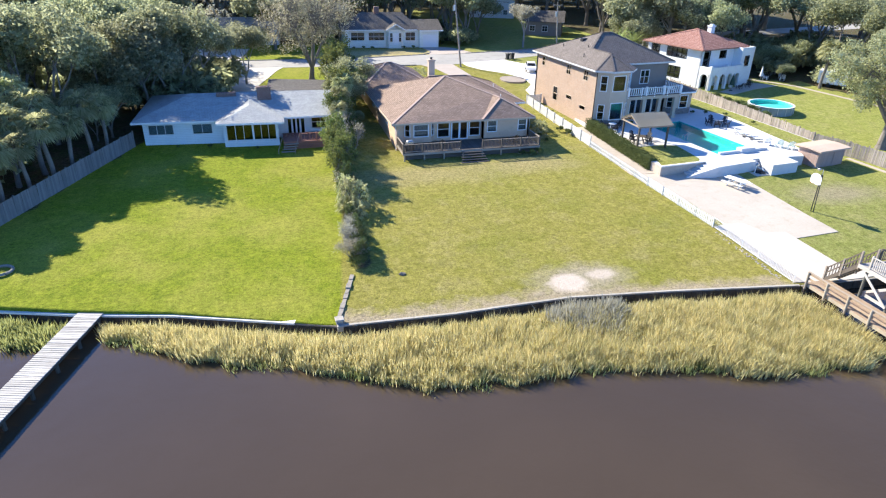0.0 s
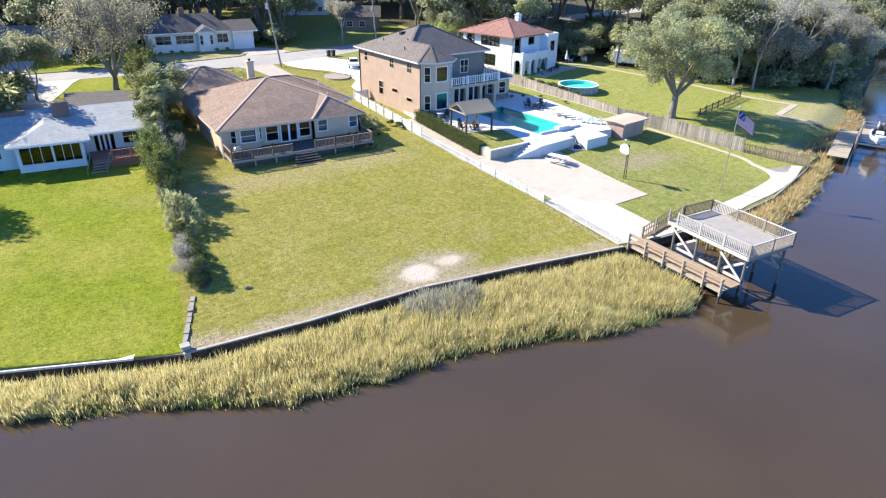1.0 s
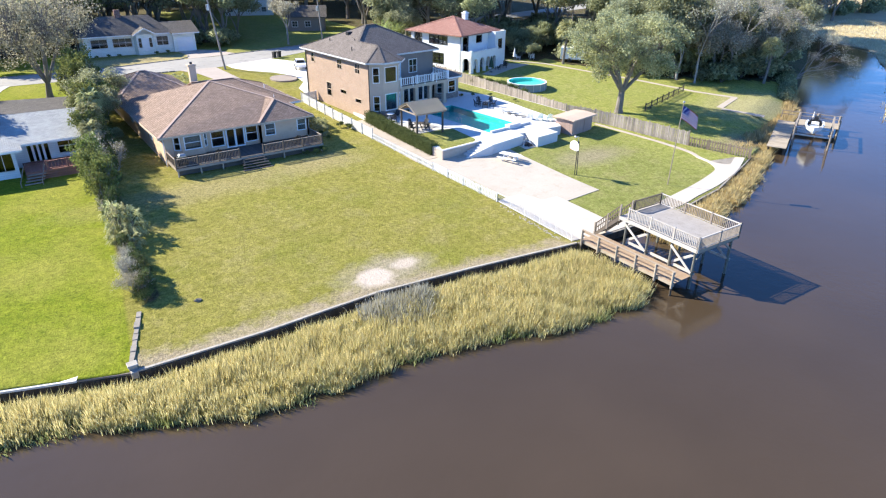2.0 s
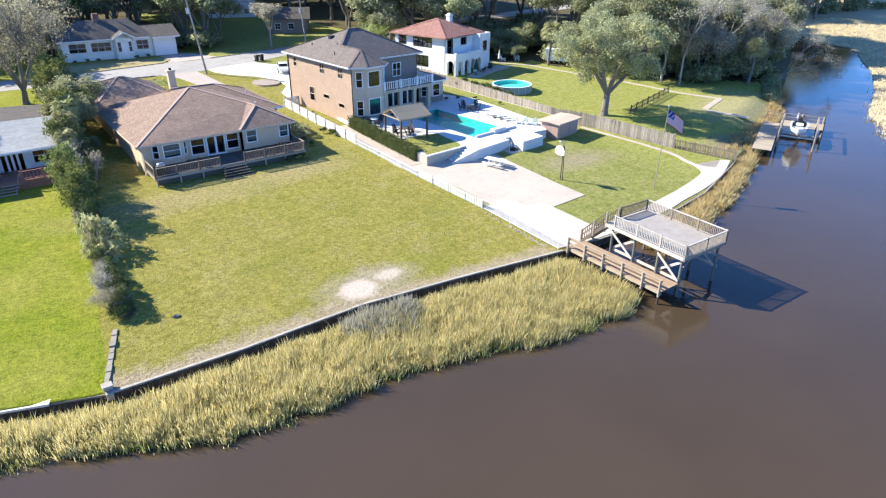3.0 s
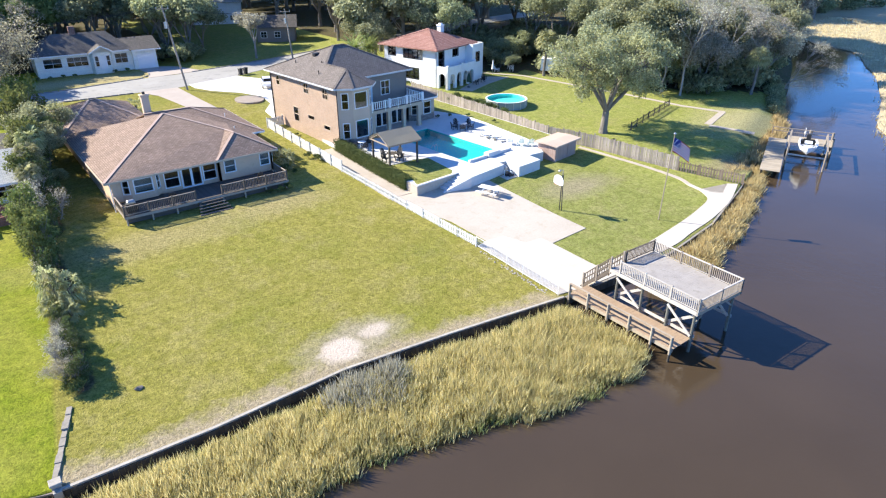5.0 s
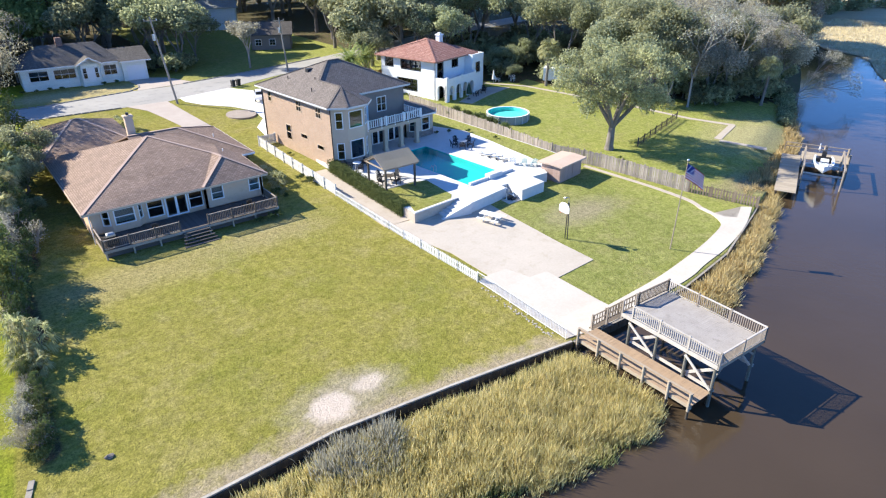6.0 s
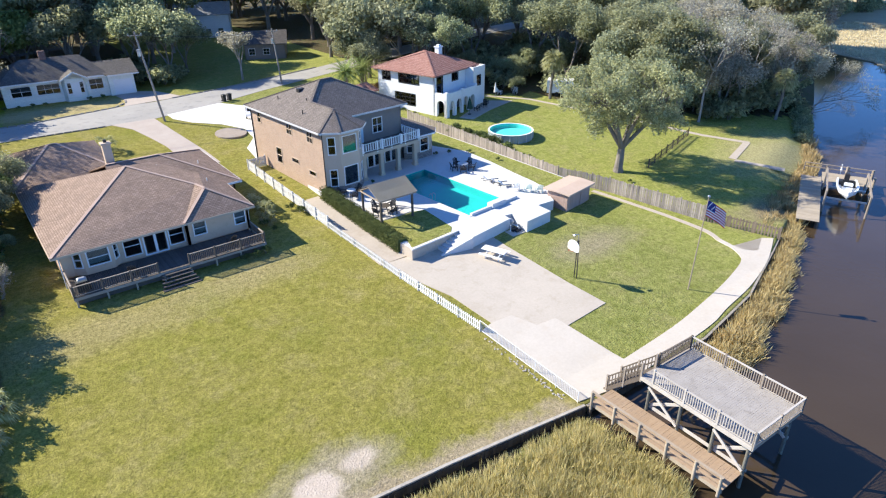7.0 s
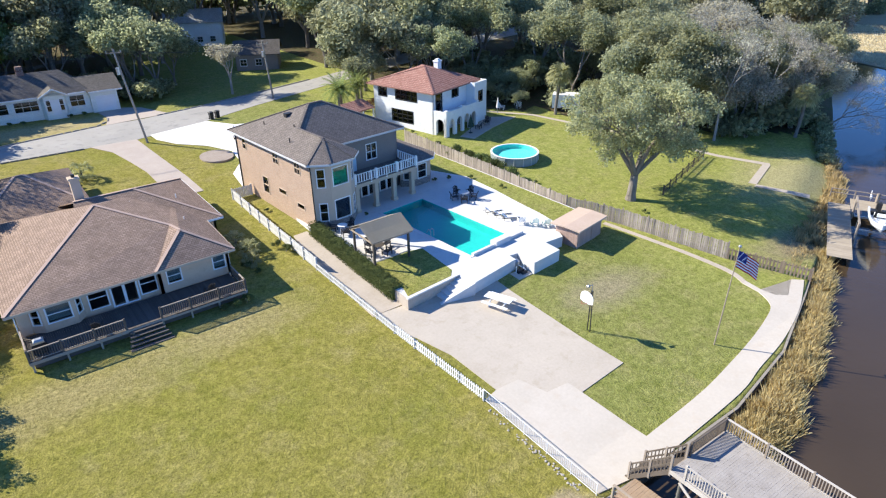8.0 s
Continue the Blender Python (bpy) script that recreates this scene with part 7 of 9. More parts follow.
rod(bm, (0, 0, 1.7), (0, 0, 2.7), 0.30, 0.04, 10)
part("canopy", bm, surf("dark_green_canvas", (0.02, 0.05, 0.04), (0.035, 0.07, 0.055), 8, 1, 0.85, 0.1), u2)
for x, y, rz in ((75.4, 88.2, 200), (77.6, 89.0, 160), (79.0, 90.2, 120), (85.1, 93.6, 30), (87.6, 92.4, 300), (88.6, 93.8, 80)):
    garden_chair((x, y, level(y) + (0.05 if x < 80 else 0.0)), rz, M_BLACK if x < 80 else M_TRIM, "dark garden chair on the patio of the white house" if x < 80 else "white garden chair at the edge of the woods", "chairs behind the white house")
tr = thing("cargo_trailer", (93.0, 87.0, level(88)), "white enclosed cargo trailer parked under trees", "trailer", rz=-52, local=True)
bm = bmesh.new()
chbox(bm, (-2.2, -1.1, 0.55), (2.2, 1.1, 2.7), 0.06)
part("body", bm, M_CARW, tr)
for y in (-1.12, 1.12):
    bm = bmesh.new()
    rod(bm, (-0.5, y - 0.1, 0.36), (-0.5, y + 0.1, 0.36), 0.36, n=16)
    part("tyre", bm, M_RUBBER, tr)
    bm = bmesh.new()
    box(bm, (-1.0, y - 0.12, 0.75), (0.0, y + 0.12, 0.82))
    part("fender", bm, M_METAL, tr)
bm = bmesh.new()
beam(bm, (2.2, 0, 0.55), (3.4, 0, 0.5), 0.1, 0.1)
rod(bm, (3.1, 0, 0), (3.1, 0, 0.5), 0.04, n=6)
part("tow_bar", bm, M_BLACK, tr)

# ---- street things ----
def car(at, rz, paint, label):
    c = thing("car", at, label, "car", rz=rz, local=True)
    prof = [(-2.2, 0.45), (-2.25, 0.85), (-1.9, 0.98), (-1.35, 1.02), (-0.75, 1.45), (0.85, 1.48), (1.65, 1.0), (2.1, 0.95), (2.25, 0.8), (2.2, 0.4)]
    bm = bmesh.new()
    rings = []
    for y, k in ((-0.9, 0.0), (-0.84, 1.0), (0.84, 1.0), (0.9, 0.0)):
        rings.append([bm.verts.new((x, y * (0.82 if z > 1.1 else 1.0), z if k else max(0.5, z * 0.94))) for x, z in prof])
    for p, q in zip(rings, rings[1:]):
        for i in range(len(prof)):
            bm.faces.new((p[i], p[(i + 1) % len(prof)], q[(i + 1) % len(prof)], q[i]))
    bm.faces.new(rings[0])
    bm.faces.new(rings[-1][::-1])
    part("body", bm, paint, c)
    for pts in ([(-1.22, 1.12), (-0.78, 1.44), (-0.1, 1.45), (-0.1, 1.1)], [(0.0, 1.1), (0.0, 1.45), (0.8, 1.45), (1.35, 1.12)]):
        for sy in (-1, 1):
            bm = bmesh.new()
            bm.faces.new([bm.verts.new((x, sy * (0.90 - 0.16 * (z - 1.0) / 0.45), z)) for x, z in pts])
            bmesh.ops.solidify(bm, geom=bm.faces[:], thickness=0.02)
            part("side_window", bm, M_BLACK, c)
    for x0, z0, x1, z1 in ((-1.3, 1.07, -0.8, 1.43), (1.58, 1.06, 0.95, 1.44)):
        bm = bmesh.new()
        k = -0.03 if x0 < 0 else 0.03
        bm.faces.new([bm.verts.new(q) for q in ((x0 + k, -0.7, z0), (x0 + k, 0.7, z0), (x1 + k, 0.62, z1), (x1 + k, -0.62, z1))])
        bmesh.ops.solidify(bm, geom=bm.faces[:], thickness=0.02)
        part("windscreen", bm, M_BLACK, c)
    for x in (-1.4, 1.4):
        for y in (-0.85, 0.85):
            bm = bmesh.new()
            rod(bm, (x, y - 0.1, 0.33), (x, y + 0.1, 0.33), 0.33, n=16)
            w = part("wheel", bm, M_RUBBER, c)
            bm = bmesh.new()
            s = 0.105 if y > 0 else -0.105
            rod(bm, (x, y + s - 0.01, 0.33), (x, y + s + 0.01, 0.33), 0.2, n=12)
            part("rim", bm, M_METAL, w)


car((46.0, 106.5, level(106.5) + 0.05), 70, M_CARW, "white car parked on the bright driveway")
car((-6.2, 106.0, level(106.0) + 0.05), 100, M_CARD, "dark car parked in the shade of trees")


def bin_(at):
    t = thing("wheeled_bin", at, "black plastic wheeled bin at the kerb", "bin", "bins at the kerb", rz=10, local=True)
    bm = bmesh.new()
    v = [bm.verts.new((x * k, y * k, z)) for z, k in ((0.05, 0.8), (1.0, 1.0)) for x, y in ((-0.3, -0.33), (0.3, -0.33), (0.3, 0.33), (-0.3, 0.33))]
    for q in ((3, 2, 1, 0), (4, 5, 6, 7), (0, 1, 5, 4), (1, 2, 6, 5), (2, 3, 7, 6), (3, 0, 4, 7)):
        bm.faces.new([v[i] for i in q])
    part("body", bm, M_BLACK, t)
    bm = bmesh.new()
    chbox(bm, (-0.33, -0.37, 1.0), (0.33, 0.37, 1.1), 0.04)
    part("lid", bm, M_BLACK, t)
    for x in (-0.28, 0.28):
        bm = bmesh.new()
        rod(bm, (x - 0.03, 0.3, 0.1), (x + 0.03, 0.3, 0.1), 0.1, n=10)
        part("wheel", bm, M_RUBBER, t)


bin_((45.6, 117.0, level(117) + 0.03))
bin_((46.6, 117.2, level(117) + 0.03))


def utility_pole(base, top, label):
    t = thing("utility_pole", base, label, "utility pole")
    bm = bmesh.new()
    rod(bm, (base[0], base[1], base[2] - 0.3), top, 0.17, 0.11, 10)
    part("pole", bm, M_PALE, t)
    bm = bmesh.new()
    beam(bm, (top[0] - 0.9, top[1] + 0.3, top[2] - 0.5), (top[0] + 0.9, top[1] - 0.3, top[2] - 0.5), 0.1, 0.12)
    part("crossarm", bm, M_WOOD, t)
    for k in (-0.8, 0.0, 0.8):
        bm = bmesh.new()
        rod(bm, (top[0] + k, top[1] - k / 3, top[2] - 0.44), (top[0] + k, top[1] - k / 3, top[2] - 0.2), 0.05, n=7)
        part("insulator", bm, M_METAL, t)
    c = Vector(base).lerp(Vector(top), 0.78)
    bm = bmesh.new()
    rod(bm, (c.x - 0.32, c.y - 0.1, c.z - 0.45), (c.x - 0.32, c.y - 0.1, c.z + 0.45), 0.24, n=12)
    part("transformer", bm, M_METAL, t, "grey transformer can")


utility_pole((34.6, 111.6, level(111.6)), (33.1, 112.0, level(111.6) + 12.8), "leaning grey utility pole with a transformer")
utility_pole((58.5, 122.9, level(122)), (57.9, 123.1, level(122) + 9.6), "slim utility pole by the street bend")
wr = thing("overhead_wires", (34, 112, 13), "thin overhead wires between utility poles", "wires")
for k in (-0.8, 0.0, 0.8):
    for a, b in (((33.1 + k, 112.0 - k / 3, 15.9), (57.9 + k, 123.1 - k / 3, 12.9)), ((33.1 + k, 112.0 - k / 3, 15.9), (-6 + k, 112.5, 14.5))):
        bm = bmesh.new()
        a, b = Vector(a), Vector(b)
        side = (b - a).cross(Vector((0, 0, 1))).normalized() * 0.014
        rings = []
        for i in range(13):
            p = a.lerp(b, i / 12)
            p.z -= 3.2 * (i / 12) * (1 - i / 12)
            rings.append([bm.verts.new(p + side), bm.verts.new(p - side), bm.verts.new(p + Vector((0, 0, 0.024)))])
        for m, n in zip(rings, rings[1:]):
            for i in range(3):
                bm.faces.new((m[i], m[(i + 1) % 3], n[(i + 1) % 3], n[i]))
        part("wire", bm, M_BLACK, wr)

# stump hole in the lawn, grill on the deck
bm = bmesh.new()
bmesh.ops.create_icosphere(bm, subdivisions=2, radius=0.2, matrix=Matrix.Translation((8.75, 41.75, level(41.75) + 0.02)) @ Matrix.Diagonal((1.4, 1, 0.8, 1)))
for v in bm.verts:
    v.co += Vector(noise.noise_vector(v.co * 4)) * 0.1
tagged(part("tree_stump", bm, M_BARK), "small dark rotten stump in the lawn", "stump")
gr = thing("barbecue_grill", (14.9, 66.2, DZ), "dark barbecue grill with silver lid on the deck", "grill", local=True)
bm = bmesh.new()
chbox(bm, (-0.5, -0.28, 0.1), (0.5, 0.28, 0.85), 0.02)
part("cart", bm, M_BLACK, gr)
bm = bmesh.new()
chbox(bm, (-0.35, -0.27, 0.85), (0.35, 0.27, 1.15), 0.12)
part("lid", bm, M_METAL, gr)
for x in (-0.45, 0.45):
    bm = bmesh.new()
    rod(bm, (x, -0.2, 0.0), (x, -0.2, 0.12), 0.05, n=8)
    rod(bm, (x, 0.2, 0.0), (x, 0.2, 0.12), 0.05, n=8)
    part("castor", bm, M_RUBBER, gr)
garden_chair((18.8, 66.6, DZ), 160, M_DARKWOOD, "dark wooden chair on the deck", "chairs on the deck")
garden_chair((27.5, 66.8, DZ), 190, M_DARKWOOD, "dark wooden chair on the deck", "chairs on the deck")
bm = bmesh.new()
for k in range(14):
    a, c = k * math.tau / 14, (k + 1) * math.tau / 14
    rod(bm, (-20.2 + 0.8 * math.cos(a), 48.4 + 0.8 * math.sin(a), level(48.4) + 0.1), (-20.2 + 0.8 * math.cos(c), 48.4 + 0.8 * math.sin(c), level(48.4) + 0.1), 0.12, n=6)
bmesh.ops.remove_doubles(bm, verts=bm.verts, dist=0.02)
tagged(part("stone_ring", bm, M_CAPD), "round grey stone ring on the shaded lawn", "fire pit")

# ---- plants ----
def raw_mesh(name, verts, faces, material):
    me = bpy.data.meshes.new(name)
    me.from_pydata(verts, [], faces)
    me.materials.append(material)
    return me


def tube(V, F, p, q, r0, r1, n=6):
    d = (q - p).normalized()
    s = d.orthogonal().normalized()
    u = d.cross(s)
    b = len(V)
    for c, r in ((p, r0), (q, r1)):
        for k in range(n):
            a = k * math.tau / n
            V.append(tuple(c + (s * math.cos(a) + u * math.sin(a)) * r))
    for k in range(n):
        F.append((b + k, b + (k + 1) % n, b + n + (k + 1) % n, b + n + k))


def grow(V, F, tips, rnd, p, d, ln, r, depth, fork, wide, lift, last):
    """One limb in two bent pieces, then its forks."""
    mid = p + d * (ln * 0.5) + Vector((rnd.uniform(-1, 1), rnd.uniform(-1, 1), rnd.uniform(-0.3, 0.6))) * ln * 0.07
    end = mid + (d + Vector((rnd.uniform(-1, 1), rnd.uniform(-1, 1), rnd.uniform(-0.2, 0.5))) * 0.25).normalized() * ln * 0.5
    n = 7 if depth > 2 else 4
    tube(V, F, p, mid, r, r * 0.85, n)
    tube(V, F, mid, end, r * 0.85, r * 0.62, n)
    if depth <= last:
        tips.append(end)
        tips.append(mid.lerp(end, 0.4))
    if depth <= 0:
        return
    k = rnd.choice(fork)
    a0 = rnd.uniform(0, math.tau)
    s = d.orthogonal().normalized()
    t = d.cross(s)
    for i in range(k):
        a = a0 + i * math.tau / k + rnd.uniform(-0.5, 0.5)
        w = wide * rnd.uniform(0.6, 1.25)
        nd = (d + (s * math.cos(a) + t * math.sin(a)) * w + Vector((0, 0, lift))).normalized()
        grow(V, F, tips, rnd, end, nd, ln * rnd.uniform(0.62, 0.86), r * 0.58, depth - 1, fork, wide, lift, last)


def leaf_verts(rng, centres, per, spread, size, droop=0.0, shell=0.0, tri=False):
    """Small leaves of four or three corners strewn round the twig ends."""
    c = np.repeat(np.asarray(centres, float), per, axis=0)
    n = len(c)
    off = rng.normal(size=(n, 3))
    off /= np.linalg.norm(off, axis=1)[:, None] + 1e-9
    r = rng.random((n, 1))
    big = np.repeat(rng.uniform(0.7, 1.25, (len(c) // per, 1)), per, axis=0) if shell else 1.0
    off *= ((shell + (1 - shell) * r) if shell else r ** 0.45) * spread * big
    off[:, 2] *= 0.72
    c = c + off
    if droop:
        c[:, 2] -= rng.random(n) ** 2 * droop
    nrm = off * 0.5 / spread + rng.normal(size=(n, 3)) * 0.55 + np.array([0, 0, 0.45])
    nrm /= np.linalg.norm(nrm, axis=1)[:, None]
    a = np.cross(nrm, rng.normal(size=(n, 3)))
    a /= np.linalg.norm(a, axis=1)[:, None] + 1e-9
    b = np.cross(nrm, a)
    s = size * (0.6 + 0.8 * rng.random((n, 1)))
    if tri:
        v = np.stack([c - a * s, c + a * s * 0.7 - b * s * 0.6, c + a * s * 0.7 + b * s * 0.6], axis=1).reshape(-1, 3)
        return v, np.arange(3 * n).reshape(-1, 3)
    v = np.stack([c - a * s, c - b * s * 0.55, c + a * s, c + b * s * 0.55], axis=1).reshape(-1, 3)
    f = np.arange(4 * n).reshape(-1, 4)
    return v, f


def tree(name, seed, height, trunk, r, depth, fork, wide, lift, per, spread, size, bark, leaf, label, category="tree", ln=None, last=1, droop=0.0, stems=1, lean=0.0, kind="", thin=1, tri=False):
    rnd, rng = random.Random(seed), np.random.default_rng(seed)
    t = new(name)
    tagged(t, label, category, kind=kind)
    V, F, tips = [], [], []
    base = Vector((0, 0, -0.3))
    for i in range(stems):
        a = rnd.uniform(0, math.tau) + i * math.tau / stems
        k = (0.42 if stems > 1 else lean)
        d = Vector((math.cos(a) * k, math.sin(a) * k, 1)).normalized()
        top = base + d * (trunk + 0.3)
        tube(V, F, base, base + (top - base) * 0.12, r * 1.5, r, 9)
        tube(V, F, base + (top - base) * 0.12, top, r, r * 0.8, 9)
        for j in range(rnd.choice((2, 3)) if stems > 1 else rnd.choice((3, 4))):
            b = a + j * 2.1 + rnd.uniform(-0.4, 0.4)
            grow(V, F, tips, rnd, top, (d + Vector((math.cos(b), math.sin(b), 0)) * wide * 1.1 + Vector((0, 0, lift))).normalized(), ln or (height - trunk) * 0.38, r * 0.6, depth, fork, wide, lift, last)
    ob = new("trunk", raw_mesh("trunk", V, F, bark))
    ob.parent = t
    if per:
        v, f = leaf_verts(rng, [tuple(q) for q in tips[::thin]], per, spread, size, droop, 0.5 if thin > 1 else 0.0, tri)
        ob = new("crown", raw_mesh("crown", v.tolist(), f.tolist(), leaf))
        ob.parent = t
    return t


def palm(name, seed, trunk, r, fronds, ln, label, leaf=None, skirt=0):
    rnd = random.Random(seed)
    t = tagged(new(name), label, "palm")
    V, F = [], []
    pts = [Vector((0.12 * math.sin(i * 0.9), 0.1 * math.cos(i * 0.7), -0.3 + (trunk + 0.3) * i / 6)) for i in range(7)]
    for i in range(6):
        tube(V, F, pts[i], pts[i + 1], r * (1.25 if i == 0 else 1.0), r, 9)
    ob = new("trunk", raw_mesh("trunk", V, F, M_BARK))
    ob.parent = t
    V, F = [], []
    top = pts[-1]
    for i in range(fronds):
        a = i * 2.399 + rnd.uniform(-0.2, 0.2)
        el = 1.15 - 1.75 * (i / fronds) + rnd.uniform(-0.15, 0.15)
        d = Vector((math.cos(a) * math.cos(el), math.sin(a) * math.cos(el), math.sin(el)))
        side = Vector((-math.sin(a), math.cos(a), 0))
        stem = ln * 0.45
        p = top + d * stem + Vector((0, 0, -0.08 * ln))
        b = len(V)
        V += [tuple(top + side * 0.03), tuple(top - side * 0.03), tuple(p - side * 0.02), tuple(p + side * 0.02)]
        F.append((b, b + 1, b + 2, b + 3))
        up = side.cross(d)
        m = 15
        for j in range(m):
            g = (j / (m - 1) - 0.5) * 2.6
            e = (d * math.cos(g) + side * math.sin(g)).normalized()
            q = p + e * (ln * 0.55 * (1 - 0.25 * abs(g) / 1.3)) + Vector((0, 0, -0.28 * ln * rnd.uniform(0.5, 1.2)))
            mid = p.lerp(q, 0.55) + Vector((0, 0, 0.10 * ln)) + up * rnd.uniform(-0.06, 0.06)
            w = (e.cross(up)).normalized() * 0.05 * ln / 1.6
            b = len(V)
            V += [tuple(p), tuple(mid - w), tuple(q), tuple(mid + w)]
            F.append((b, b + 1, b + 2, b + 3))
    ob = new("crown", raw_mesh("crown", V, F, leaf or L_PALM))
    ob.parent = t
    return t


def feather_palm(name, seed, trunk, r, fronds, ln, label):
    """A date palm: long feathered fronds on a stout trunk."""
    rnd = random.Random(seed)
    t = tagged(new(name), label, "palm")
    V, F = [], []
    tube(V, F, Vector((0, 0, -0.3)), Vector((0, 0, trunk)), r * 1.1, r, 10)
    ob = new("trunk", raw_mesh("trunk", V, F, M_BARK))
    ob.parent = t
    V, F = [], []
    for i in range(fronds):
        a = i * 2.399
        el = 1.3 - 1.5 * i / fronds
        p = Vector((0, 0, trunk))
        d = Vector((math.cos(a) * math.cos(el), math.sin(a) * math.cos(el), math.sin(el)))
        side = Vector((-math.sin(a), math.cos(a), 0))
        for k in range(12):
            q = p + d * ln / 12
            d = (d + Vector((0, 0, -0.10))).normalized()
            for s in (-1, 1):
                e = (side * s * 0.8 + d * 0.6 + Vector((0, 0, -0.25))).normalized() * 0.55 * (1 - 0.5 * k / 12)
                b = len(V)
                V += [tuple(p), tuple(p + d * 0.17), tuple(p + d * 0.16 + e), tuple(p + d * 0.02 + e * 0.8)]
                F.append((b, b + 1, b + 2, b + 3))
            p = q
    ob = new("crown", raw_mesh("crown", V, F, L_DATE))
    ob.parent = t
    return t


def stand(proto, x, y, scale=1.0, rz=0.0, sink=0.0, label=""):
    m = pose(x, y, ground_z(x, y) - sink, 0, 0, rz) @ Matrix.Diagonal((scale, scale, scale, 1))
    ob = copy_thing(proto, m)
    if label:
        ob["label"] = label
    return ob


def settle(proto, x, y, scale=1.0, rz=0.0):
    proto.matrix_basis = pose(x, y, ground_z(x, y), 0, 0, rz) @ Matrix.Diagonal((scale, scale, scale, 1))
    return proto


# single trees
L_STREET = foliage("pale_oak_leaves", (0.36, 0.345, 0.215), (0.64, 0.61, 0.42), 0.6)
def crowned(name, seed, centre, radii, trunk, r, clusters, per, spread, size, bark, leaf, label, forks=6, inner=0.35, droop=0.5, low=-0.8, category="tree"):
    """A tree or large shrub whose limbs reach out to leafy clumps that fill an uneven round crown."""
    rnd, rng = random.Random(seed), np.random.default_rng(seed)
    t = tagged(new(name), label, category)
    centre, top = Vector(centre), Vector((0.15, -0.1, trunk))
    tips = []
    while len(tips) < clusters:
        q = Vector((rnd.uniform(-1, 1), rnd.uniform(-1, 1), rnd.uniform(low, 1)))
        lump = 0.82 + 0.36 * noise.noise(q.normalized() * 1.9 + Vector((seed, 0, 0)))
        if inner < q.length / lump < 1.0 and all((q - o).length > 0.13 for o in tips):
            tips.append(q)
    V, F = [], []
    foot = Vector((0, 0, -0.3))
    tube(V, F, foot, Vector((0, 0, trunk * 0.2)), r * 1.45, r * 1.05, 11)
    tube(V, F, Vector((0, 0, trunk * 0.2)), top, r * 1.05, r * 0.82, 11)
    ends = [centre + Vector((q.x * radii[0], q.y * radii[1], q.z * radii[2])) for q in tips]
    for k in range(forks):
        mine = [e for e in ends if int((math.atan2(e.y, e.x) + math.pi) / math.tau * forks) % forks == k]
        if not mine:
            continue
        mean = sum(mine, Vector()) / len(mine)
        knee = top.lerp(mean, 0.5) + Vector((rnd.uniform(-0.4, 0.4), rnd.uniform(-0.4, 0.4), rnd.uniform(-0.2, 0.5)))
        hub = top.lerp(mean, 0.92)
        tube(V, F, top, knee, r * 0.55, r * 0.42, 8)
        tube(V, F, knee, hub, r * 0.42, r * 0.28, 7)
        for i, e in enumerate(mine):
            root = knee.lerp(hub, rnd.uniform(0.2, 1.0))
            bend = root.lerp(e, 0.5) + Vector((rnd.uniform(-0.4, 0.4), rnd.uniform(-0.4, 0.4), rnd.uniform(0, 0.6)))
            tube(V, F, root, bend, r * 0.16, r * 0.10, 5)
            tube(V, F, bend, e, r * 0.10, r * 0.04, 4)
            for _ in range(2):
                z = e + Vector((rnd.uniform(-1, 1), rnd.uniform(-1, 1), rnd.uniform(-0.5, 0.8))) * spread
                tube(V, F, bend.lerp(e, rnd.uniform(0.3, 1)), z, r * 0.05, r * 0.02, 3)
    ob = new("trunk", raw_mesh("trunk", V, F, bark))
    ob.parent = t
    v, f = leaf_verts(rng, [tuple(e) for e in ends], per, spread, size, droop, 0.0, True)
    ob = new("crown", raw_mesh("crown", v.tolist(), f.tolist(), leaf))
    ob.parent = t
    return t


L_OAKP = foliage("lone_oak_leaves", (0.19, 0.20, 0.095), (0.52, 0.515, 0.295), 0.48)
oak = crowned("live_oak", 17, (0.5, 0, 9.0), (9.2, 8.9, 5.7), 2.9, 0.5, 128, 250, 1.12, 0.15, M_BARK, L_OAKP, "broad grey-green live oak on the back lawn", low=-0.62, droop=0.8)
settle(oak, 73.0, 58.6, 1.0, 40)
street_oak = crowned("spreading_oak", 23, (0, 0, 10.2), (8.8, 8.4, 6.8), 1.8, 0.42, 190, 85, 1.25, 0.12, M_BARK, L_STREET, "multi-stemmed pale grey oak by the street", forks=5, low=-0.85, droop=0.6)
settle(street_oak, 7.6, 105.6, 1.0, 0)
small_grey = tree("small_oak", 31, 8, 2.2, 0.2, 3, (2, 3), 0.5, 0.25, 26, 0.8, 0.13, M_PALE, L_GREY, "small pale grey tree beside the street", ln=1.9, last=1)
settle(small_grey, 54.2, 130.5, 1.15, 0)

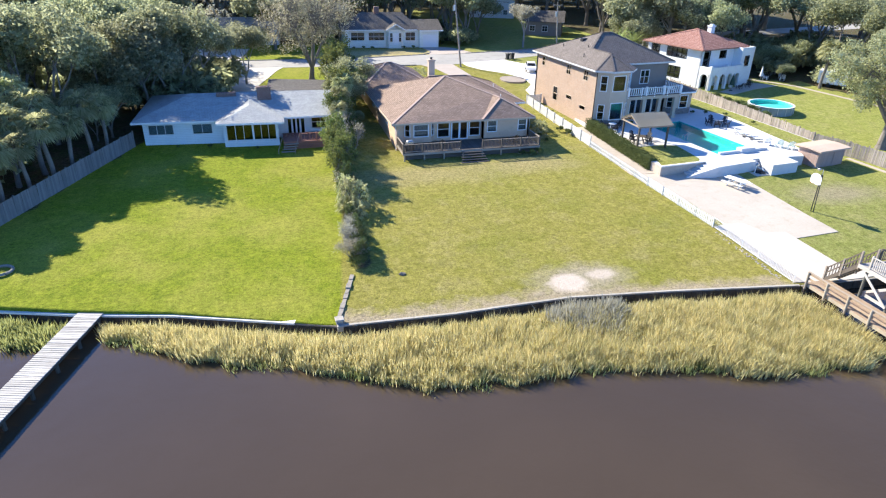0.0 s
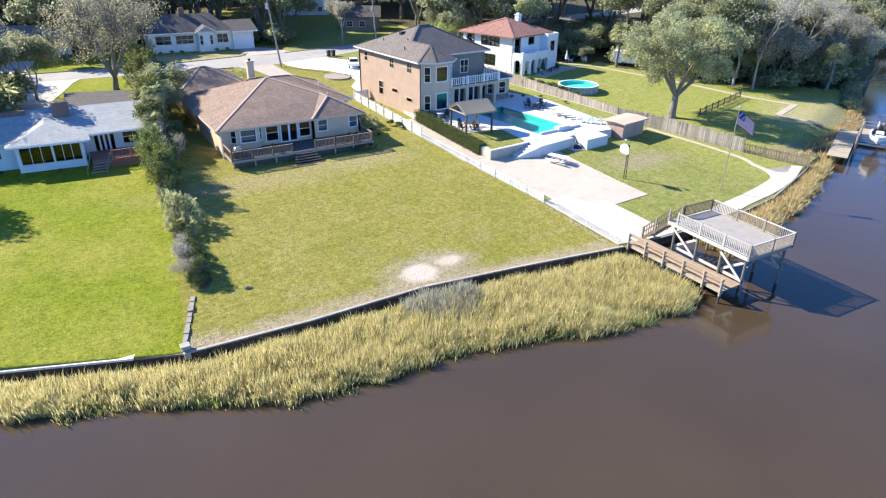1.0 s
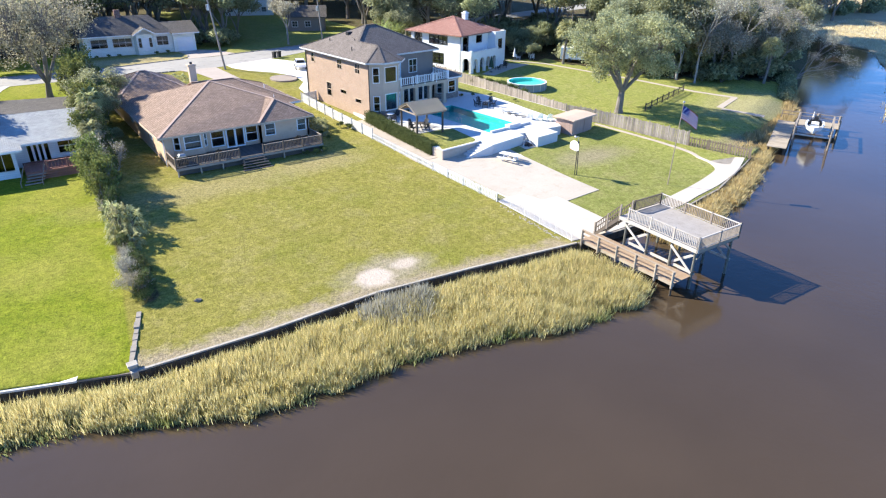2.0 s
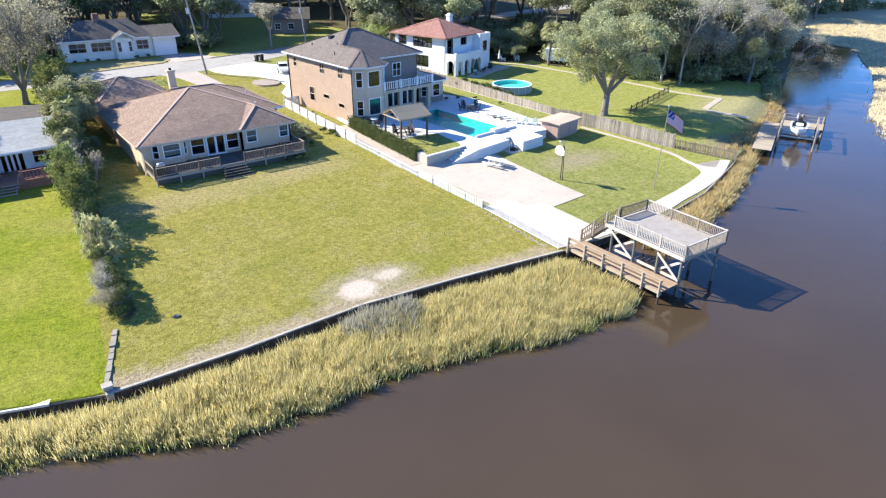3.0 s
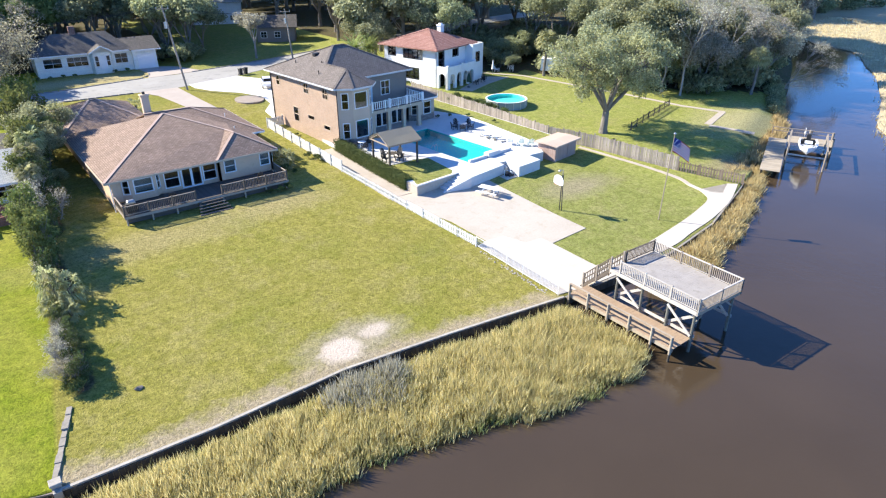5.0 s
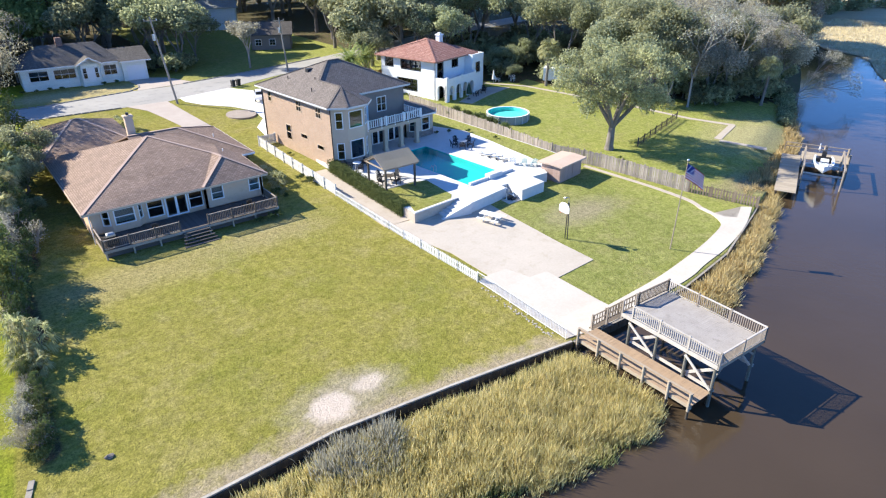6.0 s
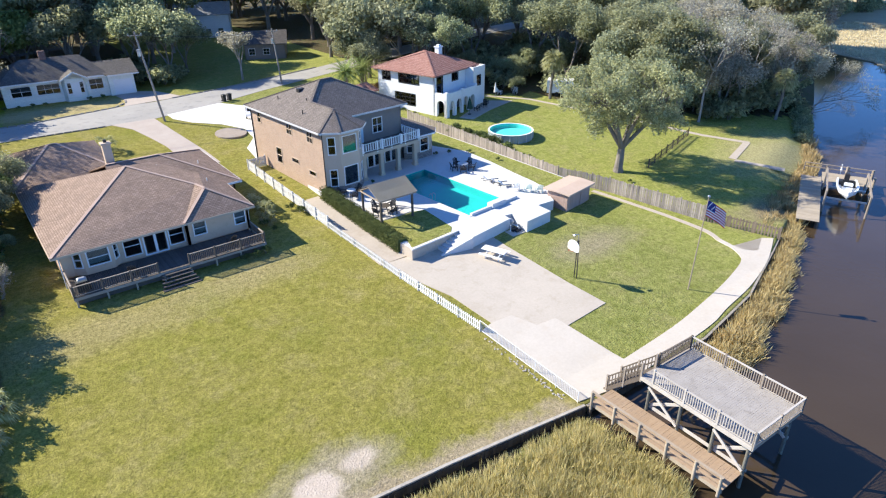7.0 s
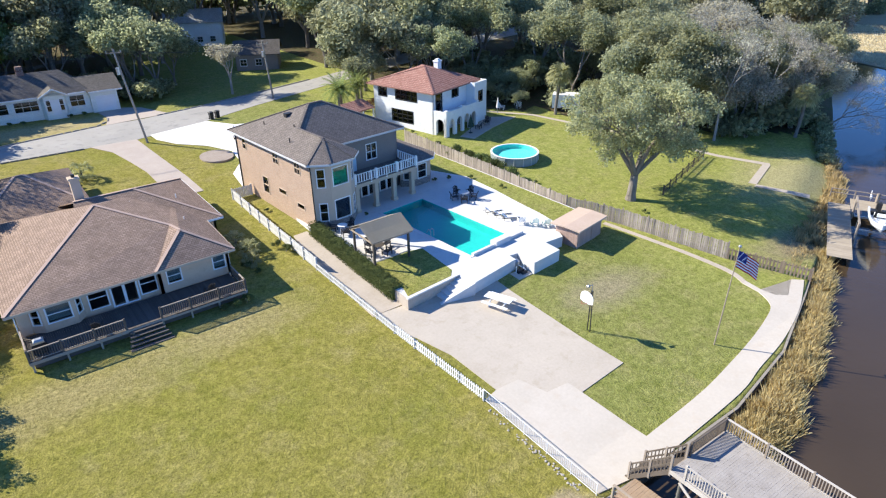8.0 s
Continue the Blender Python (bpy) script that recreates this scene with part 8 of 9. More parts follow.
# woods: a few kinds, set many times
kinds, far_kinds = [], []
for seed, leafm, bark, hgt, wide, lab in ((41, L_DARK, M_BARK, 15, 0.55, "dense dark green tree of the woods"), (42, L_DARK, M_BARK, 17, 0.45, "tall dark green woodland tree"),
                                         (43, L_OAK, M_BARK, 14, 0.62, "broad grey-green oak of the woods"), (44, L_OAK, M_PALE, 16, 0.5, "tall grey-green oak with pale bark"),
                                         (45, L_GREY, M_PALE, 15, 0.55, "pale grey tree hung with moss"), (46, L_OLIVE, M_BARK, 11, 0.55, "bright olive green leafy tree")):
    far_kinds.append(tree("woodland_tree", seed + 100, hgt, hgt * 0.12, 0.32, 3, (2, 3, 3), wide, 0.16, 105, 1.8, 0.29, bark, leafm, lab, ln=hgt * 0.245, last=1, droop=0.7, thin=2, tri=True))
    kinds.append(tree("woodland_tree", seed, hgt, hgt * 0.10, 0.30, 3, (2, 3, 3), wide, 0.16, 215, 1.7, 0.20, bark, leafm, lab, ln=hgt * 0.245, last=1, droop=1.6 if leafm is L_GREY else 0.7, thin=2, tri=True))
bare = tree("bare_tree", 51, 15, 4.5, 0.19, 4, (2, 3), 0.5, 0.18, 5, 0.7, 0.12, M_PALE, L_GREY, "nearly bare pale grey tree with fine twigs", ln=3.4, last=1)
bush = tree("shrub", 61, 2.4, 0.25, 0.06, 2, (2, 3), 0.75, 0.25, 20, 0.5, 0.10, M_BARK, L_SHRUB, "dense dark green rounded shrub", "shrub", ln=0.7, last=1, stems=3, tri=True)
olive = tree("boundary_tree", 62, 6.5, 1.0, 0.16, 3, (2, 3), 0.5, 0.32, 46, 0.55, 0.10, M_BARK, L_OLIVE, "leafy light green tree on the lot boundary", ln=1.5, last=1, stems=2, tri=True)
greybush = tree("bare_shrub", 63, 3.0, 0.3, 0.05, 3, (2, 3), 0.6, 0.28, 7, 0.45, 0.05, M_PALE, L_GREY, "half-bare grey shrub on the lot boundary", "shrub", ln=0.8, last=1, stems=4)
sabal = palm("cabbage_palm", 71, 5.4, 0.2, 46, 2.05, "cabbage palm with a round green head")
yucca = palm("fan_palm", 72, 0.8, 0.12, 17, 1.45, "low fan palm with spiky green leaves")
date = feather_palm("date_palm", 73, 4.6, 0.35, 60, 3.3, "feathery date palm beside the tile-roofed house")
pink = tree("rusty_shrub", 64, 3.2, 0.5, 0.08, 2, (2, 3), 0.6, 0.25, 30, 0.5, 0.1, M_BARK, L_PINK, "rust-coloured leafy shrub by the house", "shrub", ln=0.9, last=1, stems=3)

K = kinds
for i, (x, y) in enumerate(((20, 236), (60, 230), (100, 215), (-60, 190), (140, 190), (-90, 170))):
    settle(far_kinds[i], x, y, 1.4, i * 50)


def wood(k, x, y, scale, rz):
    """A tree of the woods: finely leaved near the houses, coarser far off."""
    return stand((far_kinds if y > 116 or x > 146 or x < -42 else kinds)[k], x, y, scale, rz)


# left woods
settle(K[0], -36, 69, 0.5, 0)
settle(K[1], -28, 84, 1.0, 50)
for k, x, y, sc, rz in ((1, -38, 74, 0.6, 20), (0, -22, 92, 0.95, 80), (3, -33, 94, 1.0, 10), (0, -43, 86, 1.0, 200), (1, -24, 103, 0.9, 130), (0, -15, 101, 0.8, 300), (3, -40, 104, 1.0, 77), (1, -17, 112, 0.85, 15),
                        (0, -50, 70, 1.0, 140), (4, -47, 98, 1.05, 40), (0, -44, 66, 0.6, 230), (1, -31, 112, 0.95, 99), (3, -12, 109, 0.75, 160), (1, -55, 88, 1, 20), (0, -60, 104, 1.1, 70), (4, -48, 112, 1, 10),
                        (0, -24, 80, 0.9, 120), (1, -19.5, 86, 0.85, 40), (0, -33, 78, 0.6, 310), (2, -16.5, 92, 0.9, 60), (0, -11, 97, 0.8, 20), (1, -21, 97, 1.0, 240), (2, -27, 90, 1.05, 170), (0, -19, 78.5, 0.7, 280), (3, -42, 72, 0.65, 30), (0, -46, 62, 0.6, 0), (2, -13, 104, 0.8, 200), (0, -41, 55, 0.8, 90)):
    wood(k, x, y, sc, rz)
settle(sabal, -24.0, 56.5, 1.0, 0)
for x, y, sc, rz in ((-22.9, 59.4, 1.05, 90), (-21.7, 62.4, 0.95, 10), (-20.4, 65.3, 1.1, 0), (-19.2, 68.2, 1.0, 130), (-26.2, 58.8, 1.2, 20), (-24.8, 62.0, 1.25, 50), (-23.4, 65.4, 1.2, 100), (-22.0, 68.6, 1.3, 200), (-28.6, 56.0, 1.1, 250), (-27.6, 62.4, 1.4, 30),
                     (-26.0, 66.6, 1.4, 80), (-18.2, 71.2, 1.15, 10), (-24.5, 70.5, 1.45, 160), (-29.8, 59.8, 1.3, 310), (-17.0, 73.6, 1.0, 70), (-31.0, 54.5, 1.2, 120), (-30.5, 64.5, 1.45, 220)):
    stand(sabal, x, y, sc, rz)
for k, x, y, sc, rz in ((0, -17.0, 91.0, 1.15, 15), (1, -11.5, 89.8, 0.95, 115), (0, -20.5, 85.5, 1.1, 215), (0, -17.6, 79.5, 1.05, 15), (1, -23.0, 78.0, 1.05, 95), (0, -28.0, 76.5, 0.55, 170), (2, -14.5, 88.5, 1.0, 20), (3, -9.0, 95.0, 0.85, 250), (0, -7.0, 101.0, 0.8, 120), (0, -40, 62.0, 0.5, 200), (3, -2.5, 103.5, 0.7, 300), (1, -31, 76, 0.55, 140), (0, -41, 48.5, 0.8, 20), (2, -41, 52, 1.0, 320)):
    wood(k, x, y, sc, rz)
# behind and across the street
settle(K[2], 70.5, 113.5, 0.8, 0)
settle(K[3], 79, 112, 1.0, 0)
settle(K[4], 102.5, 72, 1.05, 0)
settle(K[5], 3.5, 147.5, 0.8, 0)
for k, x, y, sc, rz in ((5, 12, 150, 1.0, 10), (5, 22, 152, 1.0, 90), (0, 30, 150, 0.75, 40), (1, 40, 151, 0.75, 140), (3, 5, 146, 0.9, 60), (1, 14, 160, 1.1, 0), (0, 26, 163, 1.1, 50),
                        (0, 44.5, 141.0, 0.72, 200), (1, 41.0, 143.0, 0.62, 40), (0, 48.5, 144.5, 0.6, 90), (3, 36, 160, 1.1, 100), (1, 46, 158, 1.0, 10), (3, 53, 168, 0.9, 170), (2, 84, 152, 1.0, 20), (1, 86, 164, 1.2, 60),
                        (0, -20, 150, 1.0, 10), (2, -30, 132, 1.0, 70), (1, -40, 142, 1.1, 30), (3, -8, 156, 1.0, 140), (0, 2, 168, 1.1, 0), (4, -26, 126, 0.9, 45), (1, -52, 128, 1.1, 60), (0, -66, 140, 1.1, 10), (2, 3, 135, 0.8, 20), (0, -18, 128, 0.85, 260), (3, -35, 122, 0.9, 200),
                        (3, 10, 178, 1.2, 0), (0, 24, 182, 1.2, 40), (2, 38, 176, 1.2, 90), (1, 52, 184, 1.3, 10), (3, 84, 186, 1.3, 60), (2, 100, 170, 1.3, 20), (0, 114, 150, 1.3, 0), (3, 70, 196, 1.3, 30), (2, -14, 172, 1.2, 10), (1, -30, 166, 1.2, 80), (0, -50, 158, 1.2, 20), (2, 120, 176, 1.4, 0), (3, 132, 150, 1.4, 40), (0, 40, 205, 1.4, 0), (2, 0, 200, 1.4, 50), (2, 73.5, 117, 0.9, 10), (2, 78, 122, 1.0, 80), (0, 86, 118, 1.0, 40), (3, 69, 112.5, 0.7, 120), (0, 92, 126, 1.1, 90), (2, 84, 132, 1.0, 0), (1, 78, 140, 0.9, 30), (4, 96, 140, 1.1, 60)):
    wood(k, x, y, sc, rz)
far = random.Random(77)
for i in range(60):
    x, y = -130 + i * 4.4 + far.uniform(-3, 3), far.choice((178, 188, 198, 208, 220)) + far.uniform(-4, 4) - (22 if i < 22 else 0)
    if not (44 < x < 100 and y < 200):
        wood(far.choice((0, 1, 2, 3, 0, 4)), x, y, far.uniform(1.15, 1.5), far.uniform(0, 360))
# woods behind the white house and along the creek
for k, x, y, sc, rz in ((0, 86, 103, 0.95, 10), (1, 92, 110, 1.1, 60), (0, 90, 97, 0.9, 110), (0, 97, 100, 1.0, 200), (1, 100, 92, 1.0, 20), (3, 104, 104, 1.15, 90), (0, 97, 82, 0.9, 140), (1, 103, 83, 1.0, 250), (3, 101, 74, 0.95, 40),
                        (2, 107, 76, 1.05, 80), (3, 105, 71, 0.95, 120), (3, 111, 69, 1.05, 10), (4, 115, 67.5, 0.85, 60), (2, 117, 71, 1.1, 140), (4, 119, 66, 0.9, 200), (3, 112, 86, 1.1, 100), (0, 108, 95, 1.1, 0), (1, 116, 96, 1.15, 30), (4, 124, 76, 1.1, 20),
                        (2, 127, 84, 1.1, 90), (3, 122, 92, 1.15, 220), (4, 134, 86, 1.1, 50), (2, 140, 94, 1.1, 10), (3, 132, 100, 1.15, 70), (0, 126, 108, 1.2, 130), (1, 112, 112, 1.2, 0), (0, 102, 118, 1.15, 60), (2, 148, 100, 1.1, 40), (4, 156, 105, 1.1, 120),
                        (3, 142, 110, 1.2, 10), (1, 136, 122, 1.25, 80), (0, 120, 126, 1.2, 200), (2, 165, 112, 1.15, 20), (3, 176, 120, 1.2, 60), (0, 158, 122, 1.2, 0), (2, 190, 130, 1.2, 100), (3, 205, 134, 1.2, 10), (1, 110, 132, 1.2, 20), (0, 96, 152, 1.2, 30),
                        (1, 150, 136, 1.3, 10), (0, 175, 138, 1.3, 30), (3, 222, 142, 1.2, 80), (2, 240, 150, 1.3, 20), (0, 76, 109, 0.8, 10), (1, 81, 106, 0.85, 200), (0, 84, 98, 0.7, 70), (0, 87, 92, 0.5, 170)):
    wood(k, x, y, sc, rz)
for k, x, y, sc, rz in ((0, 94.5, 76.0, 1.1, 300), (1, 98.6, 71.5, 1.1, 160), (0, 103.4, 68.0, 0.95, 30), (0, 95.6, 83.5, 0.85, 200), (2, 98.5, 79.0, 0.8, 20), (1, 104.0, 71.0, 0.85, 110), (0, 111.5, 65.0, 0.8, 250), (1, 115.5, 63.5, 0.8, 70), (0, 108, 69.5, 0.75, 40), (2, 113.5, 66.5, 0.7, 160), (0, 118.5, 67.5, 0.75, 290), (2, 104.5, 75, 0.8, 10), (0, 99, 78, 0.8, 100), (3, 93.2, 73.0, 1.0, 130), (3, 98.6, 67.6, 0.85, 215), (4, 106.0, 65.2, 0.8, 75)):
    wood(k, x, y, sc, rz)
# trees leaning over the creek
for i, x in enumerate((119, 124.5, 130, 136, 142, 149, 156, 163, 171, 179)):
    wood((4, 2, 3, 4, 2, 3, 4, 2, 3, 2)[i], x, shore_y(x) + 6.0 + (i % 3), 0.75 + (i % 3) * 0.12, i * 83)
# far bank beyond the marsh
for i in range(14):
    wood((0, 1, 2, 0)[i % 4], 192 + i * 7.0, 126 - i * 1.0 + (i % 3) * 3, 0.9 + (i % 4) * 0.1, i * 61)
for i in range(16):
    wood(i % 4, 232 + i * 14, 104 + i * 5 + (i % 3) * 5, 1.25, i * 47)
settle(bare, 99.2, 64.3, 1.0, 0)
for x, y, sc, rz in ((107, 63, 0.95, 80), (114, 60.5, 0.8, 150), (103.1, 67.0, 1.0, 200), (117.5, 62.5, 0.75, 30), (122, 68, 0.9, 310), (110, 74, 1.1, 100), (31, 156, 1.0, 40), (17, 144, 0.8, 10), (-9, 113.5, 0.7, 90)):
    stand(bare, x, y, sc, rz)
for x, y, sc, rz in ((110.0, 57.9, 1.15, 10), (90.1, 86.4, 1.2, 70), (8.6, 77.0, 0.85, 140), (9.6, 80.5, 0.95, 60), (8.2, 74.0, 0.7, 20)):
    stand(sabal, x, y, sc, rz)
for x, y, sc, lean, rz in ((119.5, 58.6, 0.75, 55, 50), (114.5, 56.6, 0.5, 48, 35)):
    copy_thing(bare, pose(x, y, ground_z(x, y) - 0.1, lean, 0, rz) @ Matrix.Diagonal((sc, sc, sc, 1)))["label"] = "bare pale tree leaning out over the creek"
settle(date, 61.5, 104.5, 1.0, 0)
stand(date, 66.0, 107.0, 0.9, 60)
settle(pink, 64.6, 103.2, 1.0, 0)
stand(pink, 68.8, 104.5, 0.9, 90)

thicket = tree("thicket", 65, 4.5, 0.3, 0.08, 2, (2, 3), 0.8, 0.15, 12, 1.1, 0.40, M_BARK, L_DARK, "dark tangled thicket under the trees", "thicket", ln=1.3, last=1, stems=4, thin=3, tri=True)
settle(thicket, -29, 60, 1.0, 0)
spots = [(-26 - (i % 4) * 4.2, 57 + i * 2.4, 0.9 + (i % 3) * 0.25) for i in range(24)]
spots += [(88 + (i % 6) * 4.5, 96 + (i // 6) * 7 + (i % 3) * 2, 1.0 + (i % 3) * 0.2) for i in range(18)]
spots += [(104 + i * 2.8, shore_y(104 + i * 2.8) + 14 + (i * 5 % 9) - min(9, i), 0.9 + (i % 3) * 0.25) for i in range(26)]
spots += [(34 + i * 2.6, 136 + (i % 3) * 3, 0.8 + (i % 2) * 0.2) for i in range(5)]
spots += [(-30 + i * 5.0, 141 + (i % 3) * 4, 1.1) for i in range(9)] + [(8 + i * 4.5, 147 + (i % 3) * 3, 1.1) for i in range(8)]
spots += [(103 + (i % 5) * 3.6, 69.5 + (i // 5) * 4.5 + (i % 2) * 1.5, 1.0 + (i % 3) * 0.2) for i in range(15)]
spots += [(196 + i * 6, 118 - i * 0.8 + (i % 3) * 2, 1.0 + (i % 3) * 0.2) for i in range(16)]
spots += [(-15 + (i % 4) * 2.6, 91 + (i // 4) * 4.2 + (i % 2), 1.15 + (i % 3) * 0.15) for i in range(12)]
spots += [(-160 + i * 7.5, 232 + (i % 3) * 4, 2.8 + (i % 4) * 0.3) for i in range(42)]
spots += [(95.5, 81, 0.9), (98.6, 76.5, 1.0), (101.8, 70.5, 0.9), (104.6, 67.2, 1.0), (107.4, 64.8, 0.9), (110.6, 62.6, 1.0), (113.4, 60.6, 0.9), (116.2, 60.0, 1.0), (106.0, 69.0, 1.2), (109.5, 66.5, 1.2), (113.0, 64.4, 1.2), (97, 84, 1.1), (93.5, 88.5, 0.9), (105.6, 51.6, 0.4), (108.2, 53.0, 0.45), (110.6, 54.2, 0.5), (113.2, 55.6, 0.55), (115.6, 57.0, 0.6), (117.8, 58.2, 0.7), (101.5, 64.5, 0.6), (104.5, 62.4, 0.55)]
for i, (x, y, sc) in enumerate(spots):
    stand(thicket, x, y, sc, i * 67)

# boundary hedge between the two lawns
def thick(proto, x, y, sx, sz, rz, tilt=0.0):
    """A shrub of the boundary row, drawn taller or broader and leaning a little."""
    return copy_thing(proto, pose(x, y, ground_z(x, y) - 0.05, tilt, tilt * 0.4, rz) @ Matrix.Diagonal((sx, sx, sz, 1)))


dark_shrub = crowned("boundary_shrub", 81, (0, 0, 1.35), (0.95, 0.95, 1.35), 0.5, 0.07, 30, 60, 0.36, 0.075, M_BARK, L_SHRUB, "dark green ragged shrub on the lot boundary", 5, 0.2, 0.2, -0.9, "shrub")
light_shrub = crowned("boundary_tree", 82, (0, 0, 2.4), (1.35, 1.35, 2.1), 0.9, 0.10, 46, 70, 0.42, 0.085, M_BARK, L_OLIVE, "light green leafy small tree on the lot boundary", 5, 0.2, 0.25, -0.95)
grey_shrub = crowned("twiggy_shrub", 83, (0, 0, 1.9), (1.2, 1.2, 1.7), 0.5, 0.09, 60, 12, 0.42, 0.06, M_PALE, L_GREY, "half-bare grey twiggy shrub on the lot boundary", 6, 0.15, 0.3, -0.9, "shrub")
settle(greybush, 5.35, 44.8, 0.65, 0)
settle(bush, 5.75, 43.8, 0.5, 0)
settle(dark_shrub, 5.9, 44.3, 0.8, 0)
settle(grey_shrub, 5.3, 46.4, 0.8, 0)
settle(light_shrub, 6.9, 61.2, 1.3, 0)
row = random.Random(31)
for x, y, sx, sz in ((6.3, 45.0, 0.9, 0.85), (6.0, 45.9, 0.8, 0.9), (6.5, 46.7, 0.95, 0.9), (6.1, 47.6, 0.85, 0.95), (6.5, 48.5, 0.75, 0.7), (6.2, 49.5, 0.7, 0.8), (6.5, 50.5, 0.7, 0.7), (6.2, 51.5, 0.7, 0.85), (6.5, 52.5, 0.7, 0.65), (6.3, 53.4, 0.6, 0.6), (6.4, 56.8, 0.8, 1.2), (6.7, 57.6, 0.9, 1.7),
                     (6.6, 59.0, 0.9, 1.1), (7.1, 60.2, 1.0, 1.0), (6.9, 61.5, 1.1, 1.2), (7.4, 62.8, 1.1, 1.2), (7.7, 64.4, 1.2, 1.3), (8.0, 66.2, 1.3, 1.4), (8.3, 68.0, 1.3, 1.4), (8.5, 70.0, 1.4, 1.5), (8.9, 72.2, 1.5, 1.6), (9.2, 74.8, 1.6, 1.8), (9.5, 77.6, 1.7, 1.9), (9.8, 80.6, 1.8, 2.0), (10.2, 84.0, 1.9, 2.2), (10.6, 87.6, 2.0, 2.3)):
    thick(dark_shrub, x, y, sx, sz, row.uniform(0, 360), row.uniform(-8, 8))
for x, y, sx, sz in ((7.3, 68.6, 1.4, 1.95), (7.9, 70.6, 1.3, 1.8), (7.2, 66.0, 1.1, 1.5), (5.2, 47.6, 0.85, 0.9), (5.5, 48.7, 0.75, 0.85), (5.9, 50.2, 0.6, 0.6), (6.2, 58.4, 0.7, 0.9), (6.5, 60.6, 0.9, 1.1), (7.2, 66.8, 1.2, 1.4), (7.0, 69.0, 1.3, 1.6), (7.6, 70.6, 1.4, 1.7), (8.0, 72.6, 1.3, 1.6), (9.4, 70.4, 1.1, 1.4), (7.4, 71.8, 1.2, 1.5)):
    thick(grey_shrub, x, y, sx, sz, row.uniform(0, 360), row.uniform(-10, 10))
for x, y, sx, sz in ((6.5, 63.6, 0.9, 1.0), (6.6, 66.4, 0.95, 1.1), (6.6, 59.8, 0.7, 0.8), (8.3, 76.0, 1.1, 1.1), (9.4, 82.0, 1.3, 1.4), (10.2, 90.4, 1.5, 1.6), (10.7, 96.5, 1.5, 1.6)):
    thick(light_shrub, x, y, sx, sz, row.uniform(0, 360), row.uniform(-8, 8))
settle(yucca, 6.4, 53.2, 1.05, 0)
for x, y, sc, rz in ((32.6, 70.6, 0.75, 10), (33.2, 72.6, 0.9, 100), (32.8, 75.0, 0.9, 40), (24.4, 102.2, 1.3, 200)):
    stand(yucca, x, y, sc, rz)
for x, y, sx, sz, rz in ((7.4, 54.6, 0.95, 1.5, 70), (6.3, 55.6, 0.9, 1.7, 140), (7.0, 52.2, 0.7, 1.0, 20), (6.5, 54.3, 0.8, 1.9, 200)):
    thick(yucca, x, y, sx, sz, rz)
settle(olive, 9.9, 85.4, 1.1, 40)
for k, x, y, sc, rz in ((0, 10.0, 77.5, 0.42, 330), (1, 10.4, 82.0, 0.42, 60), (0, 9.4, 72.5, 0.3, 100), (0, 11.6, 90.0, 0.6, 30), (1, 11.0, 86.0, 0.5, 140), (0, 10.2, 98.5, 0.6, 250)):
    wood(k, x, y, sc, rz)
# shrubs round the houses
for x, y, sc, rz in ((32.1, 70.4, 0.7, 0), (32.4, 68.8, 0.5, 50), (35.9, 72.4, 0.75, 20), (36.2, 70.9, 0.8, 90), (27.8, 64.9, 0.6, 10), (28.8, 64.8, 0.7, 60), (29.7, 64.8, 0.75, 100), (43.6, 71.0, 0.35, 10), (46.0, 72.2, 0.4, 70), (57.6, 75.5, 0.5, 10), (59.3, 75.0, 0.5, 40),
                     (61.5, 73.5, 0.5, 0), (62.4, 69.0, 0.45, 20), (65.3, 81.5, 1.7, 10), (65.4, 79.0, 1.6, 60), (65.6, 76.4, 1.8, 100), (65.8, 74.0, 1.7, 140), (66.0, 71.5, 1.6, 10), (67.5, 68.5, 0.45, 30), (66.0, 86.0, 0.7, 80), (65.8, 83.8, 0.65, 210),
                     (70.0, 54.0, 0.35, 0), (71.4, 55.6, 0.4, 0), (16.5, 133.4, 0.6, 0), (18.3, 133.2, 0.55, 50), (20.2, 133.0, 0.65, 100), (22.0, 132.6, 0.6, 140), (28.6, 132.6, 0.6, 20), (30.4, 132.3, 0.7, 90), (-10, 74.6, 0.3, 0), (-6.6, 74.0, 0.45, 50), (-1.5, 72.5, 0.35, 120),
                     (38.5, 80.5, 0.4, 0), (73.0, 91.0, 0.5, 0), (66.3, 92.5, 0.5, 60), (66.0, 95.0, 0.55, 120), (22.8, 101, 0.6, 10), (23.6, 99.6, 0.5, 70), (36.6, 140, 0.9, 0), (38.0, 137.5, 0.8, 100), (41.5, 137, 1.0, 200)):
    b_ = stand(bush, x, y, sc, rz)
    if 40 < x < 63 and 53 < y < 80:
        b_.location.z = TER
for i in range(22):
    x = 116 + i * 2.2
    stand(bush, x, shore_y(x) + 5 + (i * 7 % 5), 1.2 + (i % 3) * 0.3, i * 50)
for i in range(12):
    stand(bush, -24.5 - (i % 4) * 3.0, 58 + i * 3.0, 0.9 + (i % 3) * 0.35, i * 40)


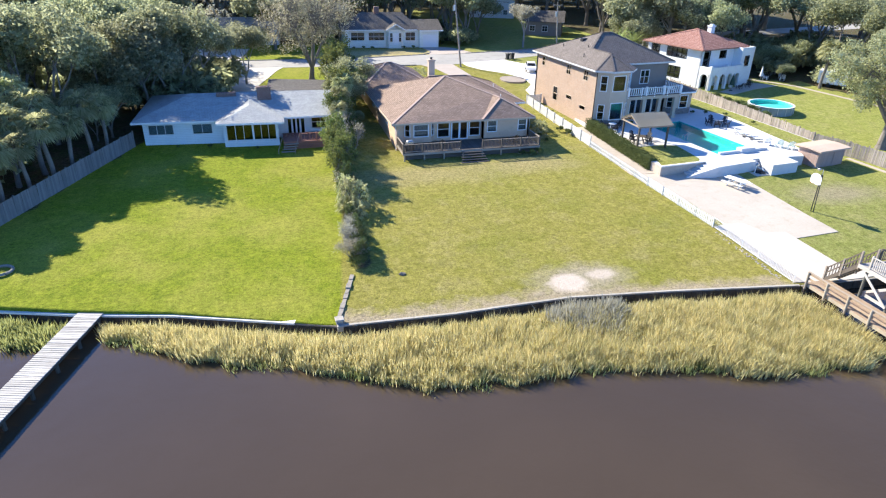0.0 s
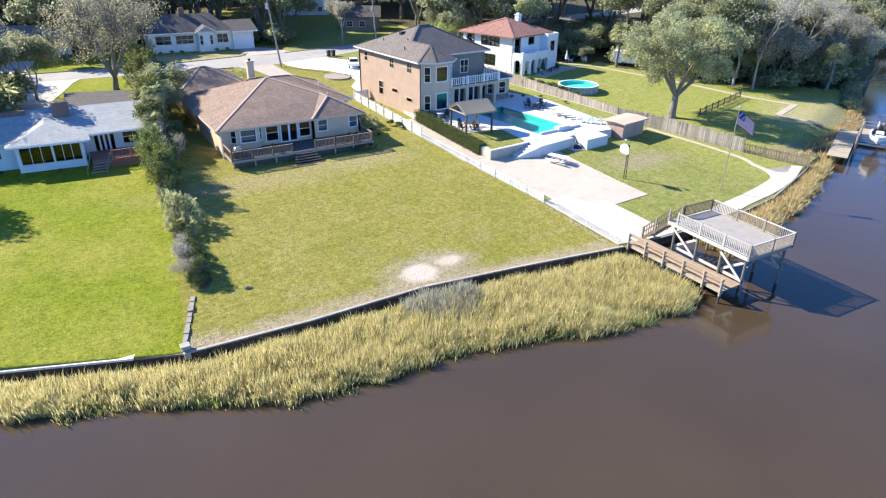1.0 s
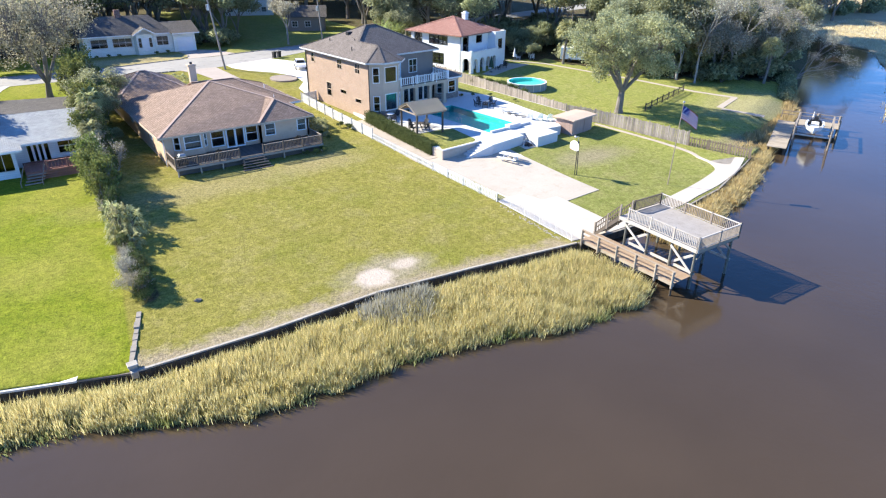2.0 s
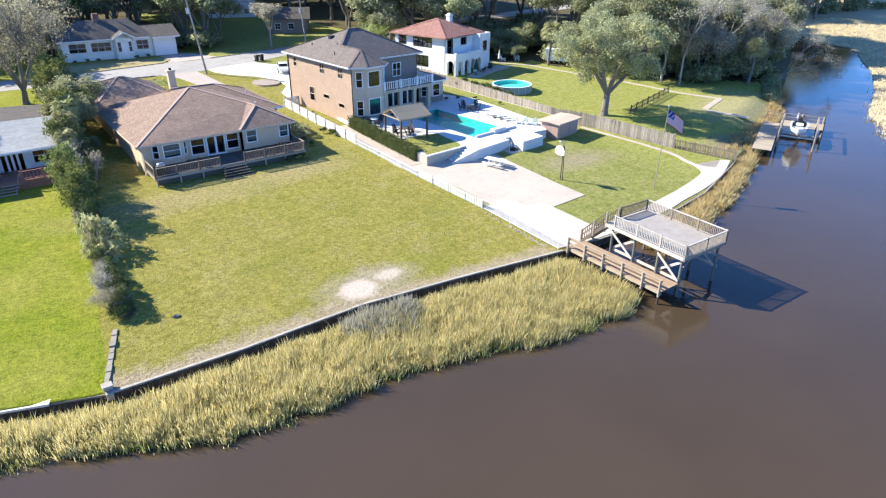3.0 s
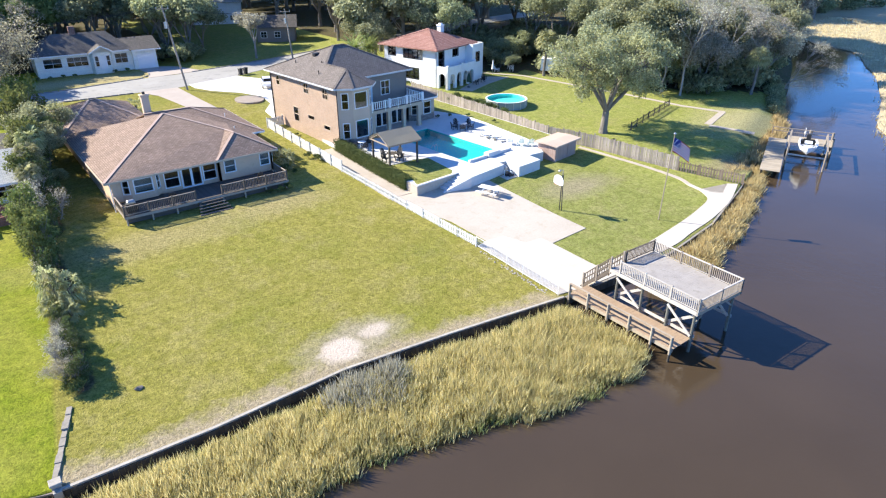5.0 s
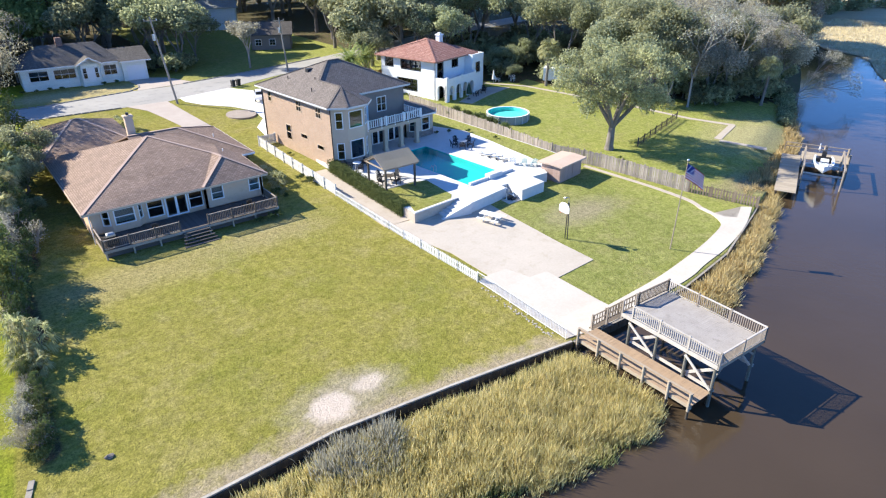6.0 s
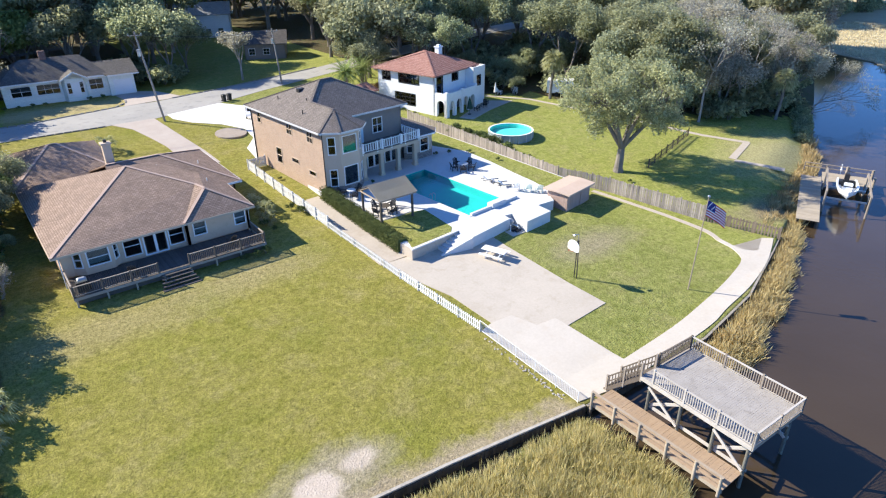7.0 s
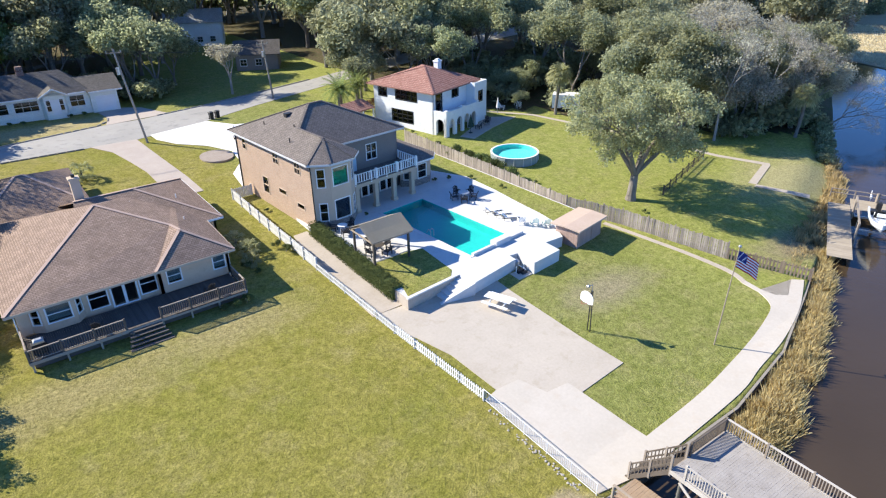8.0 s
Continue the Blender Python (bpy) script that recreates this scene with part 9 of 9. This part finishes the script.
def hedge(name, x0, y0, x1, y1, label, n=11000):
    """A clipped hedge on rising ground: a core of twigs under a dense skin of leaves."""
    rng = np.random.default_rng(9)
    t = thing(name, ((x0 + x1) / 2, (y0 + y1) / 2, 1.6), label, "hedge")
    def low(y):
        return np.interp(y, [y0, y1], [1.45, 2.3])
    def high(y):
        return np.interp(y, [y0, y1], [3.05, 3.6])
    bm = bmesh.new()
    v = [bm.verts.new((x, y, z)) for y in (y0 + 0.15, y1 - 0.15) for x, z in ((x0 + 0.15, low(y)), (x1 - 0.15, low(y)), (x1 - 0.15, high(y) - 0.15), (x0 + 0.15, high(y) - 0.15))]
    for q in ((0, 1, 2, 3), (7, 6, 5, 4), (0, 4, 5, 1), (1, 5, 6, 2), (2, 6, 7, 3), (3, 7, 4, 0)):
        bm.faces.new([v[i] for i in q])
    part("core", bm, L_SHRUB, t)
    y = rng.uniform(y0, y1, n)
    x = rng.uniform(x0, x1, n)
    z = low(y) + (high(y) - low(y)) * rng.random(n)
    k = rng.integers(0, 3, n)
    z = np.where(k == 0, high(y) - 0.12 * rng.random(n) + 0.08 * np.sin(y * 2.1) + 0.05 * np.sin(y * 5.3), z)
    x = np.where(k == 1, x0 + rng.normal(size=n) * 0.06, np.where(k == 2, np.where(rng.random(n) < 0.6, x1, x0) + rng.normal(size=n) * 0.06, x))
    p = np.stack([x, y, z], 1) - np.array(ORIGIN[t.name])
    v, f = leaf_verts(rng, p, 1, 0.07, 0.065)
    ob = new("leaves", raw_mesh("leaves", v.tolist(), f.tolist(), L_SHRUB))
    ob.parent = t


hedge("clipped_hedge", 39.55, 57.4, 40.75, 72.6, "long clipped dark green hedge above the path")


def marsh(name, rows, count, h0, h1, width, material, label, seed, z=-0.15, tuft_r=0.20, blades=20, ragged=0.3, lean_k=0.22):
    """Upright grass in tufts between two shorelines. rows: x, water edge y, land edge y."""
    rng = np.random.default_rng(seed)
    xs = np.array([r[0] for r in rows])
    lo, hi = np.array([r[1] for r in rows]), np.array([r[2] for r in rows])
    x = rng.uniform(xs[0], xs[-1], count // blades * 2)
    wid = np.interp(x, xs, hi - lo)
    x = x[rng.random(len(x)) < wid / wid.max()][:count // blades]
    a, b = np.interp(x, xs, lo), np.interp(x, xs, hi)
    a = a + ragged * (np.sin(x * 0.9 + seed) + 0.6 * np.sin(x * 2.3) + 0.5 * np.sin(x * 7.3))
    y = a + (b - a) * rng.random(len(x))
    swell = 0.5 * np.sin(x * 2.1 + np.sin(y * 1.7)) * np.sin(y * 2.3 + np.sin(x * 1.1)) + 0.5 * np.sin(x * 0.7 + 2) * np.sin(y * 0.9 + x * 0.3)
    keep = rng.random(len(x)) < np.clip(0.8 + 0.5 * swell, 0.2, 1)
    x, y, a, b, swell = x[keep], y[keep], a[keep], b[keep], swell[keep]
    tall = rng.uniform(0.72, 1.15, len(x)) * (1 + 0.2 * swell) * np.clip(0.72 + (y - a) * 0.25, 0.6, 1.0) * np.clip(0.62 + (b - y) * 0.3, 0.5, 1.0)
    tip_x, tip_y = rng.normal(size=len(x)) * 0.07, rng.normal(size=len(x)) * 0.07 - 0.03
    x, y, tall, tip_x, tip_y = (np.repeat(q, blades) for q in (x, y, tall, tip_x, tip_y))
    n = len(x)
    off_x, off_y = rng.normal(size=n), rng.normal(size=n)
    x, y = x + off_x * tuft_r, y + off_y * tuft_r
    h = rng.uniform(h0, h1, n) * tall
    ang = rng.uniform(0, math.tau, n)
    dx, dy = (tip_x + off_x * lean_k * 0.6 + rng.normal(size=n) * lean_k * 0.5) * h, (tip_y + off_y * lean_k * 0.6 + rng.normal(size=n) * lean_k * 0.5) * h
    wx, wy = np.cos(ang) * width, np.sin(ang) * width
    base = np.stack([x, y, np.full(n, z)], 1)
    side = np.stack([wx, wy, np.zeros(n)], 1)
    mid = base + np.stack([dx * 0.5, dy * 0.5, h * 0.68], 1)
    tip = base + np.stack([dx, dy, h], 1)
    v = np.stack([base - side * 0.7, base + side * 0.7, mid + side * 1.3, mid - side * 1.3, tip], 1).reshape(-1, 3)
    k = np.arange(n)[:, None] * 5
    quads, tris = (k + [0, 1, 2, 3]).tolist(), (k + [3, 2, 4]).tolist()
    me = raw_mesh(name, v.tolist(), quads + tris, material)
    return tagged(new(name, me), label, "marsh grass", kind="stuff")


edge_rows = [(-11.9, 39.2, 40.9), (-7.6, 36.6, 39.7), (-3.0, 33.9, 38.0), (1.4, 32.5, 36.3), (5.8, 30.0, 35.6), (9.1, 28.9, 35.4), (12.5, 28.4, 35.4), (16.4, 28.6, 35.5), (19.8, 27.9, 35.5),
             (23.6, 27.2, 35.0), (26.7, 25.6, 34.7), (31.9, 24.8, 34.0), (35.3, 24.6, 33.6), (37.6, 25.6, 33.2)]
marsh("marsh_grass", [(x, a, b - 0.6) for x, a, b in edge_rows], 150000, 0.75, 1.3, 0.0135, L_MARSH, "tall golden marsh grass below the sea wall", 4, tuft_r=0.2, blades=34, lean_k=0.2)
marsh("marsh_grass", [(x, a - 0.1, b - 0.35) for x, a, b in edge_rows], 60000, 0.35, 0.85, 0.016, L_MARSHO, "shorter green marsh grass among the golden stems", 14)
marsh("marsh_grass", [(17.8, 32.5, 35.3), (19.5, 31.6, 35.2), (21.5, 31.8, 35.0), (23.0, 32.6, 34.8)], 5200, 1.0, 1.6, 0.024, L_MARSHG, "greyish patch of taller marsh grass", 5, tuft_r=0.3, blades=40)
marsh("marsh_grass", [(-40, 47.5, 50), (-20, 39.8, 43.3), (-14.4, 38.6, 41.4)], 11000, 0.6, 1.1, 0.026, L_MARSHO, "thin green marsh grass beside the plank dock", 6)
marsh("marsh_grass", [(45.7, 28.6, 32.6), (52, 29.4, 32.6), (57, 30.7, 33.4), (65, 33.2, 35.4), (74, 36.8, 38.6), (80, 39.2, 40.6), (82, 40.4, 41.6)], 24000, 0.7, 1.35, 0.024, L_MARSHB, "brown marsh grass below the creek walk", 7, lean_k=0.3)
marsh("marsh_grass", [(73, 38.4, 41.5), (78, 39.9, 43.5), (86, 42.4, 45.0), (98, 45.6, 47.6), (112, 53, 56.0), (124, 61, 64)], 11000, 0.5, 1.3, 0.035, L_MARSHB, "brown reeds along the natural bank", 8, z=0.0)
marsh("marsh_grass", [(99, 20, 31), (112, 26, 39), (131, 36, 45), (138, 38, 48), (152, 44, 54), (170, 54, 64), (178, 58, 69.5), (190, 60, 87), (210, 66, 98), (240, 75, 102)], 42000, 0.35, 0.7, 0.05, L_MARSHF, "pale marsh grass on the far flat", 9, z=0.1, tuft_r=0.6)
